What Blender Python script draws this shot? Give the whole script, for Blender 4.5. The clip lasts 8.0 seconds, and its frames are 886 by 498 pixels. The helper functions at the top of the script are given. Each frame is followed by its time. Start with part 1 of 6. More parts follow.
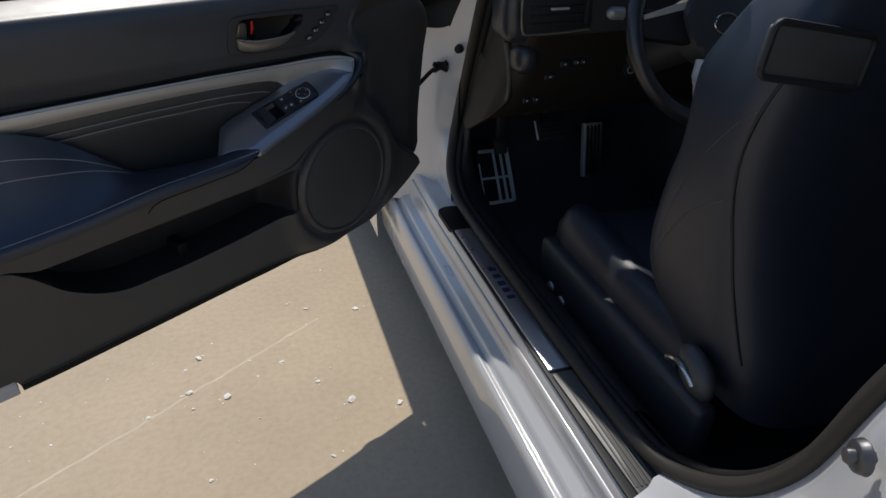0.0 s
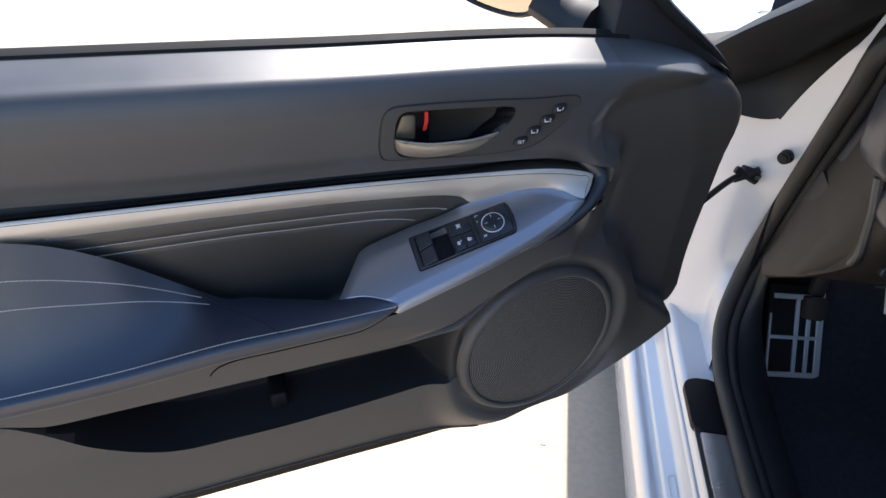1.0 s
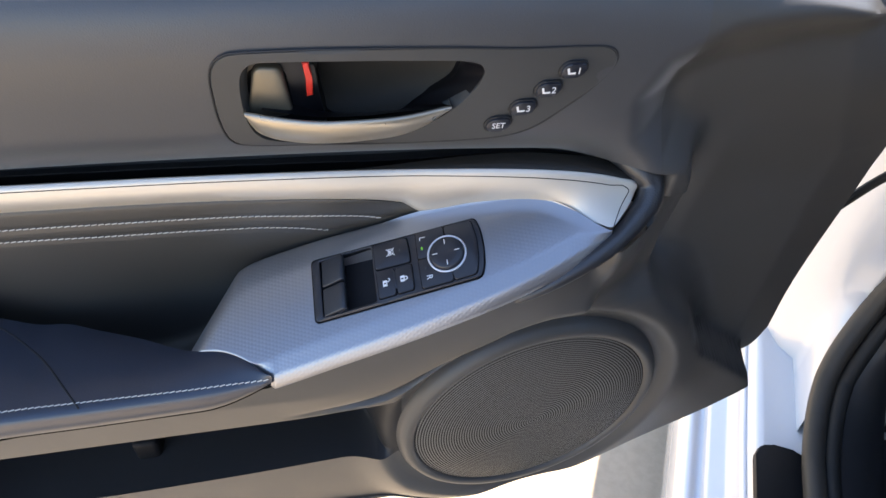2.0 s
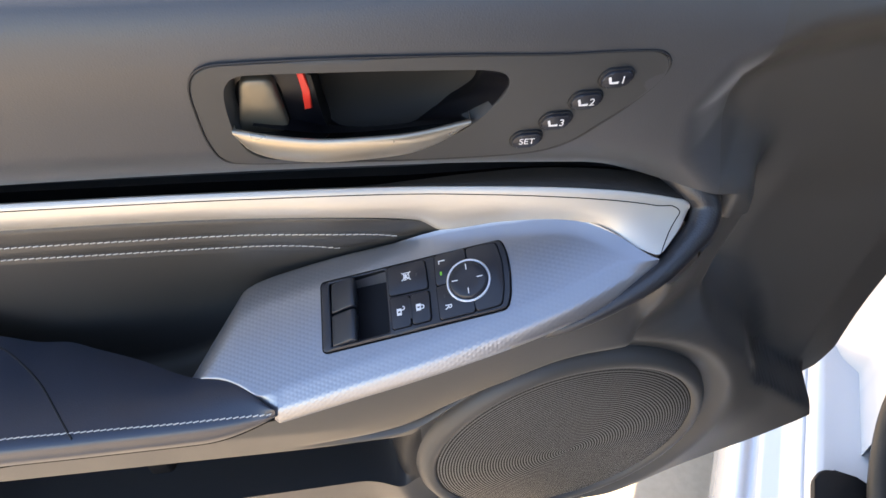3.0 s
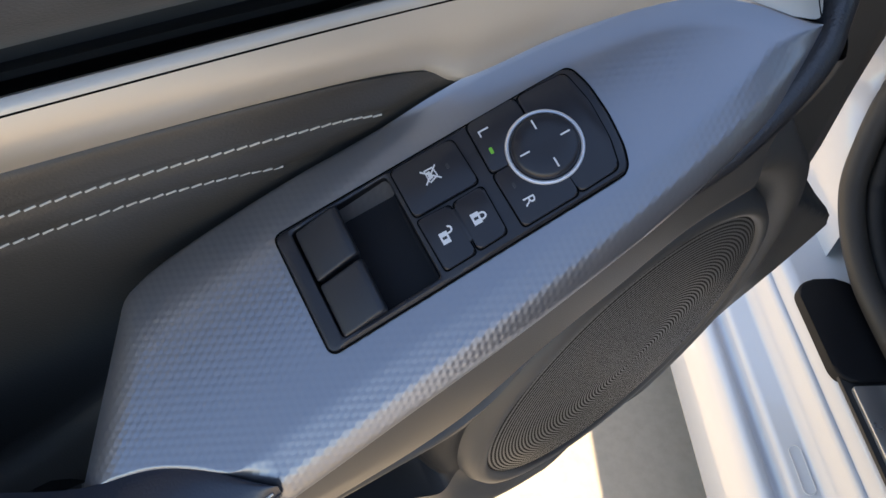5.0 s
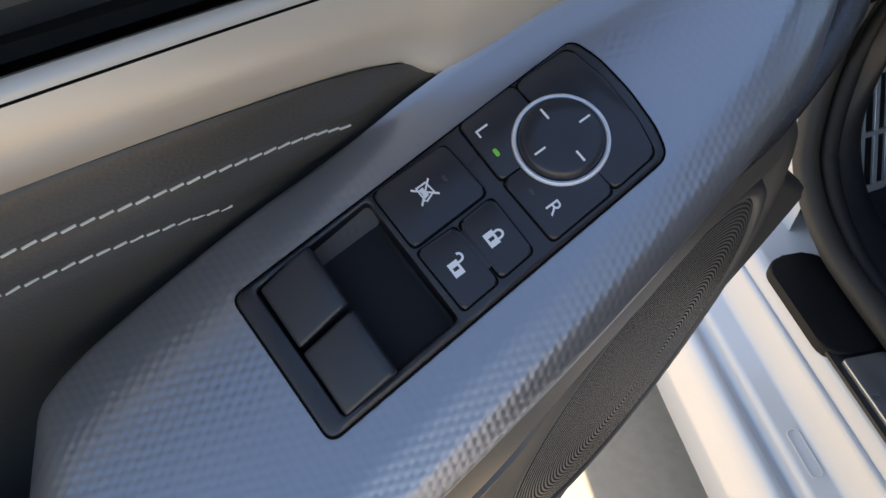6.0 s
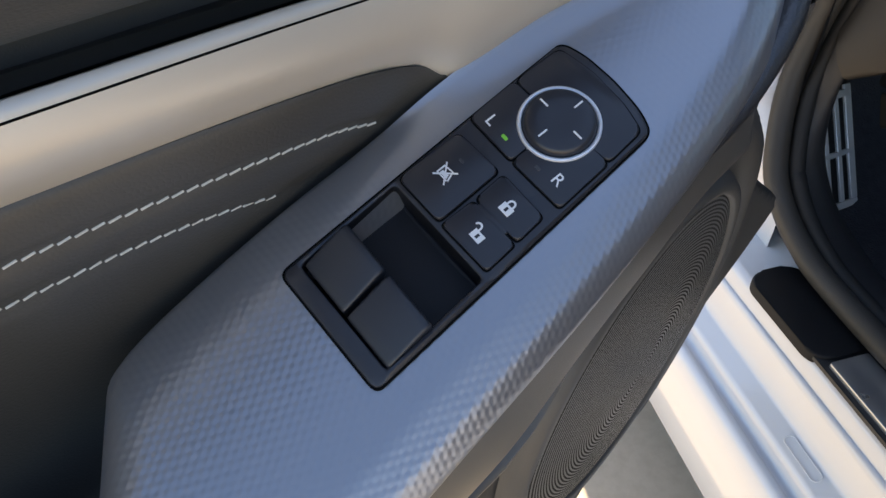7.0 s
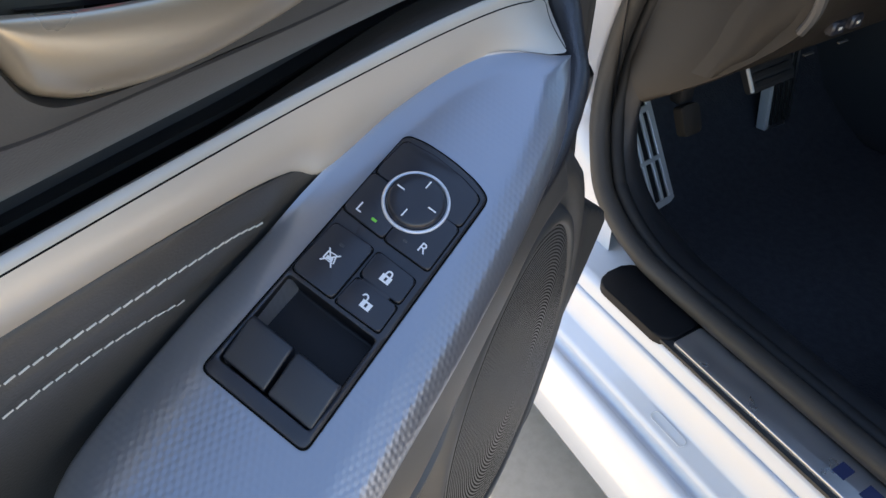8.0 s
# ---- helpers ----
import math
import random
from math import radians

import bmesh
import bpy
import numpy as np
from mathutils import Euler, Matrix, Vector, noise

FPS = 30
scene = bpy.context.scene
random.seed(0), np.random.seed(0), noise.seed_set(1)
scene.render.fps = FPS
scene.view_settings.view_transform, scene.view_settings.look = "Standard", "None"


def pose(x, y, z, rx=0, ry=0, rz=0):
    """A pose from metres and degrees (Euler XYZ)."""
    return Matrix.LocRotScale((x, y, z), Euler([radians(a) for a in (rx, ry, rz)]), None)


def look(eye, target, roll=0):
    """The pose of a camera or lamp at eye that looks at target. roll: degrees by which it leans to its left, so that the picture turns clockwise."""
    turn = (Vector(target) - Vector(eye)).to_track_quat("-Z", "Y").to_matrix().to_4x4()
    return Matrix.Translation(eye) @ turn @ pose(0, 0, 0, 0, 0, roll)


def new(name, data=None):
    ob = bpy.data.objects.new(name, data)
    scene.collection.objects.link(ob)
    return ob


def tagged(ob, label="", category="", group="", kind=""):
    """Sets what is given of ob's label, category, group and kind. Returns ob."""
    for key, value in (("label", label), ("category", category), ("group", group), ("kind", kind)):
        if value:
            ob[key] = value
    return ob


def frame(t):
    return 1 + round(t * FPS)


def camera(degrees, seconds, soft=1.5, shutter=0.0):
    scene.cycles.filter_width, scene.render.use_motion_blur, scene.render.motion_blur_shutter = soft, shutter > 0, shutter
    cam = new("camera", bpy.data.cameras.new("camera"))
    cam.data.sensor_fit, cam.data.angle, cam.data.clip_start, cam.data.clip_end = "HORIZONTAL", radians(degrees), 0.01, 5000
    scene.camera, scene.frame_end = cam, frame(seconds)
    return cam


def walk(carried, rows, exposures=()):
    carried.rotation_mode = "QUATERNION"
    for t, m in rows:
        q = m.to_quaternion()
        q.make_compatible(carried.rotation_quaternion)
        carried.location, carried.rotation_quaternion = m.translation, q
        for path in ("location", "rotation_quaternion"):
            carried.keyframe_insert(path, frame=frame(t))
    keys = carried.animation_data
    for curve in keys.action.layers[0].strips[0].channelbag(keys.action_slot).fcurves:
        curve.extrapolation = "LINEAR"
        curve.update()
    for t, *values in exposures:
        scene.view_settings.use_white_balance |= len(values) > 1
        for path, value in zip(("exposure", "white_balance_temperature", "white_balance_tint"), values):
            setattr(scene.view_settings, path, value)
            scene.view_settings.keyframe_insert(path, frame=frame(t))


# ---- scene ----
cam = camera(68.64, 8.0)
PATH = [
    (0, (-0.3611, -1.2714, 1.1450), (-0.0979, -0.4571, 0.6276), 0.73),
    (0.5, (-0.3122, -1.0071, 1.1561), (-0.2403, -0.1411, 0.6613), 0.85),
    (1, (-0.2143, -0.7429, 1.1457), (-0.3393, 0.0908, 0.6079), 1.44),
    (1.5, (-0.1576, -0.5501, 1.0989), (-0.3490, 0.2280, 0.5006), 2.23),
    (1.7, (-0.1555, -0.4841, 1.0810), (-0.3613, 0.2639, 0.4500), 2.27),
    (2.8, (-0.1618, -0.3520, 1.0573), (-0.4494, 0.3114, 0.3666), -1.45),
    (3, (-0.1619, -0.3544, 1.0570), (-0.4501, 0.3064, 0.3640), -1.46),
    (3.5, (-0.1663, -0.3540, 1.0581), (-0.4496, 0.3117, 0.3677), -1.03),
    (4, (-0.1843, -0.3455, 1.0414), (-0.4033, 0.3390, 0.3460), -0.37),
    (4.5, (-0.2494, -0.3096, 0.9732), (-0.3225, 0.3351, 0.2123), 0.40),
    (4.7, (-0.2693, -0.2952, 0.9514), (-0.3142, 0.3378, 0.1785), -0.43),
    (5.8, (-0.3048, -0.2386, 0.8921), (-0.2103, 0.4182, 0.1440), -3.35),
    (6, (-0.3065, -0.2393, 0.8921), (-0.2109, 0.4166, 0.1433), -3.24),
    (6.5, (-0.3126, -0.2520, 0.8909), (-0.2053, 0.4022, 0.1422), -5.13),
    (7, (-0.3245, -0.2705, 0.8932), (-0.1897, 0.4410, 0.2036), -4.60),
    (7.5, (-0.3257, -0.2756, 0.9044), (-0.1505, 0.4420, 0.2304), -5.29),
    (8, (-0.3345, -0.2920, 0.9309), (-0.0005, 0.3795, 0.2695), -3.49),
]
walk(cam, [(t, look(e, g, r)) for t, e, g, r in PATH],
     [(0, -0.45, 6500, 10), (0.2, 0.0, 6350, 11), (0.5, 0.87, 5850, 13), (1.0, 1.28, 6400, 13), (1.5, 1.68, 6750, 13), (3.0, 2.27, 7500, 15), (3.5, 2.27, 7500, 15), (4.0, 2.17, 7400, 14),
      (4.5, 1.66, 7400, 13), (6.0, 1.42, 7550, 12), (7.0, 1.52, 7500, 12), (7.5, 1.62, 7300, 12), (8.0, 1.80, 6950, 11)])

# ---- daylight ----
SUN_WAY = Vector((-0.07, -0.72, -1.0)).normalized()
world = bpy.data.worlds.new("sky")
scene.world = world
world.use_nodes = True
sky = world.node_tree.nodes.new("ShaderNodeTexSky")
sky.sky_type, sky.sun_disc = "NISHITA", False
sky.ozone_density, sky.dust_density, sky.air_density = 3.0, 0.4, 1.0
sky.sun_elevation, sky.sun_rotation = radians(54), radians(2)
back = world.node_tree.nodes["Background"]
back.inputs["Strength"].default_value = 0.15
world.node_tree.links.new(sky.outputs["Color"], back.inputs["Color"])
sun = new("sun", bpy.data.lights.new("sun", "SUN"))
sun.data.energy, sun.data.angle, sun.data.color = 4.2, radians(0.5), (1.0, 0.95, 0.87)
sun.rotation_euler = SUN_WAY.to_track_quat("-Z", "Y").to_euler()


# ---- materials ----
def surface(name, color, rough=0.5, metal=0.0, coat=0.0, vary=0.15, vary_size=0.05, grain=0.0, grain_size=0.002,
            kind="noise", spec=0.5, rough_vary=0.08):
    """A principled surface with a broad tone variation and a fine relief; sizes in metres."""
    m = bpy.data.materials.new(name)
    m.use_nodes = True
    nt = m.node_tree
    n, l = nt.nodes, nt.links
    p = n["Principled BSDF"]
    p.inputs["Metallic"].default_value, p.inputs["Coat Weight"].default_value = metal, coat
    p.inputs["Coat Roughness"].default_value, p.inputs["Specular IOR Level"].default_value = 0.04, spec
    co = n.new("ShaderNodeTexCoord")
    big = n.new("ShaderNodeTexNoise")
    big.inputs["Scale"].default_value, big.inputs["Detail"].default_value = 1 / vary_size, 5
    l.new(co.outputs["Object"], big.inputs["Vector"])
    ramp = n.new("ShaderNodeMix")
    ramp.data_type = "RGBA"
    ramp.inputs[6].default_value = (*[c * (1 - vary) for c in color], 1)
    ramp.inputs[7].default_value = (*[min(1, c * (1 + vary)) for c in color], 1)
    l.new(big.outputs["Fac"], ramp.inputs[0])
    l.new(ramp.outputs[2], p.inputs["Base Color"])
    rr = n.new("ShaderNodeMapRange")
    rr.inputs["To Min"].default_value, rr.inputs["To Max"].default_value = max(0.02, rough - rough_vary), rough + rough_vary
    l.new(big.outputs["Fac"], rr.inputs["Value"])
    l.new(rr.outputs[0], p.inputs["Roughness"])
    if grain:
        if kind == "cells":
            t = n.new("ShaderNodeTexVoronoi")
            t.feature = "DISTANCE_TO_EDGE"
            out = t.outputs["Distance"]
        else:
            t = n.new("ShaderNodeTexNoise")
            t.inputs["Detail"].default_value = 3
            out = t.outputs["Fac"]
        t.inputs["Scale"].default_value = 1 / grain_size
        l.new(co.outputs["Object"], t.inputs["Vector"])
        b = n.new("ShaderNodeBump")
        b.inputs["Strength"].default_value, b.inputs["Distance"].default_value = grain, grain_size * 0.5
        l.new(out, b.inputs["Height"])
        l.new(b.outputs[0], p.inputs["Normal"])
    return m


def maths(nt, op, a, b=None):
    x = nt.nodes.new("ShaderNodeMath")
    x.operation = op
    for k, v in enumerate((a, b)):
        if v is None:
            continue
        if isinstance(v, (int, float)):
            x.inputs[k].default_value = v
        else:
            nt.links.new(v, x.inputs[k])
    return x.outputs[0]


WHITE = surface("white_paint", (0.565, 0.565, 0.575), 0.25, coat=1.0, vary=0.02, vary_size=0.3, grain=0.02, grain_size=0.004)
SOFT = surface("soft_touch_panel", (0.055, 0.055, 0.057), 0.42, spec=0.65, vary=0.12, grain=0.13, grain_size=0.0014, kind="cells")
HARD = surface("hard_plastic", (0.065, 0.062, 0.058), 0.46, spec=0.55, vary=0.12, grain=0.12, grain_size=0.0010, kind="cells")
BEZEL_PLASTIC = surface("bezel_plastic", (0.050, 0.050, 0.049), 0.46, spec=0.55, vary=0.08, grain=0.06, grain_size=0.0010, kind="cells")
sheen = SOFT.node_tree.nodes["Principled BSDF"].inputs
sheen["Sheen Weight"].default_value, sheen["Sheen Roughness"].default_value = 0.25, 0.4
LEATHER = surface("black_leather", (0.022, 0.023, 0.027), 0.34, spec=0.7, vary=0.15, grain=0.25, grain_size=0.0018, kind="cells")
# blue in the black leather's colour imitates sky reflected in the armrest
PAD = surface("armrest_leather", (0.019, 0.027, 0.045), 0.35, spec=0.8, vary=0.15, grain=0.12, grain_size=0.0016, kind="cells")
INSERT = surface("insert_leather", (0.055, 0.053, 0.049), 0.45, spec=0.6, vary=0.12, grain=0.15, grain_size=0.0016, kind="cells")
GLOSSY = surface("button_plastic", (0.022, 0.023, 0.029), 0.33, vary=0.1, rough_vary=0.04)
LEVER = surface("lever_plastic", (0.023, 0.025, 0.031), 0.38, vary=0.1, grain=0.05, grain_size=0.0005)
GAP = surface("gap_black", (0.002, 0.002, 0.002), 0.8, vary=0.0, spec=0.1)
# darker than the panel's plastic, standing in for shade down in the well
WELL = surface("shaded_well_black", (0.007, 0.007, 0.009), 0.5, vary=0.05, spec=0.3)
DIM = surface("unlit_lamp", (0.045, 0.045, 0.045), 0.4, vary=0.0)
RING = surface("satin_silver_ring", (0.80, 0.80, 0.82), 0.38, metal=0.55, vary=0.03)
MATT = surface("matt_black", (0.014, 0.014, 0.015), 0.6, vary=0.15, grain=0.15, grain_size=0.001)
COVER = surface("pillar_plastic", (0.008, 0.008, 0.009), 0.6, spec=0.2, vary=0.2, grain=0.2, grain_size=0.001)
SEAL_RUBBER = surface("seal_rubber", (0.034, 0.031, 0.027), 0.55, spec=0.4, vary=0.2, grain=0.2, grain_size=0.002)
RUBBER = surface("rubber", (0.013, 0.013, 0.013), 0.60, spec=0.3, vary=0.2, grain=0.2, grain_size=0.002)
SATIN = surface("satin_metal_trim", (0.63, 0.585, 0.515), 0.42, metal=0.45, vary=0.04, vary_size=0.03, grain=0.03, grain_size=0.0006)
CHROME = surface("chrome", (0.62, 0.62, 0.62), 0.15, metal=1.0, vary=0.03)
STEEL = surface("brushed_steel", (0.55, 0.55, 0.56), 0.28, metal=1.0, vary=0.06, grain=0.06, grain_size=0.0008)
THREAD = surface("grey_thread", (0.62, 0.60, 0.55), 0.7, vary=0.15, vary_size=0.004)
LEGEND = surface("white_legend", (0.78, 0.78, 0.78), 0.5, vary=0.02)
CUP = surface("cup_plastic", (0.044, 0.039, 0.033), 0.6, spec=0.12, vary=0.1, grain=0.1, grain_size=0.0008)
PIANO = surface("gloss_black", (0.005, 0.005, 0.007), 0.32, spec=0.4, vary=0.05, rough_vary=0.04)
KNOB = surface("dull_satin", (0.21, 0.185, 0.14), 0.40, metal=0.6, vary=0.05)
LEVER_METAL = surface("champagne_satin", (0.46, 0.40, 0.31), 0.30, metal=0.7, vary=0.04, vary_size=0.03)
RED = surface("red_plastic", (0.75, 0.045, 0.03), 0.4, vary=0.08)
GREEN = surface("green_lamp", (0.18, 0.55, 0.05), 0.4, vary=0.05)
SEAT_THREAD = surface("seat_thread", (0.14, 0.14, 0.14), 0.7, vary=0.15, vary_size=0.004)
SEAT_HIDE = surface("seat_leather", (0.016, 0.021, 0.033), 0.46, spec=0.6, vary=0.15, grain=0.15, grain_size=0.0018, kind="cells")
ALLOY = surface("bright_alloy", (0.72, 0.72, 0.70), 0.38, metal=0.35, vary=0.05, grain=0.05, grain_size=0.001)
CARPET = surface("carpet", (0.044, 0.046, 0.053), 0.95, vary=0.35, vary_size=0.01, grain=0.8, grain_size=0.003, spec=0.1)
TRIM = surface("dark_trim_plastic", (0.020, 0.0205, 0.023), 0.5, spec=0.4, vary=0.12, grain=0.2, grain_size=0.0012, kind="cells")
UNDER = surface("dim_brown_plastic", (0.021, 0.018, 0.015), 0.52, spec=0.35, vary=0.12, grain=0.2, grain_size=0.0016, kind="cells")
# lighter and browner than the pillar plastic, with random tone variation
COWL = surface("brown_grey_cowl_plastic", (0.034, 0.033, 0.029), 0.6, spec=0.3, vary=0.25, vary_size=0.03, grain=0.2, grain_size=0.001)
# black leather lightened in its colour to imitate sun on the hood
HOOD_HIDE = surface("pale_sunlit_hide", (0.11, 0.115, 0.11), 0.50, spec=0.8, vary=0.12, grain=0.2, grain_size=0.0016, kind="cells")
DASH = surface("dash_vinyl", (0.040, 0.042, 0.045), 0.5, spec=0.7, vary=0.12, grain=0.3, grain_size=0.0016, kind="cells")
BLUE_INK = surface("dark_blue_letters", (0.02, 0.03, 0.09), 0.35, vary=0.05)
# golden tint put into the mirror's colour to imitate a dry-grass reflection
MIRROR = surface("mirror_glass", (0.60, 0.54, 0.44), 0.02, metal=1.0, vary=0.0, rough_vary=0.0)


def weave_material():
    """Satin film with a small embossed honeycomb."""
    m = surface("woven_satin_film", (0.322, 0.328, 0.350), 0.32, metal=0.8, vary=0.04, vary_size=0.06)
    nt = m.node_tree
    co = nt.nodes.new("ShaderNodeTexCoord")
    sep = nt.nodes.new("ShaderNodeSeparateXYZ")
    nt.links.new(co.outputs["Object"], sep.inputs[0])
    k = 2 * math.pi / 0.0026
    x = maths(nt, "MULTIPLY", sep.outputs["X"], k * 1.06)
    across = maths(nt, "SUBTRACT", maths(nt, "MULTIPLY", sep.outputs["Y"], 0.85), maths(nt, "MULTIPLY", maths(nt, "ADD", sep.outputs["Z"], maths(nt, "MULTIPLY", sep.outputs["X"], 0.347)), 0.6))
    y = maths(nt, "MULTIPLY", across, k)
    y1 = maths(nt, "MULTIPLY", y, 0.866)
    x1 = maths(nt, "MULTIPLY", x, 0.5)
    h = maths(nt, "ADD", maths(nt, "COSINE", x), maths(nt, "ADD", maths(nt, "COSINE", maths(nt, "ADD", x1, y1)), maths(nt, "COSINE", maths(nt, "SUBTRACT", x1, y1))))
    bump = nt.nodes.new("ShaderNodeBump")
    bump.inputs["Strength"].default_value, bump.inputs["Distance"].default_value = 0.10, 0.0004
    patch = nt.nodes.new("ShaderNodeTexNoise")
    patch.inputs["Scale"].default_value, patch.inputs["Detail"].default_value = 35, 1
    nt.links.new(co.outputs["Object"], patch.inputs["Vector"])
    h = maths(nt, "MULTIPLY", h, maths(nt, "ADD", maths(nt, "MULTIPLY", patch.outputs["Fac"], 0.6), 0.25))
    mask = nt.nodes.new("ShaderNodeAttribute")
    mask.attribute_name = "relief"
    nt.links.new(maths(nt, "MULTIPLY", h, mask.outputs["Fac"]), bump.inputs["Height"])
    nt.links.new(bump.outputs[0], nt.nodes["Principled BSDF"].inputs["Normal"])
    return m


def grille_material():
    """Perforated speaker mesh: rings of fine holes round the centre."""
    m = surface("perforated_grille", (0.125, 0.119, 0.110), 0.45, vary=0.05)
    nt = m.node_tree
    co = nt.nodes.new("ShaderNodeTexCoord")
    sep = nt.nodes.new("ShaderNodeSeparateXYZ")
    nt.links.new(co.outputs["Object"], sep.inputs[0])
    x, y = sep.outputs["X"], sep.outputs["Y"]
    r = maths(nt, "SQRT", maths(nt, "ADD", maths(nt, "MULTIPLY", x, x), maths(nt, "MULTIPLY", y, y)))
    ang = maths(nt, "ARCTAN2", y, x)
    ring = maths(nt, "SINE", maths(nt, "MULTIPLY", r, 2 * math.pi / 0.0022))
    spoke = maths(nt, "SINE", maths(nt, "MULTIPLY", ang, 200.0))
    hole = maths(nt, "GREATER_THAN", maths(nt, "ADD", ring, maths(nt, "MULTIPLY", spoke, 0.14)), 0.0)
    p = nt.nodes["Principled BSDF"]
    old = p.inputs["Base Color"].links[0].from_socket
    mix = nt.nodes.new("ShaderNodeMix")
    mix.data_type = "RGBA"
    mix.inputs[7].default_value = (0.041, 0.039, 0.036, 1)
    nt.links.new(hole, mix.inputs[0])
    nt.links.new(old, mix.inputs[6])
    nt.links.new(mix.outputs[2], p.inputs["Base Color"])
    nt.links.new(maths(nt, "MULTIPLY", maths(nt, "SUBTRACT", 1.0, hole), 0.5), p.inputs["Specular IOR Level"])
    bump = nt.nodes.new("ShaderNodeBump")
    bump.invert = True
    bump.inputs["Strength"].default_value, bump.inputs["Distance"].default_value = 0.5, 0.0006
    nt.links.new(hole, bump.inputs["Height"])
    nt.links.new(bump.outputs[0], p.inputs["Normal"])
    return m


def concrete_material():
    m = surface("sunlit_concrete", (0.545, 0.440, 0.315), 0.9, vary=0.16, vary_size=0.30, grain=0.06, grain_size=0.004, spec=0.2)
    nt = m.node_tree
    p = nt.nodes["Principled BSDF"]
    co = nt.nodes.new("ShaderNodeTexCoord")
    speck = nt.nodes.new("ShaderNodeTexNoise")
    speck.inputs["Scale"].default_value, speck.inputs["Detail"].default_value = 60, 8
    nt.links.new(co.outputs["Object"], speck.inputs["Vector"])
    old = p.inputs["Base Color"].links[0].from_socket
    mix = nt.nodes.new("ShaderNodeMix")
    mix.data_type, mix.blend_type = "RGBA", "MULTIPLY"
    mix.inputs[0].default_value = 0.5
    rp = nt.nodes.new("ShaderNodeValToRGB")
    rp.color_ramp.elements[0].position, rp.color_ramp.elements[0].color = 0.3, (0.80, 0.78, 0.75, 1)
    rp.color_ramp.elements[1].position, rp.color_ramp.elements[1].color = 0.6, (1, 1, 1, 1)
    nt.links.new(speck.outputs["Fac"], rp.inputs[0])
    nt.links.new(old, mix.inputs[6])
    nt.links.new(rp.outputs[0], mix.inputs[7])
    nt.links.new(mix.outputs[2], p.inputs["Base Color"])
    return m


FILM, GRILLE, CONCRETE = weave_material(), grille_material(), concrete_material()


# ---- mesh tools ----
def solid(name, verts, faces, mat, parent=None, label="", smooth=True, sharp=40):
    """One mesh object from vertices and faces, under its parent."""
    me = bpy.data.meshes.new(name)
    me.from_pydata([tuple(map(float, v)) for v in verts], [], faces)
    bm = bmesh.new()
    bm.from_mesh(me)
    bmesh.ops.remove_doubles(bm, verts=bm.verts, dist=1e-6)
    bmesh.ops.dissolve_degenerate(bm, edges=bm.edges, dist=1e-7)
    bmesh.ops.recalc_face_normals(bm, faces=bm.faces)
    bm.to_mesh(me)
    bm.free()
    return dress(me, name, mat, parent, label, smooth, sharp)


def dress(me, name, mat, parent, label="", smooth=True, sharp=40):
    me.materials.append(mat)
    if smooth:
        me.polygons.foreach_set("use_smooth", [True] * len(me.polygons))
        me.set_sharp_from_angle(angle=radians(sharp))
    ob = new(name, me)
    ob.parent = parent
    if label:
        ob["label"] = label
    return ob


def part(name, bm, mat, parent=None, label="", smooth=True, sharp=40):
    """Links a bmesh as one mesh object under a thing or a part."""
    me = bpy.data.meshes.new(name)
    bmesh.ops.recalc_face_normals(bm, faces=bm.faces)
    bm.to_mesh(me)
    bm.free()
    return dress(me, name, mat, parent, label, smooth, sharp)


def thing(name, label, category, m=None, group="", kind=""):
    ob = new(name)
    ob.empty_display_size = 0.05
    if m is not None:
        ob.matrix_world = m
    return tagged(ob, label, category, group, kind)


def through_points(pts):
    """A smooth curve through rows (u, a, b, ...), as a function of u."""
    p = np.array(sorted(pts), float)
    u, v = p[:, 0], p[:, 1:]
    d = np.diff(v, axis=0) / np.diff(u)[:, None]
    m = np.vstack([d[:1], (d[:-1] + d[1:]) / 2, d[-1:]])
    same = d[:-1] * d[1:] <= 0
    m[1:-1][same] = 0

    def at(x):
        x = np.clip(np.asarray(x, float), u[0], u[-1])
        k = np.clip(np.searchsorted(u, x, side="right") - 1, 0, len(u) - 2)
        h = (u[k + 1] - u[k])
        t = ((x - u[k]) / h)[..., None]
        h = h[..., None]
        r = ((2 * t**3 - 3 * t**2 + 1) * v[k] + (t**3 - 2 * t**2 + t) * h * m[k]
             + (-2 * t**3 + 3 * t**2) * v[k + 1] + (t**3 - t**2) * h * m[k + 1])
        return r[..., 0] if v.shape[1] == 1 else r
    return at


def step(a, b, x):
    t = np.clip((x - a) / (b - a), 0, 1)
    return t * t * (3 - 2 * t)


def sheet(rows):
    """Vertices and faces of a grid of points (n, m, 3)."""
    rows = np.asarray(rows, float)
    n, m = rows.shape[:2]
    idx = np.arange(n * m).reshape(n, m)
    f = np.stack([idx[:-1, :-1], idx[1:, :-1], idx[1:, 1:], idx[:-1, 1:]], -1).reshape(-1, 4)
    return rows.reshape(-1, 3), f.tolist()


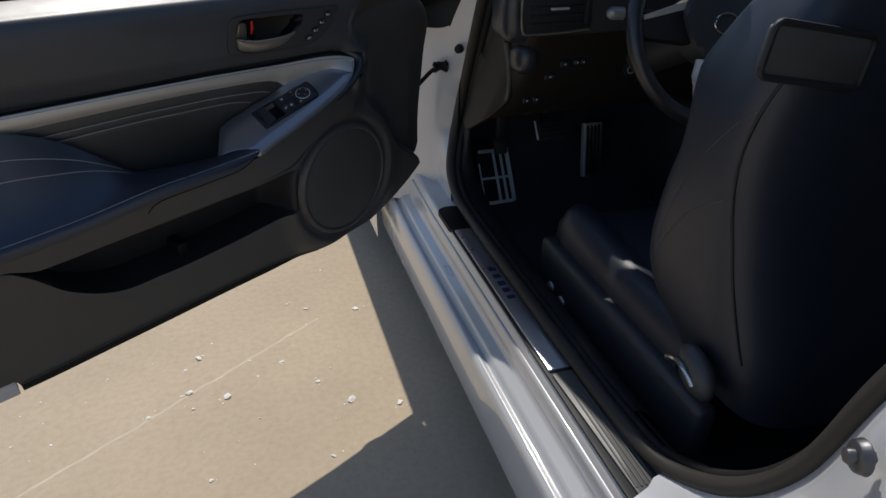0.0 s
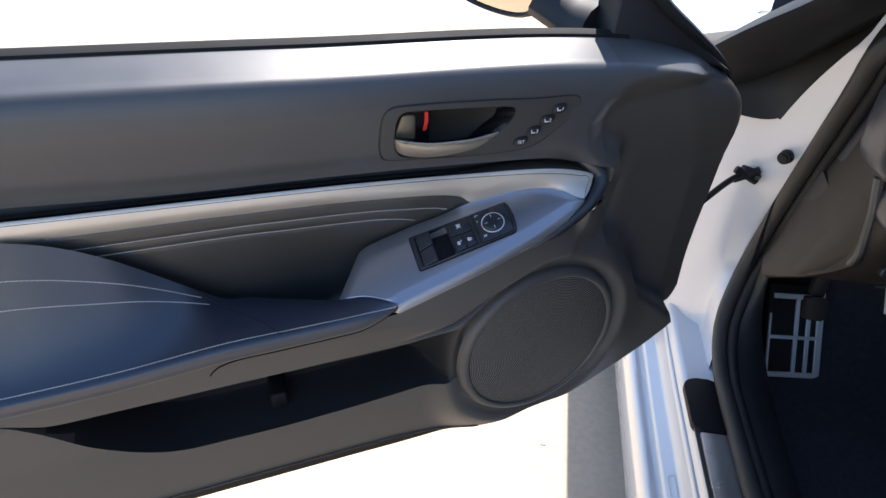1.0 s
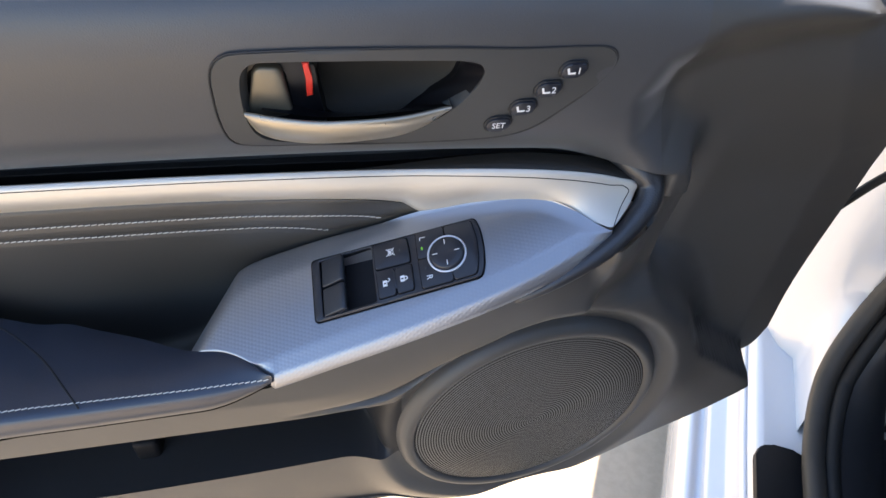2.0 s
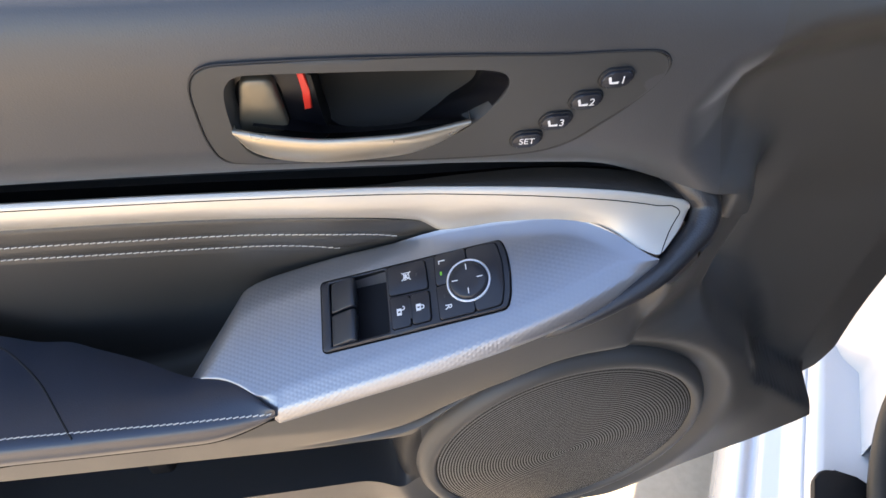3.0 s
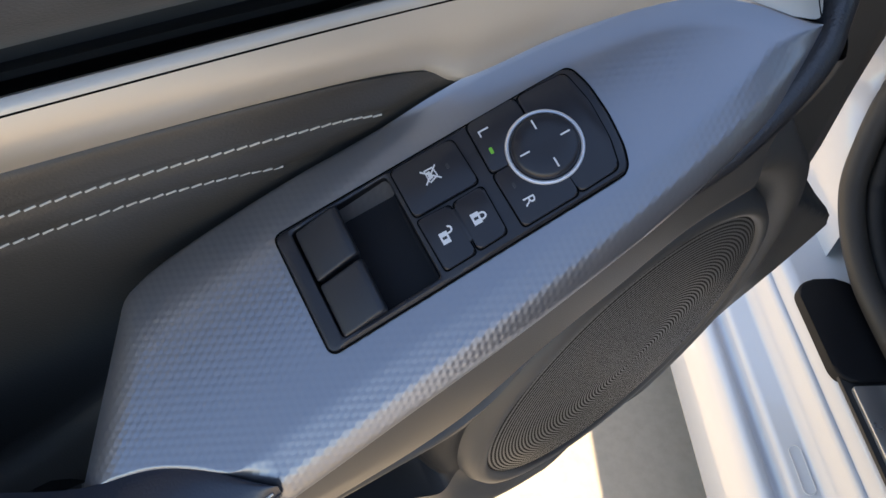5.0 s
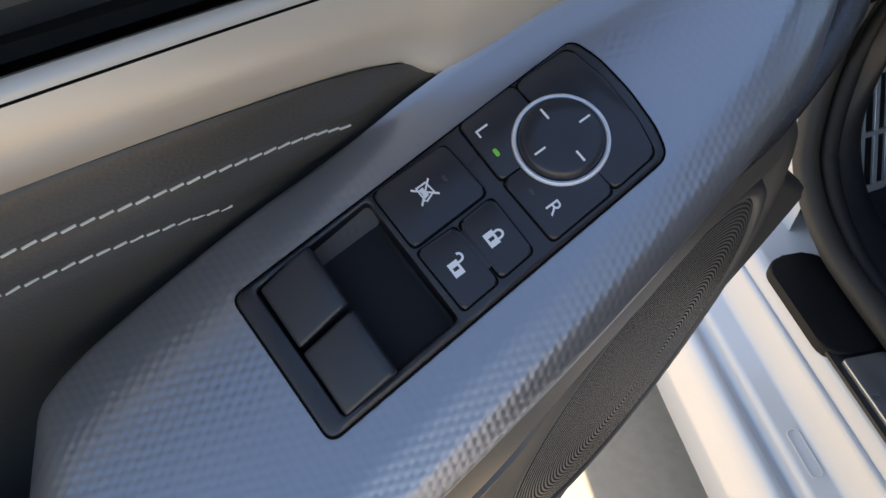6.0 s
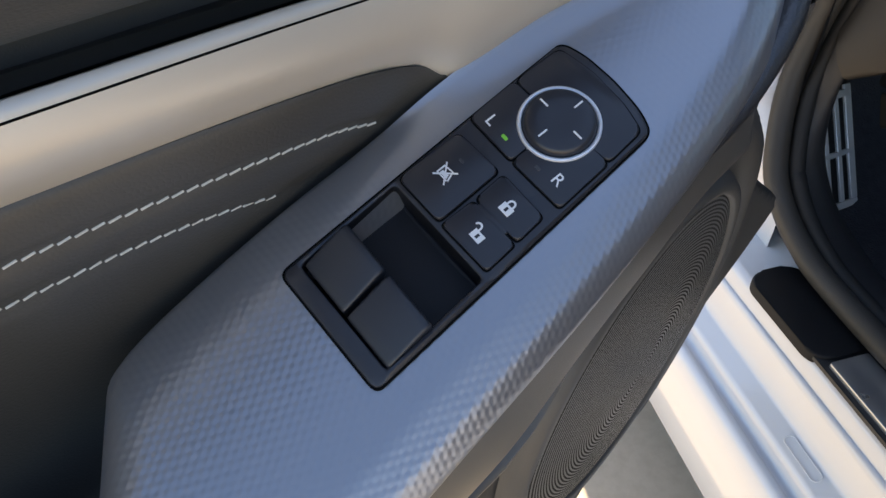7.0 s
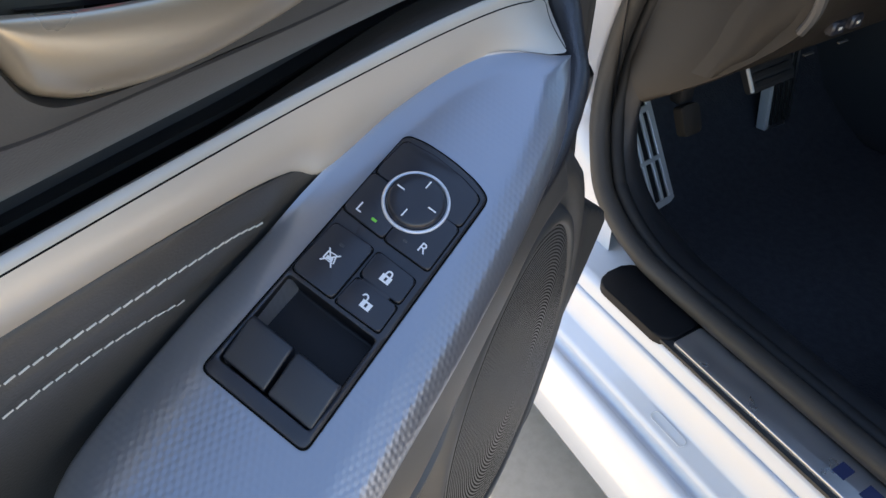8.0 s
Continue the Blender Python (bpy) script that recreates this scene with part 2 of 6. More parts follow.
def tube(path, radius, n=8, closed=False, flat=1.0):
    """A tube along points; flat squeezes it across its second axis."""
    pts = [Vector(p) for p in path]
    rings, up = [], Vector((0.13, 0.21, 0.97))
    for k, p in enumerate(pts):
        a = pts[k - 1] if (k or closed) else p
        b = pts[(k + 1) % len(pts)] if (closed or k < len(pts) - 1) else p
        t = (b - a).normalized()
        x = t.cross(up)
        x = x.normalized() if x.length > 1e-4 else t.orthogonal().normalized()
        y = x.cross(t)
        r = radius(k / (len(pts) - 1)) if callable(radius) else radius
        rings.append([p + r * (math.cos(i * 2 * math.pi / n) * x + flat * math.sin(i * 2 * math.pi / n) * y) for i in range(n)])
    v = [q for ring in rings for q in ring]
    f = []
    m = len(rings)
    for k in range(m if closed else m - 1):
        for i in range(n):
            j, k2 = (i + 1) % n, (k + 1) % m
            f.append((k * n + i, k * n + j, k2 * n + j, k2 * n + i))
    if not closed:
        f += [tuple(range(n - 1, -1, -1)), tuple((m - 1) * n + i for i in range(n))]
    return v, f


def smooth_path(pts, n=8, closed=False):
    """Catmull-Rom points through a list of 3D points."""
    p = [Vector(q) for q in pts]
    out, m = [], len(p)
    for k in range(m if closed else m - 1):
        a, b = p[(k - 1) % m] if (closed or k) else p[0], p[k]
        c, d = p[(k + 1) % m], p[(k + 2) % m] if (closed or k < m - 2) else p[-1]
        for i in range(n):
            t = i / n
            out.append(0.5 * ((2 * b) + (c - a) * t + (2 * a - 5 * b + 4 * c - d) * t * t + (3 * b - 3 * c + d - a) * t**3))
    if not closed:
        out.append(p[-1])
    return out


def slab(outline, m, low, high, bevel=0.0, seg=2):
    """A bmesh of a flat outline (x, y) raised from low to high, its upper rim rounded, laid by the matrix m."""
    bm = bmesh.new()
    top = [bm.verts.new((x, y, high)) for x, y in outline]
    base = [bm.verts.new((x, y, low)) for x, y in outline]
    bm.faces.new(top)
    bm.faces.new(base[::-1])
    for i in range(len(top)):
        j = (i + 1) % len(top)
        bm.faces.new((top[i], base[i], base[j], top[j]))
    if bevel:
        rim = [e for e in bm.edges if e.verts[0].co.z > low + 1e-7 and e.verts[1].co.z > low + 1e-7]
        bmesh.ops.bevel(bm, geom=rim, offset=bevel, segments=seg, affect="EDGES", profile=0.5)
    bm.transform(m)
    return bm


def rounded(x0, y0, x1, y1, r, n=4):
    """Outline of a rectangle with round corners."""
    out = []
    for cx, cy, a in ((x1 - r, y1 - r, 0), (x0 + r, y1 - r, 90), (x0 + r, y0 + r, 180), (x1 - r, y0 + r, 270)):
        for i in range(n + 1):
            t = radians(a + 90 * i / n)
            out.append((cx + r * math.cos(t), cy + r * math.sin(t)))
    return out


def box(x0, y0, z0, x1, y1, z1, bevel=0.004, seg=2):
    bm = bmesh.new()
    bmesh.ops.create_cube(bm, size=1, matrix=Matrix.Translation(((x0 + x1) / 2, (y0 + y1) / 2, (z0 + z1) / 2))
                          @ Matrix.Diagonal((x1 - x0, y1 - y0, z1 - z0, 1)))
    if bevel:
        bmesh.ops.bevel(bm, geom=bm.edges[:], offset=bevel, segments=seg, affect="EDGES", profile=0.5)
    return bm


def letters(text, size, m, name, mat, parent, label=""):
    """Raised lettering in the built-in font."""
    c = bpy.data.curves.new(name, "FONT")
    c.body, c.size, c.extrude, c.align_x, c.align_y = text, size, 0.0001, "CENTER", "CENTER"
    tmp = bpy.data.objects.new(name, c)
    scene.collection.objects.link(tmp)
    me = bpy.data.meshes.new_from_object(tmp.evaluated_get(bpy.context.evaluated_depsgraph_get()))
    bpy.data.objects.remove(tmp)
    bpy.data.curves.remove(c)
    me.transform(m)
    me.name = name
    me.materials.clear()
    return dress(me, name, mat, parent, label, smooth=False)


def polygon_sheet(polys, m, h=0.0002):
    """Thin raised flat shapes (icons) in one bmesh."""
    bm = bmesh.new()
    for poly in polys:
        a = [bm.verts.new(m @ Vector((x, y, h))) for x, y in poly]
        b = [bm.verts.new(m @ Vector((x, y, 0))) for x, y in poly]
        bm.faces.new(a)
        for i in range(len(a)):
            j = (i + 1) % len(a)
            bm.faces.new((a[i], b[i], b[j], a[j]))
    return bm


# ---- the ground ----
def ground_sheet():
    n = 40
    near = np.linspace(-3, 3, n)
    line = np.concatenate([[-400, -60, -15, -6], near, [6, 15, 60, 400]])
    rows = [[(x, y, 0.0) for y in line] for x in line]
    v, f = sheet(rows)
    return tagged(solid("ground", v, f, CONCRETE), "pale tan sunlit concrete ground with fine cracks", "ground", kind="structure")


ground = ground_sheet()


def ground_joint():
    """A shallow uneven crack line in the concrete."""
    random.seed(5)
    a, b = Vector((-1.6, -0.60, 0)), Vector((-0.24, 0.265, 0))
    side = Vector((-(b - a).y, (b - a).x, 0)).normalized()
    v, f = [], []
    for k in range(90):
        c = a.lerp(b, k / 89) + side * 0.007 * noise.noise((k * 0.35, 1.7, 0))
        h = 0.0028 + 0.0014 * random.random()
        v += [c - side * h * 2.2 + Vector((0, 0, -0.0006)), c + Vector((0, 0, 0.0005)), c + side * h * 2.2 + Vector((0, 0, -0.0006))]
        if k:
            i = 3 * k
            f += [(i - 3, i - 2, i + 1, i), (i - 2, i - 1, i + 2, i + 1)]
    return tagged(solid("ground_seam", v, f, surface("seam_mortar", (0.62, 0.52, 0.39), 0.9, vary=0.2, grain=0.4, grain_size=0.004), ground),
                  "pale raised mortar line", kind="")


ground_joint()


def crumbs():
    """Pale chips and crumbs strewn on the concrete."""
    random.seed(3)
    bm = bmesh.new()
    spots = [(-0.57, 0.18, 0.014), (-0.59, 0.05, 0.012), (-0.50, 0.01, 0.013), (-0.36, 0.10, 0.010), (-0.21, -0.09, 0.015), (-0.10, -0.13, 0.012), (-0.28, 0.00, 0.009), (-0.13, 0.28, 0.010), (-0.27, 0.32, 0.008), (-0.58, -0.01, 0.007), (-0.68, -0.01, 0.008), (-0.54, -0.24, 0.007), (-0.32, 0.36, 0.007), (-0.28, -0.25, 0.008), (-0.44, 0.13, 0.005), (-0.60, 0.14, 0.007)]
    for k in range(85):
        spots.append((random.uniform(-1.3, -0.08), random.uniform(-0.35, 0.9), random.uniform(0.0015, 0.005)))
    for x, y, r in spots:
        for k in range(3 if r > 0.006 else 1):
            q = r * (0.85 if k == 0 else random.uniform(0.15, 0.32))
            dx, dy = (0, 0) if k == 0 else (random.uniform(-1.6, 1.6) * r, random.uniform(-1.6, 1.6) * r)
            m = pose(x + dx, y + dy, q * 0.16, random.uniform(-10, 10), random.uniform(-10, 10), random.uniform(0, 360)) @ Matrix.Diagonal((q, q * random.uniform(0.5, 0.95), q * 0.28, 1))
            got = bmesh.ops.create_icosphere(bm, subdivisions=1, radius=1, matrix=m)
            for vert in got["verts"]:
                vert.co += Vector((random.uniform(-1, 1), random.uniform(-1, 1), random.uniform(-0.4, 0.4))) * q * 0.30
    ob = part("concrete_crumbs", bm, surface("pale_crumb", (0.86, 0.81, 0.73), 0.9, vary=0.12, vary_size=0.02), None, smooth=False)
    return tagged(ob, "pale crumbs and chips strewn on the concrete", "debris", kind="stuff")


crumbs()

# ---- the open door: u runs back from the hinge, w towards the cabin, v up ----
HINGE, U_WAY, W_WAY = Vector((0.015, 0.045, 0)), Vector((-0.8848, -0.4659, 0)), Vector((0.4659, -0.8848, 0))
DOOR_POSE = Matrix.Translation(HINGE) @ Matrix((U_WAY, W_WAY, (0, 0, 1))).transposed().to_4x4()
door = thing("car_door", "open car door with dark grey panel and satin metal trim", "car door", DOOR_POSE)

END = 1.00
top_v = through_points([(-0.045, 0.80), (-0.040, 0.850), (-0.031, 0.885), (-0.020, 0.903), (-0.005, 0.918), (0.05, 0.938), (0.10, 0.952), (0.15, 0.961), (0.51, 0.974), (0.75, 0.980), (END, 0.986)])
groove_v = through_points([(-0.03, 0.815), (0.10, 0.818), (0.162, 0.825), (0.19, 0.831), (0.295, 0.8415), (0.38, 0.8455), (0.478, 0.848), (0.635, 0.850), (0.77, 0.857), (END, 0.865)])
spear_v = through_points([(-0.03, 0.79), (0.12, 0.80), (0.1765, 0.8125), (0.181, 0.8170), (0.19, 0.8205), (0.224, 0.829), (0.32, 0.840), (0.436, 0.846), (0.55, 0.849), (0.78, 0.853), (END, 0.858)])
under_v = through_points([(-0.03, 0.76), (0.14, 0.775), (0.19, 0.789), (0.229, 0.782), (0.26, 0.768), (0.324, 0.743), (0.39, 0.720), (0.43, 0.702), (0.50, 0.693),
                          (0.61, 0.686), (0.72, 0.673), (0.82, 0.667), (END, 0.662)])
pocket_top = through_points([(-0.03, 0.70), (0.20, 0.63), (0.325, 0.640), (0.345, 0.652), (0.36, 0.653), (0.42, 0.646), (0.52, 0.641), (0.62, 0.636), (0.70, 0.632), (0.79, 0.628), (0.84, 0.645), (END, 0.65)])
pocket_low = through_points([(-0.03, 0.69), (0.20, 0.57), (0.345, 0.561), (0.50, 0.542), (0.62, 0.534), (0.70, 0.537), (0.766, 0.573), (0.811, 0.622), (0.84, 0.642), (END, 0.64)])
foot_v = through_points([(-0.045, 0.566), (-0.036, 0.552), (-0.026, 0.546), (-0.010, 0.546), (0.010, 0.532), (0.037, 0.512), (0.089, 0.482), (0.17, 0.462), (0.30, 0.452), (0.50, 0.443), (0.70, 0.432), (0.866, 0.425), (0.870, 0.446), (END, 0.444)])
RECESS = [(-0.08, 0.936), (0.08, 0.928), (0.150, 0.918), (0.180, 0.903), (0.191, 0.881), (0.186, 0.857), (0.168, 0.838), (0.146, 0.828), (0.138, 0.812), (0.136, 0.797), (0.139, 0.777), (0.143, 0.759), (0.146, 0.735), (0.1445, 0.718), (0.131, 0.695), (0.115, 0.679), (0.099, 0.665), (0.090, 0.648), (0.081, 0.629), (0.070, 0.613), (0.027, 0.578), (0.0, 0.557), (-0.014, 0.52), (-0.08, 0.50)]


def inside_by(u, v, poly):
    """Signed distance to a closed outline, positive inside."""
    best, odd = np.full_like(u, 9.0), np.zeros(u.shape, bool)
    for (x0, y0), (x1, y1) in zip(poly, poly[1:] + poly[:1]):
        t = np.clip(((u - x0) * (x1 - x0) + (v - y0) * (y1 - y0)) / ((x1 - x0) ** 2 + (y1 - y0) ** 2), 0, 1)
        best = np.minimum(best, np.hypot(u - x0 - t * (x1 - x0), v - y0 - t * (y1 - y0)))
        if y0 != y1:
            odd ^= ((y0 > v) != (y1 > v)) & (u < (x1 - x0) * (v - y0) / (y1 - y0) + x0)
    return np.where(odd, best, -best)


SPK_U, SPK_W, SPK_V, SPK_R = 0.2311, 0.0125, 0.5854, 0.1150


def fit_to_view(obs):
    """Leans the foot of the upper panel, and what is set into it, to fit the camera's view."""
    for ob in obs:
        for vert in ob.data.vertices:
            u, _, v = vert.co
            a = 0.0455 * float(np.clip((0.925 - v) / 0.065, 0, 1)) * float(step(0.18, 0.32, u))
            # each point slides along its line from one camera position
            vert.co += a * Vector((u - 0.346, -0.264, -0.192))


# lower edge of the arm that overhangs the speaker
pod_v = through_points([(-0.03, 0.730), (0.10, 0.728), (0.207, 0.728), (0.224, 0.727), (0.24, 0.7255), (0.26, 0.7195), (0.285, 0.706), (0.30, 0.6985), (0.325, 0.6835), (0.345, 0.669), (0.36, 0.661), (0.42, 0.652), (0.52, 0.647), (0.62, 0.642), (0.70, 0.638), (0.79, 0.634), (0.84, 0.650), (END, 0.655)])
plate_rim = through_points([(0.203, 0.0245), (0.207, 0.0270), (0.2289, 0.0360), (0.26, 0.0420), (0.324, 0.0466), (0.391, 0.0478), (0.46, 0.0482)])


def shelf_v(u):
    """Foot of the groove behind the trim strip."""
    return spear_v(u) - 0.012 * step(0.20, 0.36, u)


def speaker_plane(u, v):
    return SPK_W + 0.1173 * (u - SPK_U) + 0.0464 * (v - SPK_V)


def panel_w(u, v):
    """Depth of the moulded inner panel at u, v."""
    top = top_v(u)
    d = top - v
    upper = np.where(d < 0.016, -0.045 + 0.043 * np.clip(d / 0.016, 0, 1) ** 0.9, -0.002 + 0.014 * np.sqrt(np.maximum(0, 1 - (1 - np.clip((d - 0.016) / 0.028, 0, 1)) ** 2))) - 0.006 * step(0.05, 0.11, top - v)
    low = np.interp(v, [0.40, 0.45, 0.56, 0.63, 0.68, 0.72, 0.82], [-0.006, 0.0, 0.016, 0.030, 0.042, 0.046, 0.044])
    front = -0.014 + 0 * u
    blend = step(0.11, 0.33, u)
    lower = low * blend + front * (1 - blend)
    arm = step(0.30, 0.20, u)
    lower = lower + 0.03 * arm * step(0.70, 0.79, v) * step(0.13, 0.21, u)
    upper = upper - 0.025 * np.maximum(0, 1 - (v - groove_v(u)) / 0.034) ** 2 * (v >= groove_v(u) - 1e-6) * step(0.165, 0.24, u)
    w = np.where(v >= groove_v(u), upper, lower)
    cut = step(0.155, 0.172, u)
    w_mid = upper * (1 - cut) + (-0.024 - 0.004 * step(0.20, 0.30, u)) * cut
    w = np.where((v < groove_v(u) - 1e-6) & (v >= shelf_v(u) - 1e-6), w_mid, w)
    hollow = (v < shelf_v(u) - 1e-6) & (v > under_v(u) + 1e-6)
    w = np.where(hollow, lower * (1 - cut) + (-0.018 - 0.052 * step(0.20, 0.23, u)) * cut, w)
    # front transition between the upper and the lower part
    k = step(0.18, 0.12, u)
    plain = upper * step(0.76, 0.88, v) + front * (1 - step(0.76, 0.88, v))
    w = np.where(v > 0.70, w * (1 - k) + plain * k, w)
    soft = step(0.78, 0.86, v)
    bend = np.clip(0.05 - 0.45 * (0.907 - v), 0.0, 0.055)
    inner = inside_by(u, v, RECESS)
    depth = 0.026 + 0.08 * np.maximum(0, 0.15 - u) + 0.0117 * np.maximum(0, bend - u) / (bend + 0.045) + 0.007 * (1 - soft) * step(0.0, 0.010, inner) * step(0.040, 0.012, inner) * step(0.02, 0.06, u)
    w = w - depth * step(-0.003 - 0.010 * soft, 0.010 + 0.018 * soft, inner) * (1 - (1 - step(0.005, 0.04, top - v)) * step(0.02, 0.08, u))
    # map pocket
    inside = step(0.0, 0.005, pocket_top(u) - v) * step(0.0, 0.005, v - pocket_low(u)) * step(0.338, 0.350, u) * step(0.845, 0.835, u)
    w = w - inside * 0.075
    # speaker seat
    r = np.hypot(u - SPK_U, v - SPK_V)
    level = step(SPK_R + 0.075, SPK_R + 0.012, r) * step(0.0, 0.030, pod_v(u) + 0.010 - v) * step(0.40, 0.34, u)
    w = w * (1 - level) + (speaker_plane(u, v) + 0.004) * level
    # the arm's rounded flank, ending in an edge above the speaker
    rim, lip = pod_v(u), under_v(u)
    k = np.clip((v - rim) / np.maximum(lip - rim, 0.004), 0, 1)
    flank = 0.035 + (plate_rim(u) - 0.0030 - 0.035) * (1 - (1 - k) ** 2) - 0.004 * np.clip(1 - k / 0.12, 0, 1) ** 2
    on = step(0.196, 0.214, u) * step(0.44, 0.36, u) * step(rim - 0.004, rim + 0.0005, v) * (v <= lip + 1e-6)
    w = w * (1 - on) + flank * on
    seat = step(SPK_R + 0.024, SPK_R + 0.004, r) * (1 - on)
    w = w * (1 - seat) + (speaker_plane(u, v) - 0.006) * seat
    return w


HANDLE_HOLE = [(0.4190, 0.8960), (0.4178, 0.9125), (0.4120, 0.9200), (0.4000, 0.9210), (0.369, 0.9200), (0.345, 0.9190), (0.320, 0.9177), (0.304, 0.9166), (0.2945, 0.9142), (0.2915, 0.9090), (0.2940, 0.9020), (0.2985, 0.8965),
               (0.3030, 0.8915), (0.3085, 0.8865), (0.3160, 0.8815), (0.3270, 0.8765), (0.350, 0.8715), (0.380, 0.8705), (0.4040, 0.8730), (0.4130, 0.8770), (0.4175, 0.8850)]


def door_panels():
    us = np.concatenate([np.linspace(-0.045, 0.0, 18)[:-1], np.linspace(0.0, 0.45, 200)[:-1], np.linspace(0.45, END, 110)])
    low_rim = lambda u: pod_v(u) - 0.0045
    bands = ((top_v, groove_v, 60), (groove_v, shelf_v, 10), (shelf_v, under_v, 10), (under_v, pod_v, 16), (pod_v, low_rim, 4), (low_rim, pocket_top, 16), (pocket_top, pocket_low, 26), (pocket_low, foot_v, 24))
    cols = []
    for u in us:
        hi, lo = float(top_v(u)), float(foot_v(u))
        vs = []
        for a, b, n in bands:
            va, vb = np.clip(float(a(u)), lo, hi), np.clip(float(b(u)), lo, hi)
            t = np.linspace(0, 1, n, endpoint=False) ** (1.7 if a is top_v else 1.0)
            vs += list(va + (min(va, vb) - va) * t)
        vs.append(lo)
        vs = np.minimum.accumulate(np.array(vs))
        uu = np.full_like(vs, u)
        w = panel_w(uu, vs)
        reach = 0.022 * step(0.60, 0.82, vs) * step(0.035, -0.045, uu)
        cols.append(np.stack([uu - reach, w, vs], -1))
    cols = np.array(cols)
    # rim folds back round the edges
    fold = cols[:, -1:, :].copy()
    fold[:, :, 1] = np.minimum(-0.05, fold[:, :, 1] - 0.004)
    nose = int(np.searchsorted(us, 0.168))
    v, f = sheet(cols[nose:, :61])
    inner = inside_by(np.array([p[0] for p in v]), np.array([p[2] for p in v]), HANDLE_HOLE) > -0.0005
    f = [q for q in f if not any(inner[i] for i in q)]
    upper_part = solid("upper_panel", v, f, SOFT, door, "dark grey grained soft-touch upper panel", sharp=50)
    fit_to_view([upper_part])
    v, f = sheet(cols[nose:, 60:71])
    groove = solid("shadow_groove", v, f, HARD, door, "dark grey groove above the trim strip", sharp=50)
    fit_to_view([groove])
    # same moulding, coloured matt black here in place of the hollow's shade
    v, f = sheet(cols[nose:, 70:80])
    solid("grip_hollow", v, f, MATT, door, "hollow behind the armrest, coloured black for its shade", sharp=50)
    body = np.concatenate([cols, fold], 1)
    v, f = sheet(body)
    m = body.shape[1]
    keep, pocket_shade = [], []
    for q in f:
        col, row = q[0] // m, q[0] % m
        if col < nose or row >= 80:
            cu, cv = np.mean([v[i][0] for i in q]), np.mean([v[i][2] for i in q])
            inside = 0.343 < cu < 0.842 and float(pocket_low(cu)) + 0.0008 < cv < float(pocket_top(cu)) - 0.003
            (pocket_shade if inside else keep).append(q)
    # pocket's inside is the panel's own plastic, painted black to stand for shade
    solid("map_pocket", v, pocket_shade, MATT, door, "map pocket coloured black inside to look shaded", sharp=50)
    solid("lower_panel", v, keep, HARD, door, "dark grey plastic lower panel with map pocket", sharp=50)
    # black seal along the panel's foot
    rows = []
    for u in np.linspace(0.31, 0.865, 60):
        lo, k = float(foot_v(u)), float(step(0.31, 0.44, u))
        rows.append([(u, float(panel_w(np.array([u]), np.array([lo + h * k]))[0]) + d, lo + h * k - (0.003 * k if h == 0 else 0)) for h, d in ((0.0, -0.03), (0.0, 0.0006), (0.005, 0.0012), (0.0105, 0.0012), (0.0115, -0.001))])
    v, f = sheet(rows)
    solid("foot_seal", v, f, COVER, door, "black seal along the foot of the panel", sharp=50)
    v, f = tube([Vector(r[3]) + Vector((0, 0.0004, 0.0014)) for r in rows], 0.0009, 6)
    solid("foot_bead", v, f, HARD, door, "fine grey bead above the foot seal")
    # front rim
    rim = cols[0]
    rows = np.stack([rim, rim + [0.004, -0.010, 0], rim + [0.022, -0.030, 0]], 0)
    v, f = sheet(rows)
    solid("front_rim", v, f, COVER, door, "black front edge of the door")


door_panels()


def door_shell():
    """The painted outer skin with its shut faces."""
    us = np.linspace(-0.018, END, 60)
    prof = [(-0.040, 0.006, 0.002), (-0.075, 0.0, -0.008), (-0.105, -0.004, -0.004), (-0.135, -0.06, 0.02), (-0.150, -0.16, 0.12), (-0.150, -0.26, 0.22)]
    rows = []
    for u in us:
        hi, lo = float(top_v(max(u, 0.05))) - 0.012, float(foot_v(u)) if u > 0.25 else 0.4555
        trim = float(foot_v(u))
        back = 0.05 * float(step(0.24, 0.14, u))
        row = [(u, w - back * float(step(-0.15, -0.07, w)), hi + a) for w, a, b in prof] + [(u, w, max(lo + b, lo - 0.012)) if w < -0.09 else (u, w - back, max(lo - 0.012, trim - 0.010 + b)) for w, a, b in reversed(prof)]
        rows.append(row)
    v, f = sheet(rows)
    n = len(rows[0])
    f.append(tuple(range(n)))
    f.append(tuple((len(rows) - 1) * n + i for i in range(n)))
    solid("outer_skin", v, f, WHITE, door, "white painted outer door skin", sharp=30)
    part("bare_flange", box(0.869, -0.045, 0.414, END, -0.006, 0.447, 0.004), WHITE, door, "white painted flange below the panel")
    # belt weatherstrip
    us = np.linspace(0.135, END, 50)
    rows = []
    for u in us:
        t = float(top_v(u))
        rows.append([(u, w, t + z) for w, z in ((-0.040, -0.008), (-0.042, 0.002), (-0.050, 0.0055), (-0.058, 0.0045), (-0.062, -0.002), (-0.072, -0.007), (-0.078, -0.005), (-0.094, -0.009), (-0.098, -0.018))])
    v, f = sheet(rows)
    solid("belt_weatherstrip", v, f, surface("belt_rubber", (0.010, 0.010, 0.010), 0.75, spec=0.2), door, "black rubber belt weatherstrip")


door_shell()


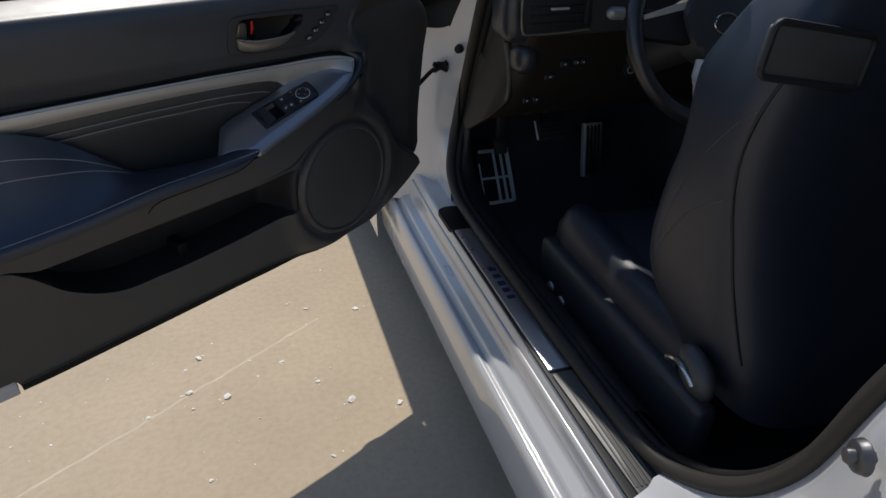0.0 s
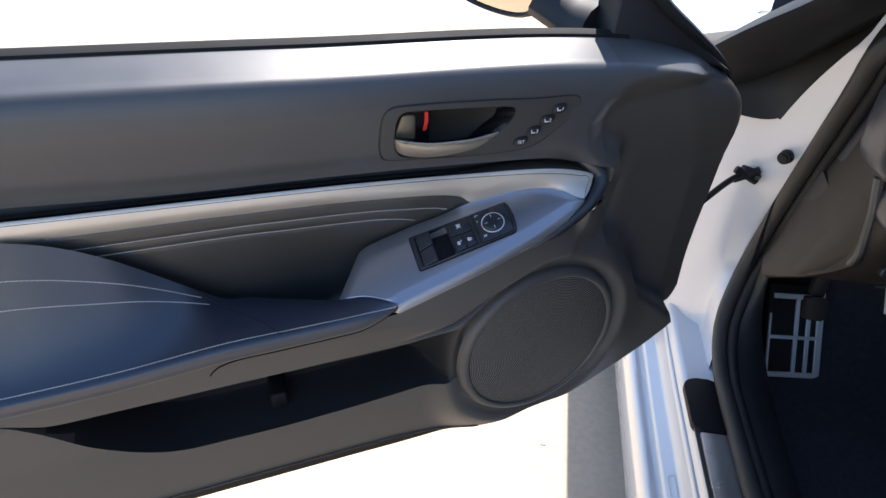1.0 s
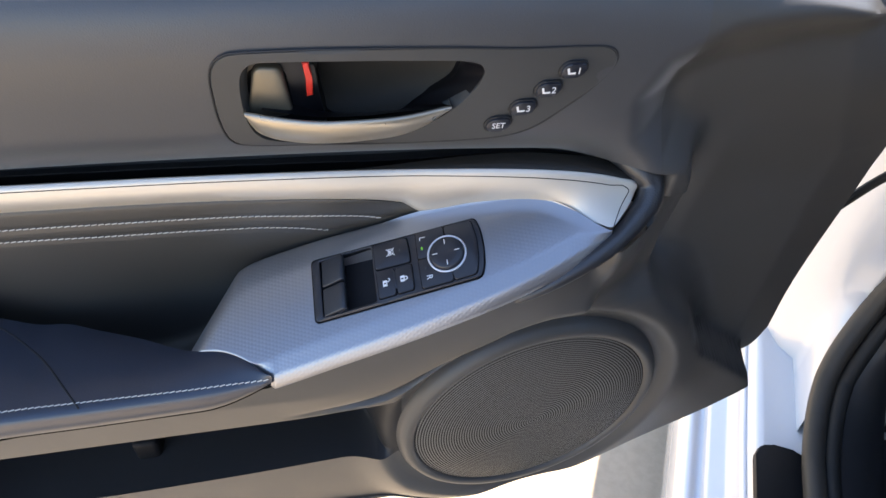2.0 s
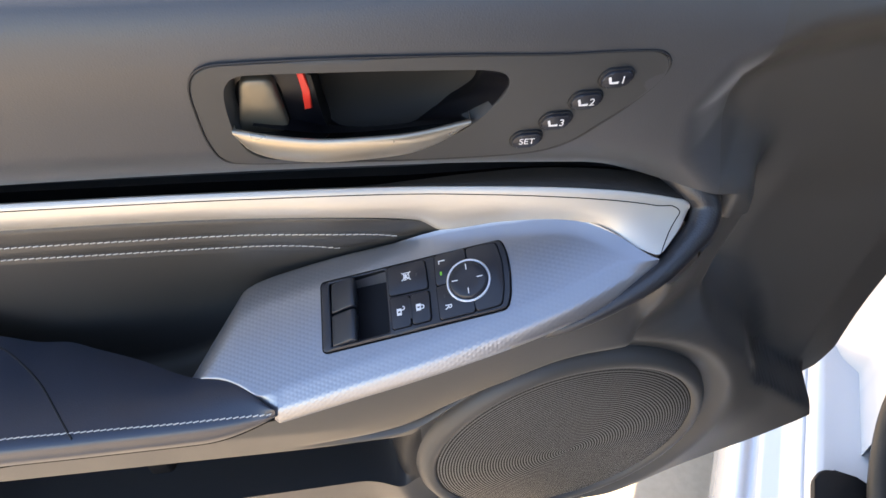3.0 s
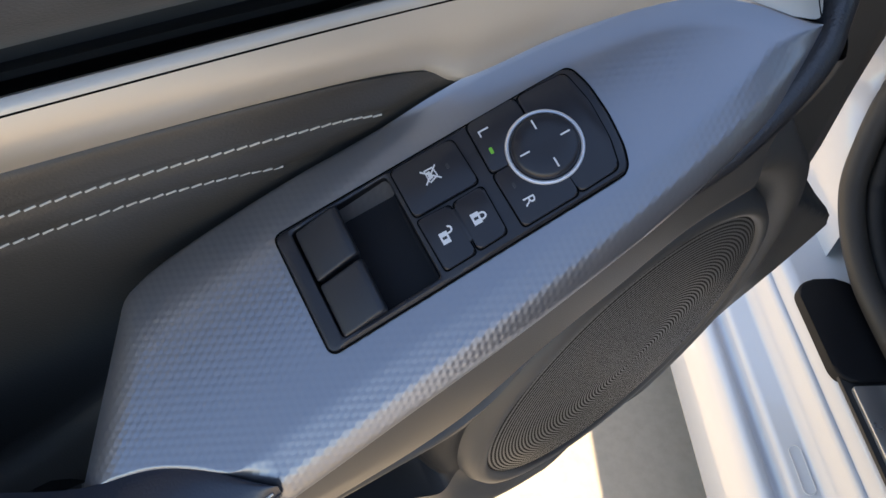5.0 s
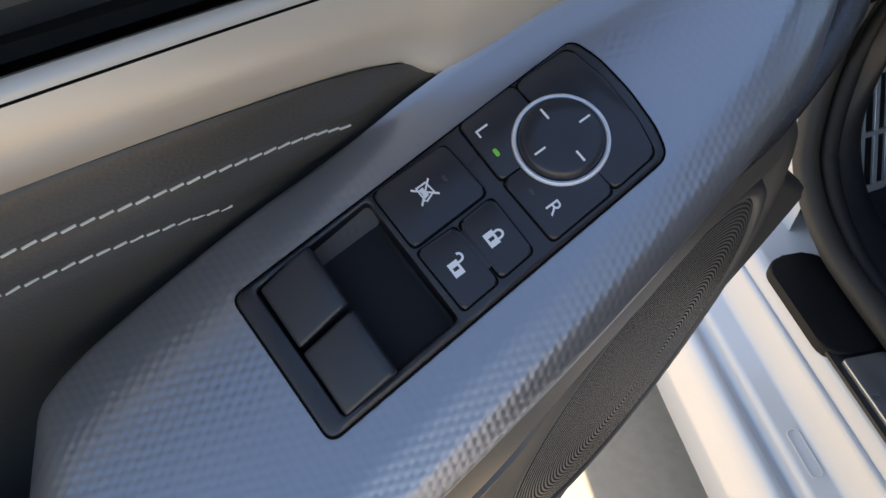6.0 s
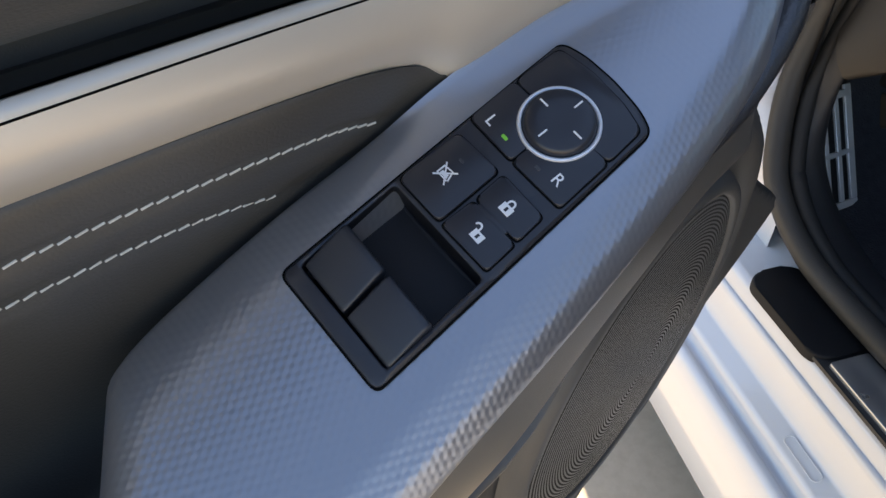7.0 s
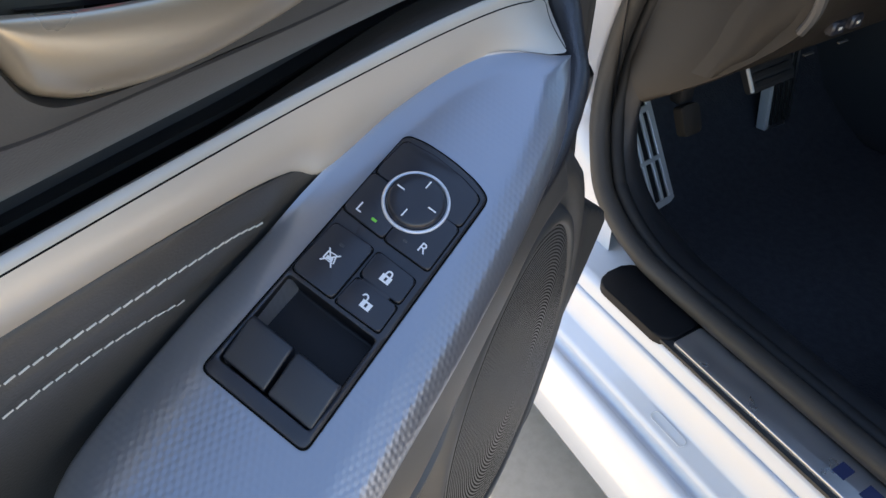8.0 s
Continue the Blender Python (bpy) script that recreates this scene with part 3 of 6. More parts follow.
def spear():
    """Satin strip that tapers forward and wraps round the armrest's nose."""
    low = through_points([(0.1805, -0.0005, 0.8125), (0.186, 0.0065, 0.8065), (0.194, 0.0145, 0.8025), (0.203, 0.0215, 0.7993), (0.209, 0.0195, 0.8005), (0.226, 0.007, 0.8030), (0.248, -0.008, 0.802), (0.283, -0.020, 0.795), (0.32, -0.027, 0.785),
                          (0.335, -0.0275, 0.7950), (0.35, -0.0244, 0.8006), (0.36, -0.0234, 0.8029), (0.38, -0.0228, 0.8054), (0.40, -0.0238, 0.8065), (0.43, -0.0256, 0.8074), (0.48, -0.026, 0.8097), (0.55, -0.026, 0.8113), (0.65, -0.026, 0.8124), (END, -0.026, 0.8124)])
    def lean(u):
        return float(step(0.20, 0.36, u))

    def face(u, t):
        vt, w0 = float(spear_v(u)) - 0.0125 * lean(u), -0.0168 * lean(u)
        w1, v1 = low(u)
        bulge = (0.0025 + 0.0015 * lean(u)) * math.sin(math.pi * t) * min(1, (vt - v1) / 0.03)
        return Vector((u, w0 + (w1 - w0) * t ** (2.1 - 0.8 * lean(u)) + bulge, (vt - 0.0016) * (1 - t) + v1 * t))
    rows = []
    for u in np.concatenate([np.linspace(0.1805, 0.33, 70), np.linspace(0.335, END, 60)]):
        vt, w0 = float(spear_v(u)) - 0.0125 * lean(u), -0.0168 * lean(u)
        row = [(u, w0 - 0.006, vt - 0.006), (u, w0 - 0.0034, vt - 0.0008), (u, w0 - 0.0016, vt - 0.0003)]
        row += [tuple(face(u, t)) for t in np.linspace(0, 1, 18)]
        w1, v1 = low(u)
        row.append((u, w1 - 0.012, v1 - 0.003))
        rows.append(row)
    v, f = sheet(rows)
    strip = solid("trim_strip", v, f, SATIN, door, "satin champagne metal trim strip", sharp=50)
    # dark satin bevel above the strip's front end
    rows = []
    for u in np.linspace(0.1745, 0.40, 50):
        k = float(step(0.40, 0.24, u))
        vt = float(spear_v(max(u, 0.1805))) - 60 * max(0, 0.1805 - u) ** 2 - 0.0125 * lean(u)
        rows.append([(u, -0.0022 - 0.0168 * lean(u) - a * k, vt - 0.0012 + b * k) for a, b in ((0, 0), (0.0008, 0.0016), (0.0078, 0.0040), (0.0138, 0.0048), (0.0168, -0.001))])
    v, f = sheet(rows)
    solid("strip_bevel", v, f, UNDER, strip, "brownish black bevel above the strip", sharp=60)
    # fine dark inset line that follows the upper edge and turns down at the tip
    pts = []
    for u in np.linspace(END, 0.200, 120):
        h = float(spear_v(u)) - 0.0125 * lean(u) - low(u)[1]
        pts.append(face(u, min((0.0040 - 0.0018 * lean(u)) / h, 0.5)))
    for u, t in ((0.1925, 0.155), (0.1892, 0.22), (0.1874, 0.32), (0.1870, 0.46), (0.1895, 0.62), (0.1940, 0.80), (0.1990, 0.94), (0.2010, 1.0)):
        pts.append(face(u, t))
    v, f = tube(smooth_path(pts, 3), 0.0003, 6)
    solid("inset_line", v, f, GAP, strip, "fine dark inset line")


def nose_bead():
    """Dark rolled edge that wraps the strip's tip and runs out under the switch plate."""
    p = smooth_path([(0.214, -0.030, 0.834), (0.192, -0.017, 0.829), (0.1755, -0.006, 0.821), (0.1705, -0.001, 0.8135), (0.1735, 0.006, 0.8055), (0.181, 0.012, 0.7990), (0.192, 0.0200, 0.7930), (0.204, 0.0280, 0.7885), (0.222, 0.0340, 0.7795), (0.245, 0.0375, 0.7675), (0.265, 0.0370, 0.7570), (0.285, 0.0330, 0.7450)], 8)
    v, f = tube(p, lambda t: (0.0092 - 0.0072 * t + 0.0022 * math.sin(math.pi * t)) * (0.25 + 0.75 * float(step(0.0, 0.16, t))), 10)
    solid("nose_bead", v, f, LEATHER, door, "black rolled edge round the strip's tip")


spear()
nose_bead()

insert_top = through_points([(0.322, -0.0255, 0.7865), (0.326, -0.0258, 0.7905), (0.330, -0.0258, 0.7935), (0.340, -0.0245, 0.7980), (0.350, -0.0222, 0.8012), (0.36, -0.0213, 0.8035), (0.38, -0.0208, 0.8060), (0.40, -0.0218, 0.8071), (0.43, -0.0236, 0.8080), (0.48, -0.0240, 0.8103), (0.55, -0.0240, 0.8119), (0.65, -0.024, 0.8130), (END, -0.024, 0.8130)])
insert_low = through_points([(0.322, -0.0275, 0.7840), (0.345, -0.034, 0.768), (0.388, -0.043, 0.738), (0.4387, -0.052, 0.706), (0.456, -0.056, 0.688), (0.475, -0.060, 0.670), (0.51, -0.065, 0.648), (0.56, -0.066, 0.636), (END, -0.066, 0.630)])


SEAM_UP = [(0.351, 0.7800), (0.363, 0.7840), (0.379, 0.7868), (0.41, 0.7895), (0.454, 0.7925), (0.52, 0.7945), (0.585, 0.7960), (0.78, 0.7955)]
SEAM_LOW = [(0.3885, 0.7685), (0.399, 0.7718), (0.415, 0.7750), (0.457, 0.7790), (0.526, 0.7815), (0.592, 0.7838), (0.78, 0.7825)]
seam_up, seam_low = through_points(SEAM_UP), through_points(SEAM_LOW)


def insert_point(u, t):
    """A point of the leather insert, t from its upper seam to its lower edge."""
    w0, v0 = insert_top(u)
    w1, v1 = insert_low(u)
    sag = min(1.0, (v0 - v1) / 0.1)
    w = w0 * (1 - t) + w1 * t - 0.011 * sag * math.sin(math.pi * t) * t ** 1.6
    edge = min(t * (v0 - v1), 0.005) / 0.005
    for line in (seam_up, seam_low):
        w -= 0.0011 * math.exp(-((v0 * (1 - t) + v1 * t - float(line(u))) / 0.0024) ** 2) * float(step(0.335, 0.36, u))
    return Vector((u, w - 0.0015 * (1 - math.sqrt(max(0, 1 - (1 - edge) ** 2))) * sag, v0 * (1 - t) + v1 * t))


def leather_insert():
    rows = []
    for u in np.concatenate([np.linspace(0.322, 0.36, 24), np.linspace(0.363, END, 110)]):
        w0, v0 = insert_top(u)
        row = [(u, w0 - 0.020, v0 + 0.0002)] + [tuple(insert_point(u, t)) for t in np.concatenate([[0, 0.008, 0.02, 0.04], np.linspace(0.06, 0.8, 74)[:-1], np.linspace(0.8, 1, 8)])]
        end, far = Vector(row[-1]), float(step(0.455, 0.50, u))
        row += [tuple(end + Vector((0, dw, -dz))) for dw, dz in ((0.004 * far, 0.005), (0.012 * far, 0.008), (0.026 * far, 0.010), (0.044 * far, 0.011))]
        rows.append(row)
    v, f = sheet(rows)
    solid("leather_insert", v, f, INSERT, door, "black leather insert with two rows of grey stitching", sharp=50)


leather_insert()


def stitch_row(points, name, length=0.0034, gap=0.0007, r=0.00037, parent=None, thread=None):
    """A run of slanted thread stitches along a dense path of (point, normal)."""
    bm = bmesh.new()
    run, nxt = 0.0, 0.0
    base = bmesh.new()
    bmesh.ops.create_cone(base, cap_ends=True, segments=6, radius1=r, radius2=r, depth=length)
    for (p, n), (q, _) in zip(points[:-1], points[1:]):
        seg = (q - p).length
        if run + seg > nxt and seg > 0:
            c = p.lerp(q, (nxt - run) / seg)
            t = (q - p).normalized()
            s = n.cross(t).normalized()
            t2 = (t + s * 0.24).normalized()
            rot = t2.to_track_quat("Z", "Y").to_matrix().to_4x4()
            made = {}
            m = Matrix.Translation(c + n * (r * 1.4 + 0.0002)) @ rot
            for vert in base.verts:
                z = vert.co.z / (length / 2)
                co = vert.co.copy()
                co = m @ co - n * (r * 1.2 * z * z)
                made[vert] = bm.verts.new(co)
            for face in base.faces:
                bm.faces.new([made[x] for x in face.verts])
            nxt += length + gap
        run += seg
    base.free()
    return part(name, bm, thread or THREAD, parent or door, "pale grey thread")


def insert_seam(pts):
    """Points of a seam on the insert from rows (u, v)."""
    line = through_points(pts)
    out = []
    us = np.linspace(pts[0][0], pts[-1][0], 900)
    for u in us:
        v = float(line(u))
        v0, v1 = insert_top(u)[1], insert_low(u)[1]
        t = np.clip((v0 - v) / (v0 - v1), 0, 1)
        p = insert_point(u, t)
        a, b = insert_point(u, max(0, t - 0.02)), insert_point(u, min(1, t + 0.02))
        d = (b - a).normalized()
        n = Vector((0, -d.z, d.y))
        if n.y < 0:
            n = -n
        out.append((p, n))
    return out


stitch_row(insert_seam(SEAM_UP), "upper_stitching")
stitch_row(insert_seam(SEAM_LOW), "lower_stitching")

pad_in = through_points([(0.4306, 0.0470, 0.7160), (0.437, 0.0420, 0.7170), (0.4485, 0.0315, 0.7175), (0.464, 0.0213, 0.7160), (0.49, 0.0120, 0.7105), (0.528, -0.010, 0.704), (0.56, -0.024, 0.702), (0.59, -0.034, 0.702),
                         (0.612, -0.034, 0.707), (0.635, -0.028, 0.727), (0.658, -0.024, 0.747), (0.702, -0.018, 0.783), (0.745, -0.015, 0.808), (0.787, -0.013, 0.822), (0.83, -0.013, 0.826), (END, -0.013, 0.828)])
pad_out = through_points([(0.4306, 0.0478, 0.7140), (0.45, 0.0480, 0.7120), (0.55, 0.0470, 0.7050), (0.61, 0.0465, 0.7020), (0.72, 0.0460, 0.6900), (0.82, 0.0455, 0.6840), (END, 0.0450, 0.6790)])


def pad_point(u, t):
    """A point of the armrest pad, t from its inner edge (0) over the top to the outer edge (1)."""
    a, b = Vector((u, *pad_in(u))), Vector((u, *pad_out(u)))
    rise = a.z - b.z
    c = Vector((u, a.y + 0.45 * (b.y - a.y), b.z + 0.06 * rise + 0.0055))
    return (1 - t) ** 2 * a + 2 * t * (1 - t) * c + t * t * b


def armrest():
    rows = []
    for u in np.concatenate([np.linspace(0.4306, 0.50, 40), np.linspace(0.503, END, 110)]):
        a, b = pad_in(u), pad_out(u)
        row = [(u, a[0] - 0.001, a[1] - 0.004 - 0.026 * float(step(0.436, 0.470, u))), (u, a[0] - 0.0006, a[1] - 0.003)]
        row += [tuple(pad_point(u, t)) for t in np.linspace(0, 1, 22)]
        k = 0.06 + 0.94 * float(step(0.426, 0.480, u)) ** 0.6
        row += [(u, b[0] + 0.0022 * k, b[1] - 0.0012), (u, b[0] + 0.0036 * k, b[1] - 0.0045 * k), (u, b[0] + 0.0040 * k, b[1] - 0.010 * k), (u, b[0] + 0.0034 * k, b[1] - 0.0165 * k), (u, b[0] + 0.0010 * k, b[1] - 0.0190 * k), (u, b[0] - 0.010, b[1] - 0.0195 * k)]
        rows.append(row)
    v, f = sheet(rows)
    n = len(rows[0])
    f.append(tuple(range(n)))
    pad = solid("armrest", v, f, PAD, door, "black leather armrest pad", sharp=60)
    line = []
    for u in np.linspace(0.432, 0.600, 50):
        b, k = pad_out(u), 0.06 + 0.94 * float(step(0.426, 0.480, u)) ** 0.6
        line.append(Vector((u, b[0] + 0.0014 * k, b[1] - 0.0192 * k)))
    tip = line[-1]
    line += [tip + Vector((0.012, -0.0004, -0.0022)), tip + Vector((0.022, -0.0012, -0.0062)), tip + Vector((0.029, -0.0022, -0.0120)), tip + Vector((0.032, -0.0034, -0.0170))]
    v, f = tube(line, 0.0008, 6)
    solid("pad_seam", v, f, GAP, pad, "dark seam below the pad")


armrest()


def pad_seam(u0, u1, t_of):
    out = []
    for u in np.linspace(u0, u1, 1200):
        t = t_of(u)
        p = pad_point(u, t)
        d = (pad_point(u, min(1, t + 0.01)) - pad_point(u, max(0, t - 0.01))).normalized()
        n = Vector((0, -d.z, d.y))
        if n.z + n.y < 0:
            n = -n
        out.append((p, n))
    return out


stitch_row(pad_seam(0.4345, END, lambda u: 0.945), "edge_stitching", r=0.00040)
stitch_row(pad_seam(0.632, END, lambda u: 0.10 + 0.06 * float(step(0.6, 0.75, u))), "crest_stitching", r=0.00040)
stitch_row(pad_seam(0.625, END, lambda u: 0.20 + 0.10 * float(step(0.6, 0.75, u))), "crest_stitching", r=0.00040)


def pad_joint():
    """The cross seam where two hides of the armrest meet."""
    pts = []
    for t in np.linspace(0.02, 1.0, 40):
        u = 0.640 - 0.085 * t ** 0.7
        p = pad_point(u, t)
        pts.append(p + Vector((0, 0, 0.0001)))
    v, f = tube(pts, 0.0007, 6)
    solid("cross_seam", v, f, MATT, door, "dark seam in the armrest leather")


pad_joint()

# switch plate: a tilted plane v = 0.769 - 0.347 (u - 0.34) - 0.42 w, bending down at its nose
plate_in = through_points([(0.203, 0.024), (0.207, 0.0215), (0.226, 0.0068), (0.248, -0.0078), (0.283, -0.0180), (0.32, -0.0252), (0.3885, -0.0356), (0.425, -0.0378), (0.4387, -0.0376), (0.448, -0.0365), (0.4550, -0.0338), (0.4585, -0.0295), (0.4738, -0.0095), (0.4904, 0.0126)])
plate_out = through_points([(0.203, 0.0245), (0.207, 0.0270), (0.2289, 0.0360), (0.26, 0.0420), (0.324, 0.0466), (0.391, 0.0478), (0.4290, 0.0482), (0.4320, 0.0462), (0.437, 0.0415), (0.4485, 0.0315), (0.4639, 0.0213), (0.4904, 0.0130)])


# frame of the switch panel: x to the cabin, y to the front, z out of the plate
E_R, E_F = Vector((-0.005, 0.9266, -0.376)).normalized(), Vector((-0.9515, 0.0757, 0.2983))
N_UP = E_R.cross(E_F).normalized()
E_F = N_UP.cross(E_R).normalized()
PANEL = Matrix.Translation((0.3434, 0.0070, 0.7656)) @ Matrix((E_R, E_F, N_UP)).transposed().to_4x4()
PANEL_INV = PANEL.inverted()


def plate_v(u, w):
    return 0.769 - 0.347 * (u - 0.34) - 0.42 * w - 3.6 * max(0, 0.25 - u) ** 2


def turn_up(u):
    """How far the plate's inner edge turns up towards the strip, or down beside the leather."""
    return 0.0034 * float(step(0.205, 0.235, u)) * float(step(0.35, 0.31, u)) - 0.0034 * float(step(0.33, 0.37, u)) - 0.0022 * float(step(0.36, 0.42, u))


def lip_drop(t):
    """Fall of the plate's outer rim: a soft crease, a flat facet and a rounded edge."""
    t = max(0.0, t)
    facet = 0.0055 * (t * t / 0.6 if t < 0.3 else t - 0.15)
    return facet + (0.0036 * ((t - 0.72) / 0.28) ** 2 if t > 0.72 else 0.0)


def switch_plate():
    rows = []
    for u in np.concatenate([np.linspace(0.203, 0.25, 30)[:-1], np.linspace(0.25, 0.43, 120)[:-1], np.linspace(0.43, 0.4904, 40)]):
        a, b = float(plate_in(u)), float(plate_out(u))
        b = max(b, a + 1e-5)
        width = b - a
        lip = min(0.0135, 0.5 * width) * float(step(0.445, 0.425, u))
        k = -turn_up(u)
        row = [(u, a, plate_v(u, a) - 0.012), (u, a, plate_v(u, a) - 0.0010 - k), (u, a + min(0.001, width * 0.2), plate_v(u, a) - k)]
        crease = 1 - lip / width
        for t in np.concatenate([np.linspace(0.03, crease, 58)[:-1], np.linspace(crease, 1, 16)]):
            w = a + width * t
            over = max(0.0, w - (b - lip)) / lip if lip > 1e-6 else 0.0
            q = PANEL_INV @ Vector((u, w, plate_v(u, w)))
            sunk = 0.022 if -0.0568 < q.y < 0.0560 and -0.0187 - 0.034 * (q.y + 0.059) < q.x < 0.0247 - 0.0624 * (q.y + 0.0584) else 0.0
            roll = max(0.0, 1 - (w - a) / (0.0105 + 0.0135 * float(step(0.345, 0.40, u)))) ** 2
            row.append((u, w, plate_v(u, w) - lip_drop(over) + turn_up(u) * roll - sunk))
        e = 0.0082 if lip > 1e-6 else 0.0
        row += [(u, b + 0.0006, plate_v(u, b) - e - 0.002), (u, b + 0.0002, plate_v(u, b) - e - 0.005), (u, b - 0.006, plate_v(u, b) - e - 0.0075)]
        rows.append(row)
    v, f = sheet(rows)
    plate = solid("switch_plate", v, f, FILM, door, "satin metallic switch plate with embossed honeycomb", sharp=60)
    # the embossing is deepest on the outer facet and runs out towards the strip
    relief = plate.data.attributes.new("relief", "FLOAT", "POINT")
    for vert in plate.data.vertices:
        a, b = float(plate_in(vert.co.x)), float(plate_out(vert.co.x))
        relief.data[vert.index].value = max(float(step(0.006, 0.018, vert.co.y - a)), float(step(0.36, 0.40, vert.co.x))) * (0.35 + 0.55 * float(step(0.26, 0.37, vert.co.x)) + 0.25 * float(step(b - 0.020, b - 0.010, vert.co.y)))


switch_plate()

def soft_corners(pts, r, n=5):
    """A polygon with every corner rounded by radius r."""
    out = []
    for k in range(len(pts)):
        a, b, c = (Vector((*pts[(k + i) % len(pts)], 0)) for i in (-1, 0, 1))
        p, q = b + (a - b).normalized() * r, b + (c - b).normalized() * r
        for i in range(n + 1):
            t = i / n
            v = (1 - t) ** 2 * p + 2 * t * (1 - t) * b + t * t * q
            out.append((v.x, v.y))
    return out


def switch_panel():
    out = soft_corners([(-0.0198, -0.0590), (0.0261, -0.0584), (0.0190, 0.0572), (0.0110, 0.0602), (-0.0020, 0.0617), (-0.0150, 0.0613), (-0.0238, 0.0588)], 0.0034, 6)
    # the panel's face, with the well of the window levers sunk into it
    wx, wy = 0.0015, -0.0345
    well = soft_corners([(-0.0178, -0.0530), (0.0232, -0.0524), (0.0208, -0.0143), (-0.0198, -0.0150)], 0.0018, 4)

    def hit(poly, t):
        d = Vector((math.cos(t), math.sin(t)))
        far = 0.0
        for p, q in zip(poly, poly[1:] + poly[:1]):
            p, e = Vector(p) - Vector((wx, wy)), Vector(q) - Vector(p)
            den = d.x * e.y - d.y * e.x
            if abs(den) > 1e-12:
                r, k = (p.x * e.y - p.y * e.x) / den, (p.x * d.y - p.y * d.x) / den
                if r > 0 and -1e-5 <= k <= 1 + 1e-5:
                    far = max(far, r)
        return d, far
    turns = list(np.linspace(-math.pi, math.pi, 121)[:-1]) + [math.atan2(y - wy, x - wx) for x, y in out + well]
    rows, floor = [], []
    for t in sorted(turns):
        d, ro = hit(out, t)
        _, ri = hit(well, t)
        gap = max(ro - ri, 0.0004)
        ring = [(ro, -0.006), (ro, 0.0002), (ro - min(0.0004, 0.15 * gap), 0.0008), (ro - min(0.0022, 0.45 * gap), 0.0015), (ri + min(0.0007, 0.4 * gap), 0.0015), (ri + min(0.0002, 0.15 * gap), 0.0012), (ri, 0.0004)]
        rows.append([PANEL @ Vector((wx + d.x * r, wy + d.y * r, z)) for r, z in ring])
        pit = [(ri, 0.0005), (ri - 0.0004, -0.0085), (ri - 0.0010, -0.0092), (ri - 0.0020, -0.0095)]
        floor.append([PANEL @ Vector((wx + d.x * r, wy + d.y * r, z)) for r, z in pit])
    rows.append(rows[0])
    v, f = sheet(rows)
    rim = solid("switch_panel", v, f, GLOSSY, door, "satin black switch panel", sharp=35)
    wider = soft_corners([(-0.0204, -0.0596), (0.0267, -0.0590), (0.0196, 0.0576), (0.0112, 0.0608), (-0.0020, 0.0623), (-0.0152, 0.0619), (-0.0244, 0.0594)], 0.0038, 6)
    edge = []
    for t in sorted(turns):
        d, ro = hit(out, t)
        _, rw = hit(wider, t)
        edge.append([PANEL @ Vector((wx + d.x * r, wy + d.y * r, z)) for r, z in ((rw, -0.003), (rw, 0.0003), (ro - 0.0002, 0.0003))])
    edge.append(edge[0])
    v, f = sheet(edge)
    solid("panel_gap", v, f, GAP, rim, "thin dark gap round the panel", smooth=False)
    base = [(i + 1) * 4 - 1 for i in range(len(floor))]
    floor.append(floor[0])
    v, f = sheet(floor)
    f.append(tuple(base))
    solid("lever_well", v, f, WELL, rim, "sunk well of the window levers, coloured darker for shade", smooth=False)
    for x0, x1 in ((-0.0174, 0.0016), (0.0034, 0.0228)):
        prof = [(-0.0519, -0.007), (-0.0519, 0.0004), (-0.0516, 0.0012), (-0.0509, 0.0017), (-0.0470, 0.0030), (-0.0410, 0.0052), (-0.0374, 0.0063), (-0.0362, 0.0065), (-0.0352, 0.0061), (-0.0346, 0.0052), (-0.0344, 0.0036), (-0.0352, 0.0006), (-0.0375, -0.007)]
        mid = (-0.0440, 0.0005)
        rows = []
        for x, k in ((x0, 0.86), (x0 + 0.0002, 0.93), (x0 + 0.0006, 0.98), (x0 + 0.0011, 1.0), ((x0 + x1) / 2, 1.0), (x1 - 0.0011, 1.0), (x1 - 0.0006, 0.98), (x1 - 0.0002, 0.93), (x1, 0.86)):
            rows.append([PANEL @ Vector((x - 0.046 * (y + 0.043), mid[0] + (y - mid[0]) * (1 - (1 - k) * 0.35), z if z < 0 else mid[1] + (z - mid[1]) * k)) for y, z in prof])
        v, f = sheet(rows)
        n = len(prof)
        f += [tuple(range(n)), tuple(8 * n + i for i in range(n))]
        solid("window_lever", v, f, LEVER, rim, "black rocker lever", sharp=45)

    def key(name, pts, r, top, label=""):
        cen = [sum(p[i] for p in pts) / len(pts) for i in (0, 1)]
        grow = [(x + math.copysign(0.00055, x - cen[0]), y + math.copysign(0.00055, y - cen[1])) for x, y in pts]
        part(name + "_gap", slab(soft_corners(grow, r + 0.0004), PANEL, 0.0006, 0.00165, 0), GAP, rim, smooth=False)
        return part(name, slab(soft_corners(pts, r), PANEL, 0.0008, top + 0.0003, 0.0007, 3), GLOSSY, rim, label)
    key("window_lock_button", [(-0.0200, -0.0130), (-0.0012, -0.0127), (-0.0018, 0.0119), (-0.0199, 0.0110)], 0.0020, 0.0025, "black window lock button")
    key("unlock_button", [(0.0002, -0.0127), (0.0199, -0.0120), (0.0192, -0.0004), (0.0006, -0.0006)], 0.0014, 0.0024, "black door unlock button")
    key("lock_button", [(0.0006, 0.0006), (0.0190, 0.0008), (0.0182, 0.0119), (0.0000, 0.0121)], 0.0018, 0.0024, "black door lock button")
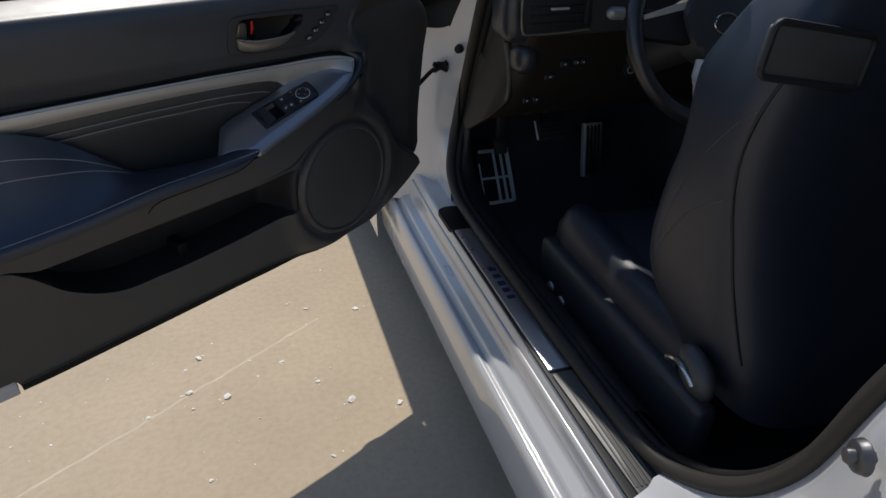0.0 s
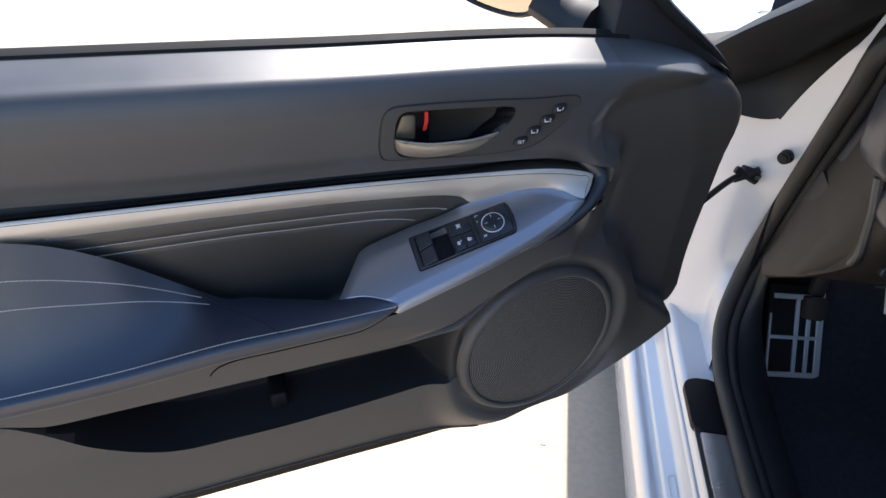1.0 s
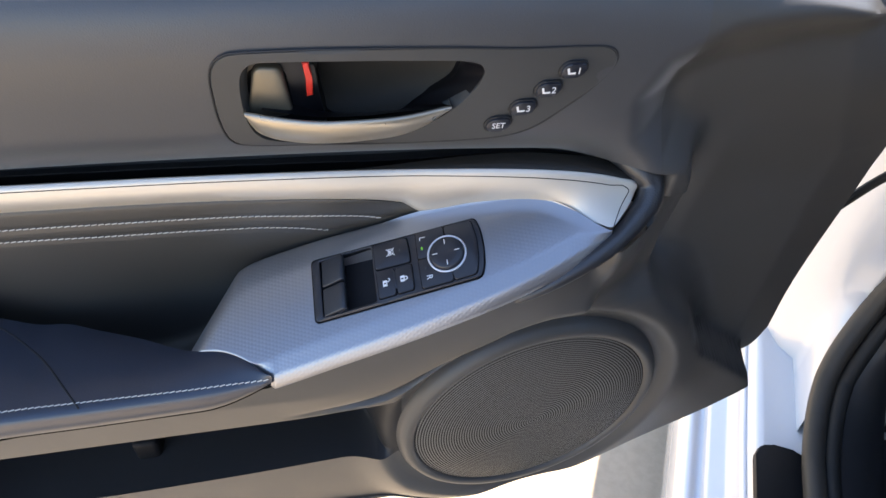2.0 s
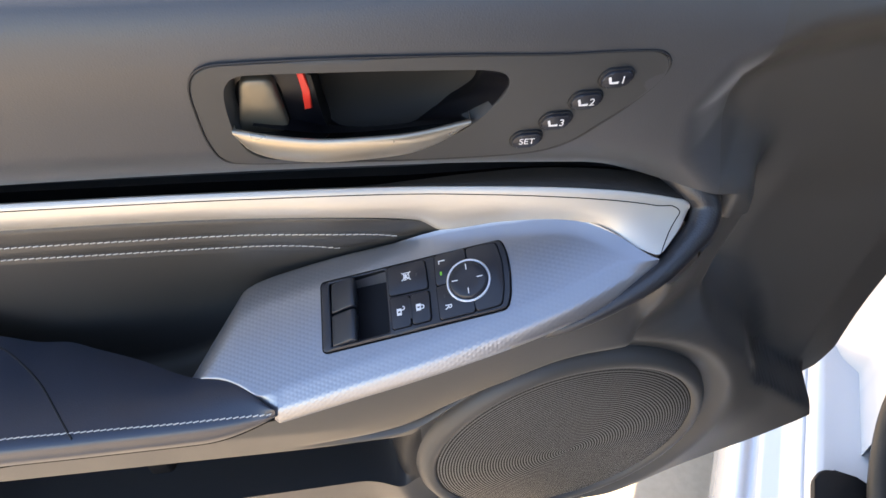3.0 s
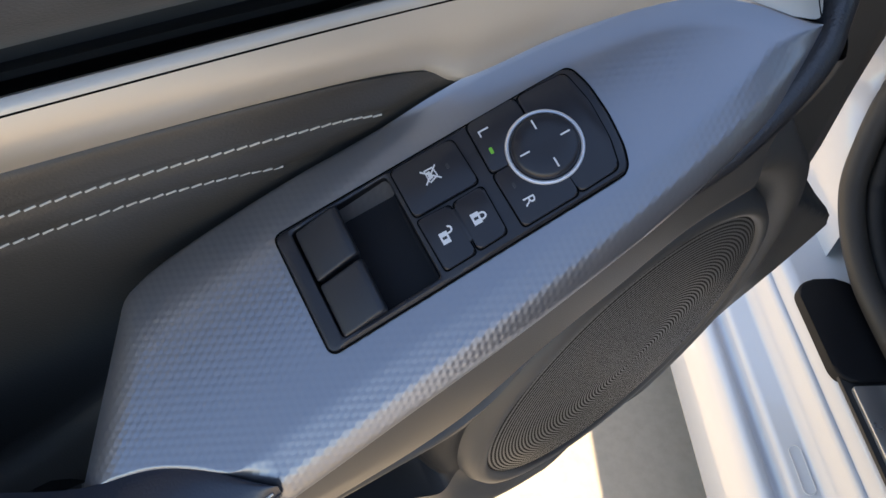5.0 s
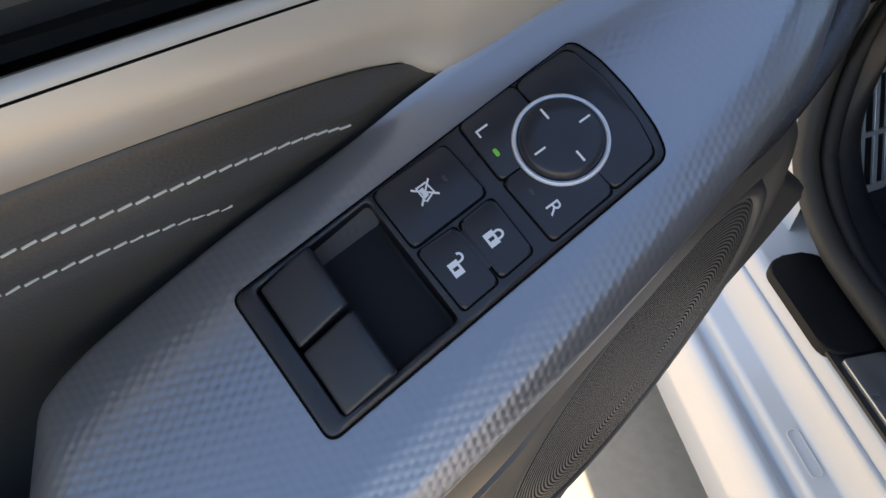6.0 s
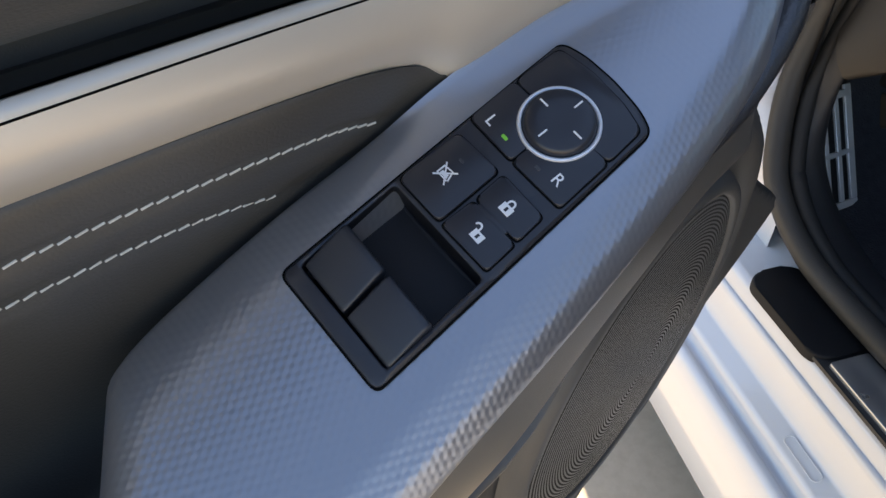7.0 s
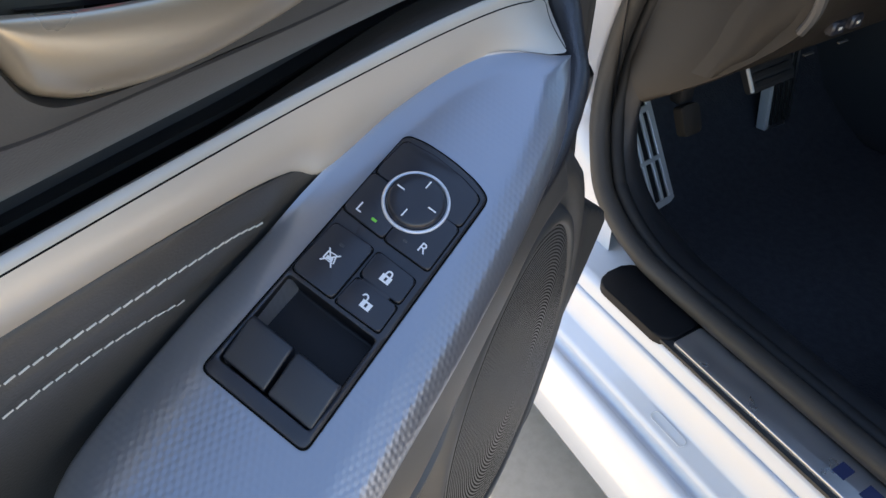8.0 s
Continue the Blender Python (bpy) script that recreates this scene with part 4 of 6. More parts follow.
    part("button_slot", slab(soft_corners([(0.0025, -0.0008), (0.0150, -0.0006), (0.0150, 0.0010), (0.0025, 0.0008)], 0.0007), PANEL, 0.0010, 0.0027, 0.0004), GLOSSY, rim)
    key("mirror_pad_left", [(-0.0217, 0.0174), (-0.0021, 0.0171), (-0.0021, 0.0366), (-0.0224, 0.0366)], 0.0018, 0.0023, "black mirror selector pad")
    key("mirror_pad_right", [(-0.0015, 0.0171), (0.0193, 0.0176), (0.0182, 0.0388), (-0.0015, 0.0388)], 0.0018, 0.0023, "black mirror selector pad")
    key("mirror_pad_front", [(-0.0222, 0.0372), (0.0180, 0.0394), (0.0168, 0.0545), (0.0060, 0.0572), (-0.0080, 0.0580), (-0.0218, 0.0560)], 0.0024, 0.0021, "black mirror selector pad")
    # mirror dial with its bright ring
    cx, cy = -0.0016, 0.0370
    loop = []
    for a in np.linspace(0, 2 * math.pi, 65):
        loop.append([PANEL @ Vector((cx + r * math.cos(a), cy + r * math.sin(a), z)) for r, z in ((0.01345, 0.0012), (0.01345, 0.0026), (0.0132, 0.0031), (0.0127, 0.0033), (0.0122, 0.0031), (0.01195, 0.0026), (0.01195, 0.0012))])
    v, f = sheet(loop)
    solid("dial_ring", v, f, RING, rim, "bright silver ring")
    bm = bmesh.new()
    rings = [(0.0120, 0.0010), (0.0120, 0.0022), (0.0117, 0.0026), (0.0115, 0.0040), (0.0110, 0.0049), (0.0101, 0.0054), (0.0070, 0.0056), (0.0035, 0.0054), (0.0, 0.0053)]
    n = 40
    grid = [[bm.verts.new(PANEL @ Vector((cx + r * math.cos(i * 2 * math.pi / n), cy + r * math.sin(i * 2 * math.pi / n), z))) for i in range(n)] for r, z in rings[:-1]]
    tip = bm.verts.new(PANEL @ Vector((cx, cy, rings[-1][1])))
    for g, h in zip(grid[:-1], grid[1:]):
        for i in range(n):
            bm.faces.new((g[i], g[(i + 1) % n], h[(i + 1) % n], h[i]))
    for i in range(n):
        bm.faces.new((grid[-1][i], grid[-1][(i + 1) % n], tip))
    part("mirror_dial", bm, GLOSSY, rim, "black four-way mirror dial")
    # white marks
    bars = []
    for k in range(4):
        a = radians(90 * k)
        d, s = Vector((math.cos(a), math.sin(a))), Vector((-math.sin(a), math.cos(a)))
        c = Vector((cx, cy))
        bars.append([tuple(c + d * r + s * w) for r, w in ((0.0058, -0.00028), (0.0093, -0.00028), (0.0093, 0.00028), (0.0058, 0.00028))])
    part("dial_mark", polygon_sheet(bars, PANEL @ Matrix.Translation((0, 0, 0.0056))), LEGEND, rim, "white tick marks", smooth=False)
    at = lambda x, y, z: PANEL @ Matrix.Translation((x, y, z))
    letters("L", 0.0058, at(-0.0165, 0.0216, 0.0027), "letter", LEGEND, rim, "white letter L")
    letters("R", 0.0058, at(0.0123, 0.0233, 0.0027), "letter", LEGEND, rim, "white letter R")
    part("lamp", slab(rounded(-0.0012, -0.0006, 0.0012, 0.0006, 0.0004), at(-0.0092, 0.0208, 0), 0.0018, 0.0028, 0), GREEN, rim, "small green lamp")
    part("lamp", slab(rounded(-0.0010, -0.0005, 0.0010, 0.0005, 0.0004), at(0.0053, 0.0215, 0), 0.0018, 0.0028, 0), DIM, rim)
    part("lamp", slab(rounded(-0.0010, -0.0005, 0.0010, 0.0005, 0.0004), at(-0.0118, 0.0053, 0), 0.0018, 0.0030, 0), DIM, rim)

    def padlock(x, y, turn):
        polys = [[(-0.0021, -0.0024), (-0.0005, -0.0024), (-0.0005, 0.0006), (-0.0021, 0.0006)], [(0.0005, -0.0024), (0.0021, -0.0024), (0.0021, 0.0006), (0.0005, 0.0006)],
                 [(-0.0005, -0.0024), (0.0005, -0.0024), (0.0005, -0.0017), (-0.0005, -0.0017)], [(-0.0005, -0.0001), (0.0005, -0.0001), (0.0005, 0.0006), (-0.0005, 0.0006)]]
        arc = []
        for k in range(9):
            a = math.pi * k / 8
            arc.append((0.0014 * math.cos(a) + turn, 0.0014 + 0.0014 * math.sin(a)))
        inner = [((px - turn) * 0.55 + turn, 0.0014 + (py - 0.0014) * 0.55) for px, py in arc]
        for k in range(8):
            polys.append([arc[k], arc[k + 1], inner[k + 1], inner[k]])
        polys.append([(0.0014 + turn, 0.0014), (0.0008 + turn, 0.0014), (0.0008 + turn, 0.0005), (0.0014 + turn, 0.0005)])
        if not turn:
            polys.append([(-0.0014, 0.0014), (-0.0008, 0.0014), (-0.0008, 0.0005), (-0.0014, 0.0005)])
        part("padlock_sign", polygon_sheet(polys, at(x, y, 0.00275)), LEGEND, rim, "white padlock sign", smooth=False)

    padlock(0.0092, 0.0060, 0)
    padlock(0.0100, -0.0062, -0.0021)
    # crossed-out window sign
    z = at(-0.0116, -0.0012, 0.00285)
    q = [[(-0.0026, -0.0016), (0.0020, -0.0016), (0.0020, -0.0012), (-0.0026, -0.0012)], [(-0.0026, 0.0014), (0.0008, 0.0018), (0.0008, 0.0022), (-0.0026, 0.0018)], [(-0.0026, -0.0012), (-0.0021, -0.0012), (-0.0021, 0.0014), (-0.0026, 0.0014)],
         [(0.0020, -0.0012), (0.0025, -0.0012), (0.0012, 0.0022), (0.0007, 0.0022)], [(-0.0016, -0.0010), (0.0014, -0.0010), (0.0010, 0.0004), (-0.0016, 0.0002)],
         [(-0.0031, -0.0028), (-0.0026, -0.0030), (0.0027, 0.0028), (0.0022, 0.0030)], [(-0.0031, 0.0028), (-0.0026, 0.0030), (0.0027, -0.0028), (0.0022, -0.0030)]]
    part("window_sign", polygon_sheet(q, z), LEGEND, rim, "white crossed window sign", smooth=False)


switch_panel()


# ---- handle bezel: laid on the upper panel, x to the front (-u), y up, z to the cabin ----
BEZEL_POSE = Matrix(((-1, 0, 0, 0.33), (0, 0.109, 0.994, 0.0054), (0, 0.994, -0.109, 0.895), (0, 0, 0, 1)))


LEAN = Matrix(((1, 0.06, 0, 0), (0, 1, 0, 0), (0, 0, 1, 0), (0, 0, 0, 1)))


def flat(u, v):
    """Plan coordinates of the bezel from door u, v."""
    return (0.33 - u, v - 0.895)


def rounded_loop(pts, n=6):
    """A closed smooth outline through (x, y) points."""
    return [(p.x, p.y) for p in smooth_path([(x, y, 0) for x, y in pts], n, closed=True)]


def ring_sheet(outer, inner, m, z_out, z_in, lip=0.001):
    """A flat ring between two outlines of equal length, with a raised round outer lip."""
    bm = bmesh.new()
    rows = []
    for k in range(len(outer)):
        o, i = Vector((*outer[k], 0)), Vector((*inner[k], 0))
        d = (i - o).normalized()
        rows.append([o + Vector((0, 0, z_out - 0.004)), o + Vector((0, 0, z_out - lip)), o + d * lip + Vector((0, 0, z_out)), o.lerp(i, 0.5) + Vector((0, 0, (z_out + z_in) / 2)),
                     i + Vector((0, 0, z_in)), i + d * 0.002 + Vector((0, 0, z_in - 0.004)), i + d * 0.004 + Vector((0, 0, z_in - 0.016))])
    grid = [[bm.verts.new(m @ p) for p in row] for row in rows]
    for k in range(len(grid)):
        a, b = grid[k], grid[(k + 1) % len(grid)]
        for j in range(len(a) - 1):
            bm.faces.new((a[j], b[j], b[j + 1], a[j + 1]))
    return bm


def handle_unit():
    outer = rounded_loop([flat(*p) for p in ((0.4328, 0.9000), (0.4315, 0.9165), (0.4240, 0.9248), (0.4080, 0.9262), (0.368, 0.9256), (0.310, 0.9233), (0.270, 0.9210), (0.238, 0.9205), (0.2235, 0.9190), (0.2185, 0.9125), (0.2220, 0.9030), (0.2330, 0.8910),
                                             (0.2450, 0.8810), (0.2570, 0.8720), (0.2720, 0.8665), (0.2950, 0.8650), (0.340, 0.8660), (0.390, 0.8690), (0.4180, 0.8710), (0.4280, 0.8745), (0.4320, 0.8850))])
    hole = rounded_loop([flat(*p) for p in HANDLE_HOLE])
    bezel = part("handle_bezel", ring_sheet(outer, hole, BEZEL_POSE, 0.0048, 0.0055), BEZEL_PLASTIC, door, "dark grey plastic handle bezel")
    # the groove round it
    v, f = tube([BEZEL_POSE @ Vector((x * 1.002, y * 1.008, 0.0043)) for x, y in outer], 0.0006, 6, closed=True)
    gap_line = solid("bezel_gap", v, f, MATT, door, "dark gap round the bezel")
    # the hollow behind the lever
    bm = bmesh.new()
    m = len(hole)
    cen = Vector((sum(p[0] for p in hole) / m, sum(p[1] for p in hole) / m, 0))
    grid = []
    for z, sc in ((0.0045, 1.0), (-0.004, 0.985), (-0.014, 0.94), (-0.022, 0.80), (-0.026, 0.5), (-0.027, 0.2)):
        grid.append([bm.verts.new(BEZEL_POSE @ (cen + (Vector((x, y, 0)) - cen) * sc + Vector((0, 0, z)))) for x, y in hole])
    for a, b in zip(grid[:-1], grid[1:]):
        for k in range(m):
            bm.faces.new((a[k], a[(k + 1) % m], b[(k + 1) % m], b[k]))
    bm.faces.new(grid[-1])
    part("handle_cup", bm, CUP, bezel, "dark brown-black finger cup")
    # satin pull lever: a bowed blade, thick at the back and thin at its tip
    top = through_points([(0.309, 0.8912), (0.33, 0.8890), (0.3725, 0.8888), (0.40, 0.8918), (0.4180, 0.8958)])
    low = through_points([(0.309, 0.8888), (0.318, 0.8812), (0.3325, 0.8753), (0.36, 0.8726), (0.374, 0.8722), (0.395, 0.8738), (0.408, 0.8775), (0.415, 0.8835), (0.4180, 0.8920)])
    shape = ((0.0, 0.0078), (0.03, 0.0090), (0.07, 0.0097), (0.13, 0.0102), (0.22, 0.0105), (0.34, 0.0106), (0.48, 0.0103), (0.62, 0.0096), (0.74, 0.0086), (0.80, 0.0078), (0.86, 0.0070), (0.93, 0.0050), (1.0, 0.0020))
    rows = []
    for u in np.linspace(0.309, 0.4180, 60):
        a, b = float(top(u)), float(low(u))
        bow = 0.0012 - 0.0025 * float(step(0.345, 0.309, u)) + 0.003 * math.sin(math.pi * (u - 0.309) / 0.109)
        rows.append([(u, 0.0064 + bow + 0.0050, a - 0.0015)] + [(u, w + bow + 0.0050 - 0.0030 * t, a * (1 - t) + b * t - 0.0008 - 0.0018 * t) for t, w in shape] + [(u, -0.006, b + 0.0005)])
    v, f = sheet(rows)
    n = len(rows[0])
    f.append(tuple(range(n)))
    f.append(tuple((len(rows) - 1) * n + i for i in range(n)))
    solid("pull_lever", v, f, LEVER_METAL, bezel, "satin champagne pull lever", sharp=60)
    # glossy shelf behind the lever, sweeping up to the front of the cup
    outer_way = smooth_path([(-0.0800, -0.0022, 0.0030), (-0.0640, -0.0060, 0.0036), (-0.0463, -0.0086, 0.0042), (-0.0233, -0.0090, 0.0042), (0.0, -0.0080, 0.0036), (0.0205, -0.0070, 0.0036), (0.0285, -0.0018, 0.0046), (0.0352, 0.0080, 0.0050), (0.0378, 0.0140, 0.0050), (0.0350, 0.0190, 0.0048), (0.0275, 0.0212, 0.0046)], 6)
    inner_way = smooth_path([(-0.0800, -0.0060, -0.0140), (-0.0600, -0.0080, -0.0140), (-0.0500, -0.0163, -0.0140), (-0.0409, -0.0213, -0.0140), (-0.0187, -0.0220, -0.0140), (-0.0049, -0.0190, -0.0140), (0.0064, -0.0131, -0.0140), (0.0137, -0.0076, -0.0140), (0.0196, -0.0032, -0.0140), (0.0254, 0.0024, -0.0140), (0.0285, 0.0090, -0.0140)], 6)
    rows = []
    for p, q in zip(outer_way, inner_way):
        row = []
        for t in np.linspace(0, 1, 9):
            c = p.lerp(q, t)
            row.append(BEZEL_POSE @ (c + Vector((0, 0, -0.0022 * math.sin(math.pi * t)))))
        row += [BEZEL_POSE @ (q + Vector((-0.0002, 0, -0.0012))), BEZEL_POSE @ (q + Vector((-0.0005, -0.0006, -0.010)))]
        rows.append(row)
    v, f = sheet(rows)
    solid("lever_shelf", v, f, PIANO, bezel, "glossy black shelf behind the lever", sharp=50)
    # lock knob in its black surround, with the red flag
    frame_line = soft_corners([(-0.0900, 0.0215), (-0.0510, 0.0195), (-0.0500, 0.0090), (-0.0490, -0.0040), (-0.0465, -0.0200), (-0.0900, -0.0200)], 0.0030, 5)
    part("lock_frame", slab(frame_line, BEZEL_POSE, -0.024, -0.0060, 0.0016, 3), PIANO, bezel, "glossy black lock surround")
    bm = slab(soft_corners([(-0.0845, 0.0172), (-0.0658, 0.0160), (-0.0634, -0.0100), (-0.0890, -0.0100)], 0.0055, 6), BEZEL_POSE, -0.0070, -0.0052, 0.0006)
    part("knob_seat", bm, GAP, bezel, "black recess round the lock knob")
    line = [Vector((x, y, 0)) for x, y in soft_corners([(-0.0815, 0.0200), (-0.0672, 0.0192), (-0.0640, -0.0100), (-0.0885, -0.0100)], 0.0050, 7)]
    cen = sum(line, Vector()) / len(line)
    rows = []
    for p in line + line[:1]:
        rows.append([BEZEL_POSE @ (cen + (p - cen) * k + Vector((0, 0, z))) for k, z in ((1.0, -0.0060), (1.0, -0.0022), (0.97, -0.0010), (0.92, -0.0004), (0.80, 0.0001), (0.5, 0.0006), (0.2, 0.0008), (0.01, 0.0008))])
    v, f = sheet(rows)
    solid("lock_knob", v, f, KNOB, bezel, "satin champagne lock knob", sharp=60)
    bm = slab([(-0.0567, 0.0193), (-0.0533, 0.0193), (-0.0522, 0.0100), (-0.0526, 0.0003), (-0.0562, -0.0006), (-0.0556, 0.0100)], BEZEL_POSE, -0.012, -0.0040, 0.0006)
    part("lock_flag", bm, RED, bezel, "bright red lock flag")
    # memory buttons
    for u, v0, text in ((0.2428, 0.9085, "1"), (0.2552, 0.8973, "2"), (0.2681, 0.8863, "3"), (0.2814, 0.8760, "SET")):
        x, y = flat(u, v0)
        c = BEZEL_POSE @ Matrix.Translation((x, y, 0.0))
        lean = lambda pts: [(px + 0.25 * py, py) for px, py in pts]
        part("memory_button_seat", slab(lean(rounded(-0.0080, -0.0050, 0.0080, 0.0050, 0.0048, 6)), c, 0.004, 0.0066, 0.0005), MATT, bezel)
        part("memory_button", slab(lean(rounded(-0.0070, -0.0041, 0.0070, 0.0041, 0.0040, 6)), c, 0.004, 0.0082, 0.0010), GLOSSY, bezel, "black oval memory button")
        if text == "SET":
            letters(text, 0.0050, c @ Matrix.Translation((0, 0, 0.0084)) @ LEAN, "letter", LEGEND, bezel, "white word SET")
        else:
            letters(text, 0.0056, c @ Matrix.Translation((0.0026, 0, 0.0084)) @ LEAN, "letter", LEGEND, bezel, "white number " + text)
            icon = [[(-0.0045, 0.0019), (-0.0033, 0.0022), (-0.0026, -0.0006), (-0.0036, -0.0016)], [(-0.0036, -0.0016), (0.0004, -0.0016), (0.0007, -0.0004), (-0.0026, -0.0006)]]
            part("seat_sign", polygon_sheet(icon, c @ Matrix.Translation((0, 0, 0.0084))), LEGEND, bezel, "white seat sign", smooth=False)
    fit_to_view([bezel, gap_line] + [ob for ob in bezel.children_recursive if ob.type == "MESH"])


handle_unit()


def speaker():
    n = Vector((-0.1173, 1.0, -0.0464)).normalized()
    x = Vector((-1, -0.1173, 0)).normalized()
    y = n.cross(x).normalized()
    if y.z < 0:
        y = -y
    m = Matrix.Translation((SPK_U, SPK_W, SPK_V)) @ Matrix((x, y, x.cross(y))).transposed().to_4x4()
    if (m.to_3x3() @ Vector((0, 0, 1))).y < 0:
        m = m @ pose(0, 0, 0, 180, 0, 0)
    rings = [(SPK_R + 0.004, -0.009), (SPK_R + 0.002, -0.001), (SPK_R - 0.002, 0.0044), (SPK_R - 0.006, 0.0055), (SPK_R - 0.0095, 0.0042), (SPK_R - 0.0105, 0.0018)]
    k = 96
    bm = bmesh.new()
    grid = [[bm.verts.new(m @ Vector((r * math.cos(i * 2 * math.pi / k), r * math.sin(i * 2 * math.pi / k), z))) for i in range(k)] for r, z in rings]
    for a, b in zip(grid[:-1], grid[1:]):
        for i in range(k):
            bm.faces.new((a[i], a[(i + 1) % k], b[(i + 1) % k], b[i]))
    ring = part("speaker_ring", bm, HARD, door, "dark grey speaker ring", sharp=70)
    bm = bmesh.new()
    rs = [(SPK_R - 0.0100, 0.0020), (SPK_R - 0.016, 0.0040), (0.075, 0.0062), (0.05, 0.0076), (0.025, 0.0084), (0.008, 0.0086)]
    grid = [[bm.verts.new(Vector((r * math.cos(i * 2 * math.pi / k), r * math.sin(i * 2 * math.pi / k), z))) for i in range(k)] for r, z in rs]
    for a, b in zip(grid[:-1], grid[1:]):
        for i in range(k):
            bm.faces.new((a[i], a[(i + 1) % k], b[(i + 1) % k], b[i]))
    bm.faces.new(grid[-1])
    grille = part("speaker_grille", bm, GRILLE, ring, "round perforated grey speaker grille", sharp=70)
    grille.matrix_local = m


speaker()


def pocket_divider():
    part("pocket_divider", box(0.556, -0.066, 0.530, 0.578, -0.018, 0.560, 0.005, 3), COVER, door, "small web in the map pocket")


pocket_divider()


def sail_and_mirror():
    out = [(0.158, 0.952), (0.150, 1.045), (0.140, 1.052), (0.108, 1.000), (0.05, 0.957), (-0.022, 0.908), (0.03, 0.925), (0.09, 0.942)]
    m = Matrix(((1, 0, 0, 0), (0, 0, 1, -0.05), (0, 1, 0, 0), (0, 0, 0, 1)))
    part("mirror_sail", slab(out, m, -0.035, 0.006, 0.004, 3), MATT, door, "black plastic mirror sail")
    v, f = tube(smooth_path([(0.146, -0.040, 1.055), (0.108, -0.040, 1.003), (0.05, -0.044, 0.960), (0.0, -0.054, 0.926), (-0.036, -0.066, 0.895), (-0.058, -0.076, 0.850), (-0.066, -0.082, 0.80)], 6), lambda t: 0.008 - 0.003 * t, 8)
    solid("sail_weatherstrip", v, f, RUBBER, door, "black rubber weatherstrip")
    # housing: a rounded shell open to the back; x outboard, y up, z towards the driver
    ahead = Vector((0.88, 0.47, -0.05)).normalized()
    outb = Vector((0.47, -0.88, 0)).normalized()
    upw = ahead.cross(outb).normalized()
    upw = upw if upw.z > 0 else -upw
    pm = Matrix.Translation((0.245, -0.205, 1.032)) @ Matrix((outb, upw, ahead)).transposed().to_4x4()
    outline = rounded_loop([(-0.085, 0.03), (-0.072, 0.088), (0.0, 0.104), (0.075, 0.094), (0.114, 0.052), (0.115, -0.010), (0.085, -0.050), (0.02, -0.072), (-0.055, -0.074), (-0.082, -0.045)], 6)
    bm = bmesh.new()
    grid = []
    for depth, sc in ((-0.004, 0.93), (0.0, 0.965), (-0.004, 1.0), (-0.03, 1.03), (-0.06, 0.95), (-0.09, 0.72), (-0.105, 0.40), (-0.11, 0.1)):
        grid.append([bm.verts.new(pm @ Vector((x * sc, y * sc, depth))) for x, y in outline])
    k = len(outline)
    for a, b in zip(grid[:-1], grid[1:]):
        for i in range(k):
            bm.faces.new((a[i], a[(i + 1) % k], b[(i + 1) % k], b[i]))
    bm.faces.new(grid[-1])
    house = part("mirror_housing", bm, MATT, door, "black door mirror housing")
    part("mirror_glass", slab([(x * 0.935, y * 0.935) for x, y in outline], pm, -0.010, -0.006), MIRROR, house, "mirror glass with a golden tint for the ground it reflects", smooth=False)
    v, f = tube(smooth_path([(0.150, -0.085, 0.965), (0.165, -0.115, 0.968), (0.190, -0.150, 0.985)], 6), 0.034, 12, flat=0.7)
    solid("mirror_foot", v, f, MATT, house, "black mirror foot")

sail_and_mirror()

# ---- the car's body round the opening ----
car = thing("car", "white two-door car with its front door open", "car")
# edge between the paint and the rubber, and the rubber bulb inside it
RUBBER_EDGE = [(0.166, 0.10, 0.95), (0.171, 0.150, 0.88), (0.170, 0.205, 0.76), (0.165, 0.240, 0.66), (0.158, 0.2535, 0.591), (0.143, 0.246, 0.526), (0.125, 0.210, 0.468), (0.119, 0.175, 0.428), (0.117, 0.121, 0.402), (0.118, 0.05, 0.390), (0.118, -0.2, 0.388), (0.118, -0.45, 0.388), (0.120, -0.66, 0.390)]
SEAL = [(0.23, 0.03, 1.02)] + [(x + 0.009, y - 0.010 * (1 if z > 0.5 else (z - 0.40) / 0.1 if z > 0.40 else 0), z + (0.008 if z < 0.45 else 0)) for x, y, z in RUBBER_EDGE] + [
    (0.136, -0.77, 0.41), (0.146, -0.872, 0.483), (0.15, -0.940, 0.593), (0.15, -0.980, 0.747), (0.19, -1.02, 0.95), (0.29, -0.98, 1.14), (0.34, -0.80, 1.26), (0.33, -0.45, 1.25), (0.285, -0.16, 1.13)]


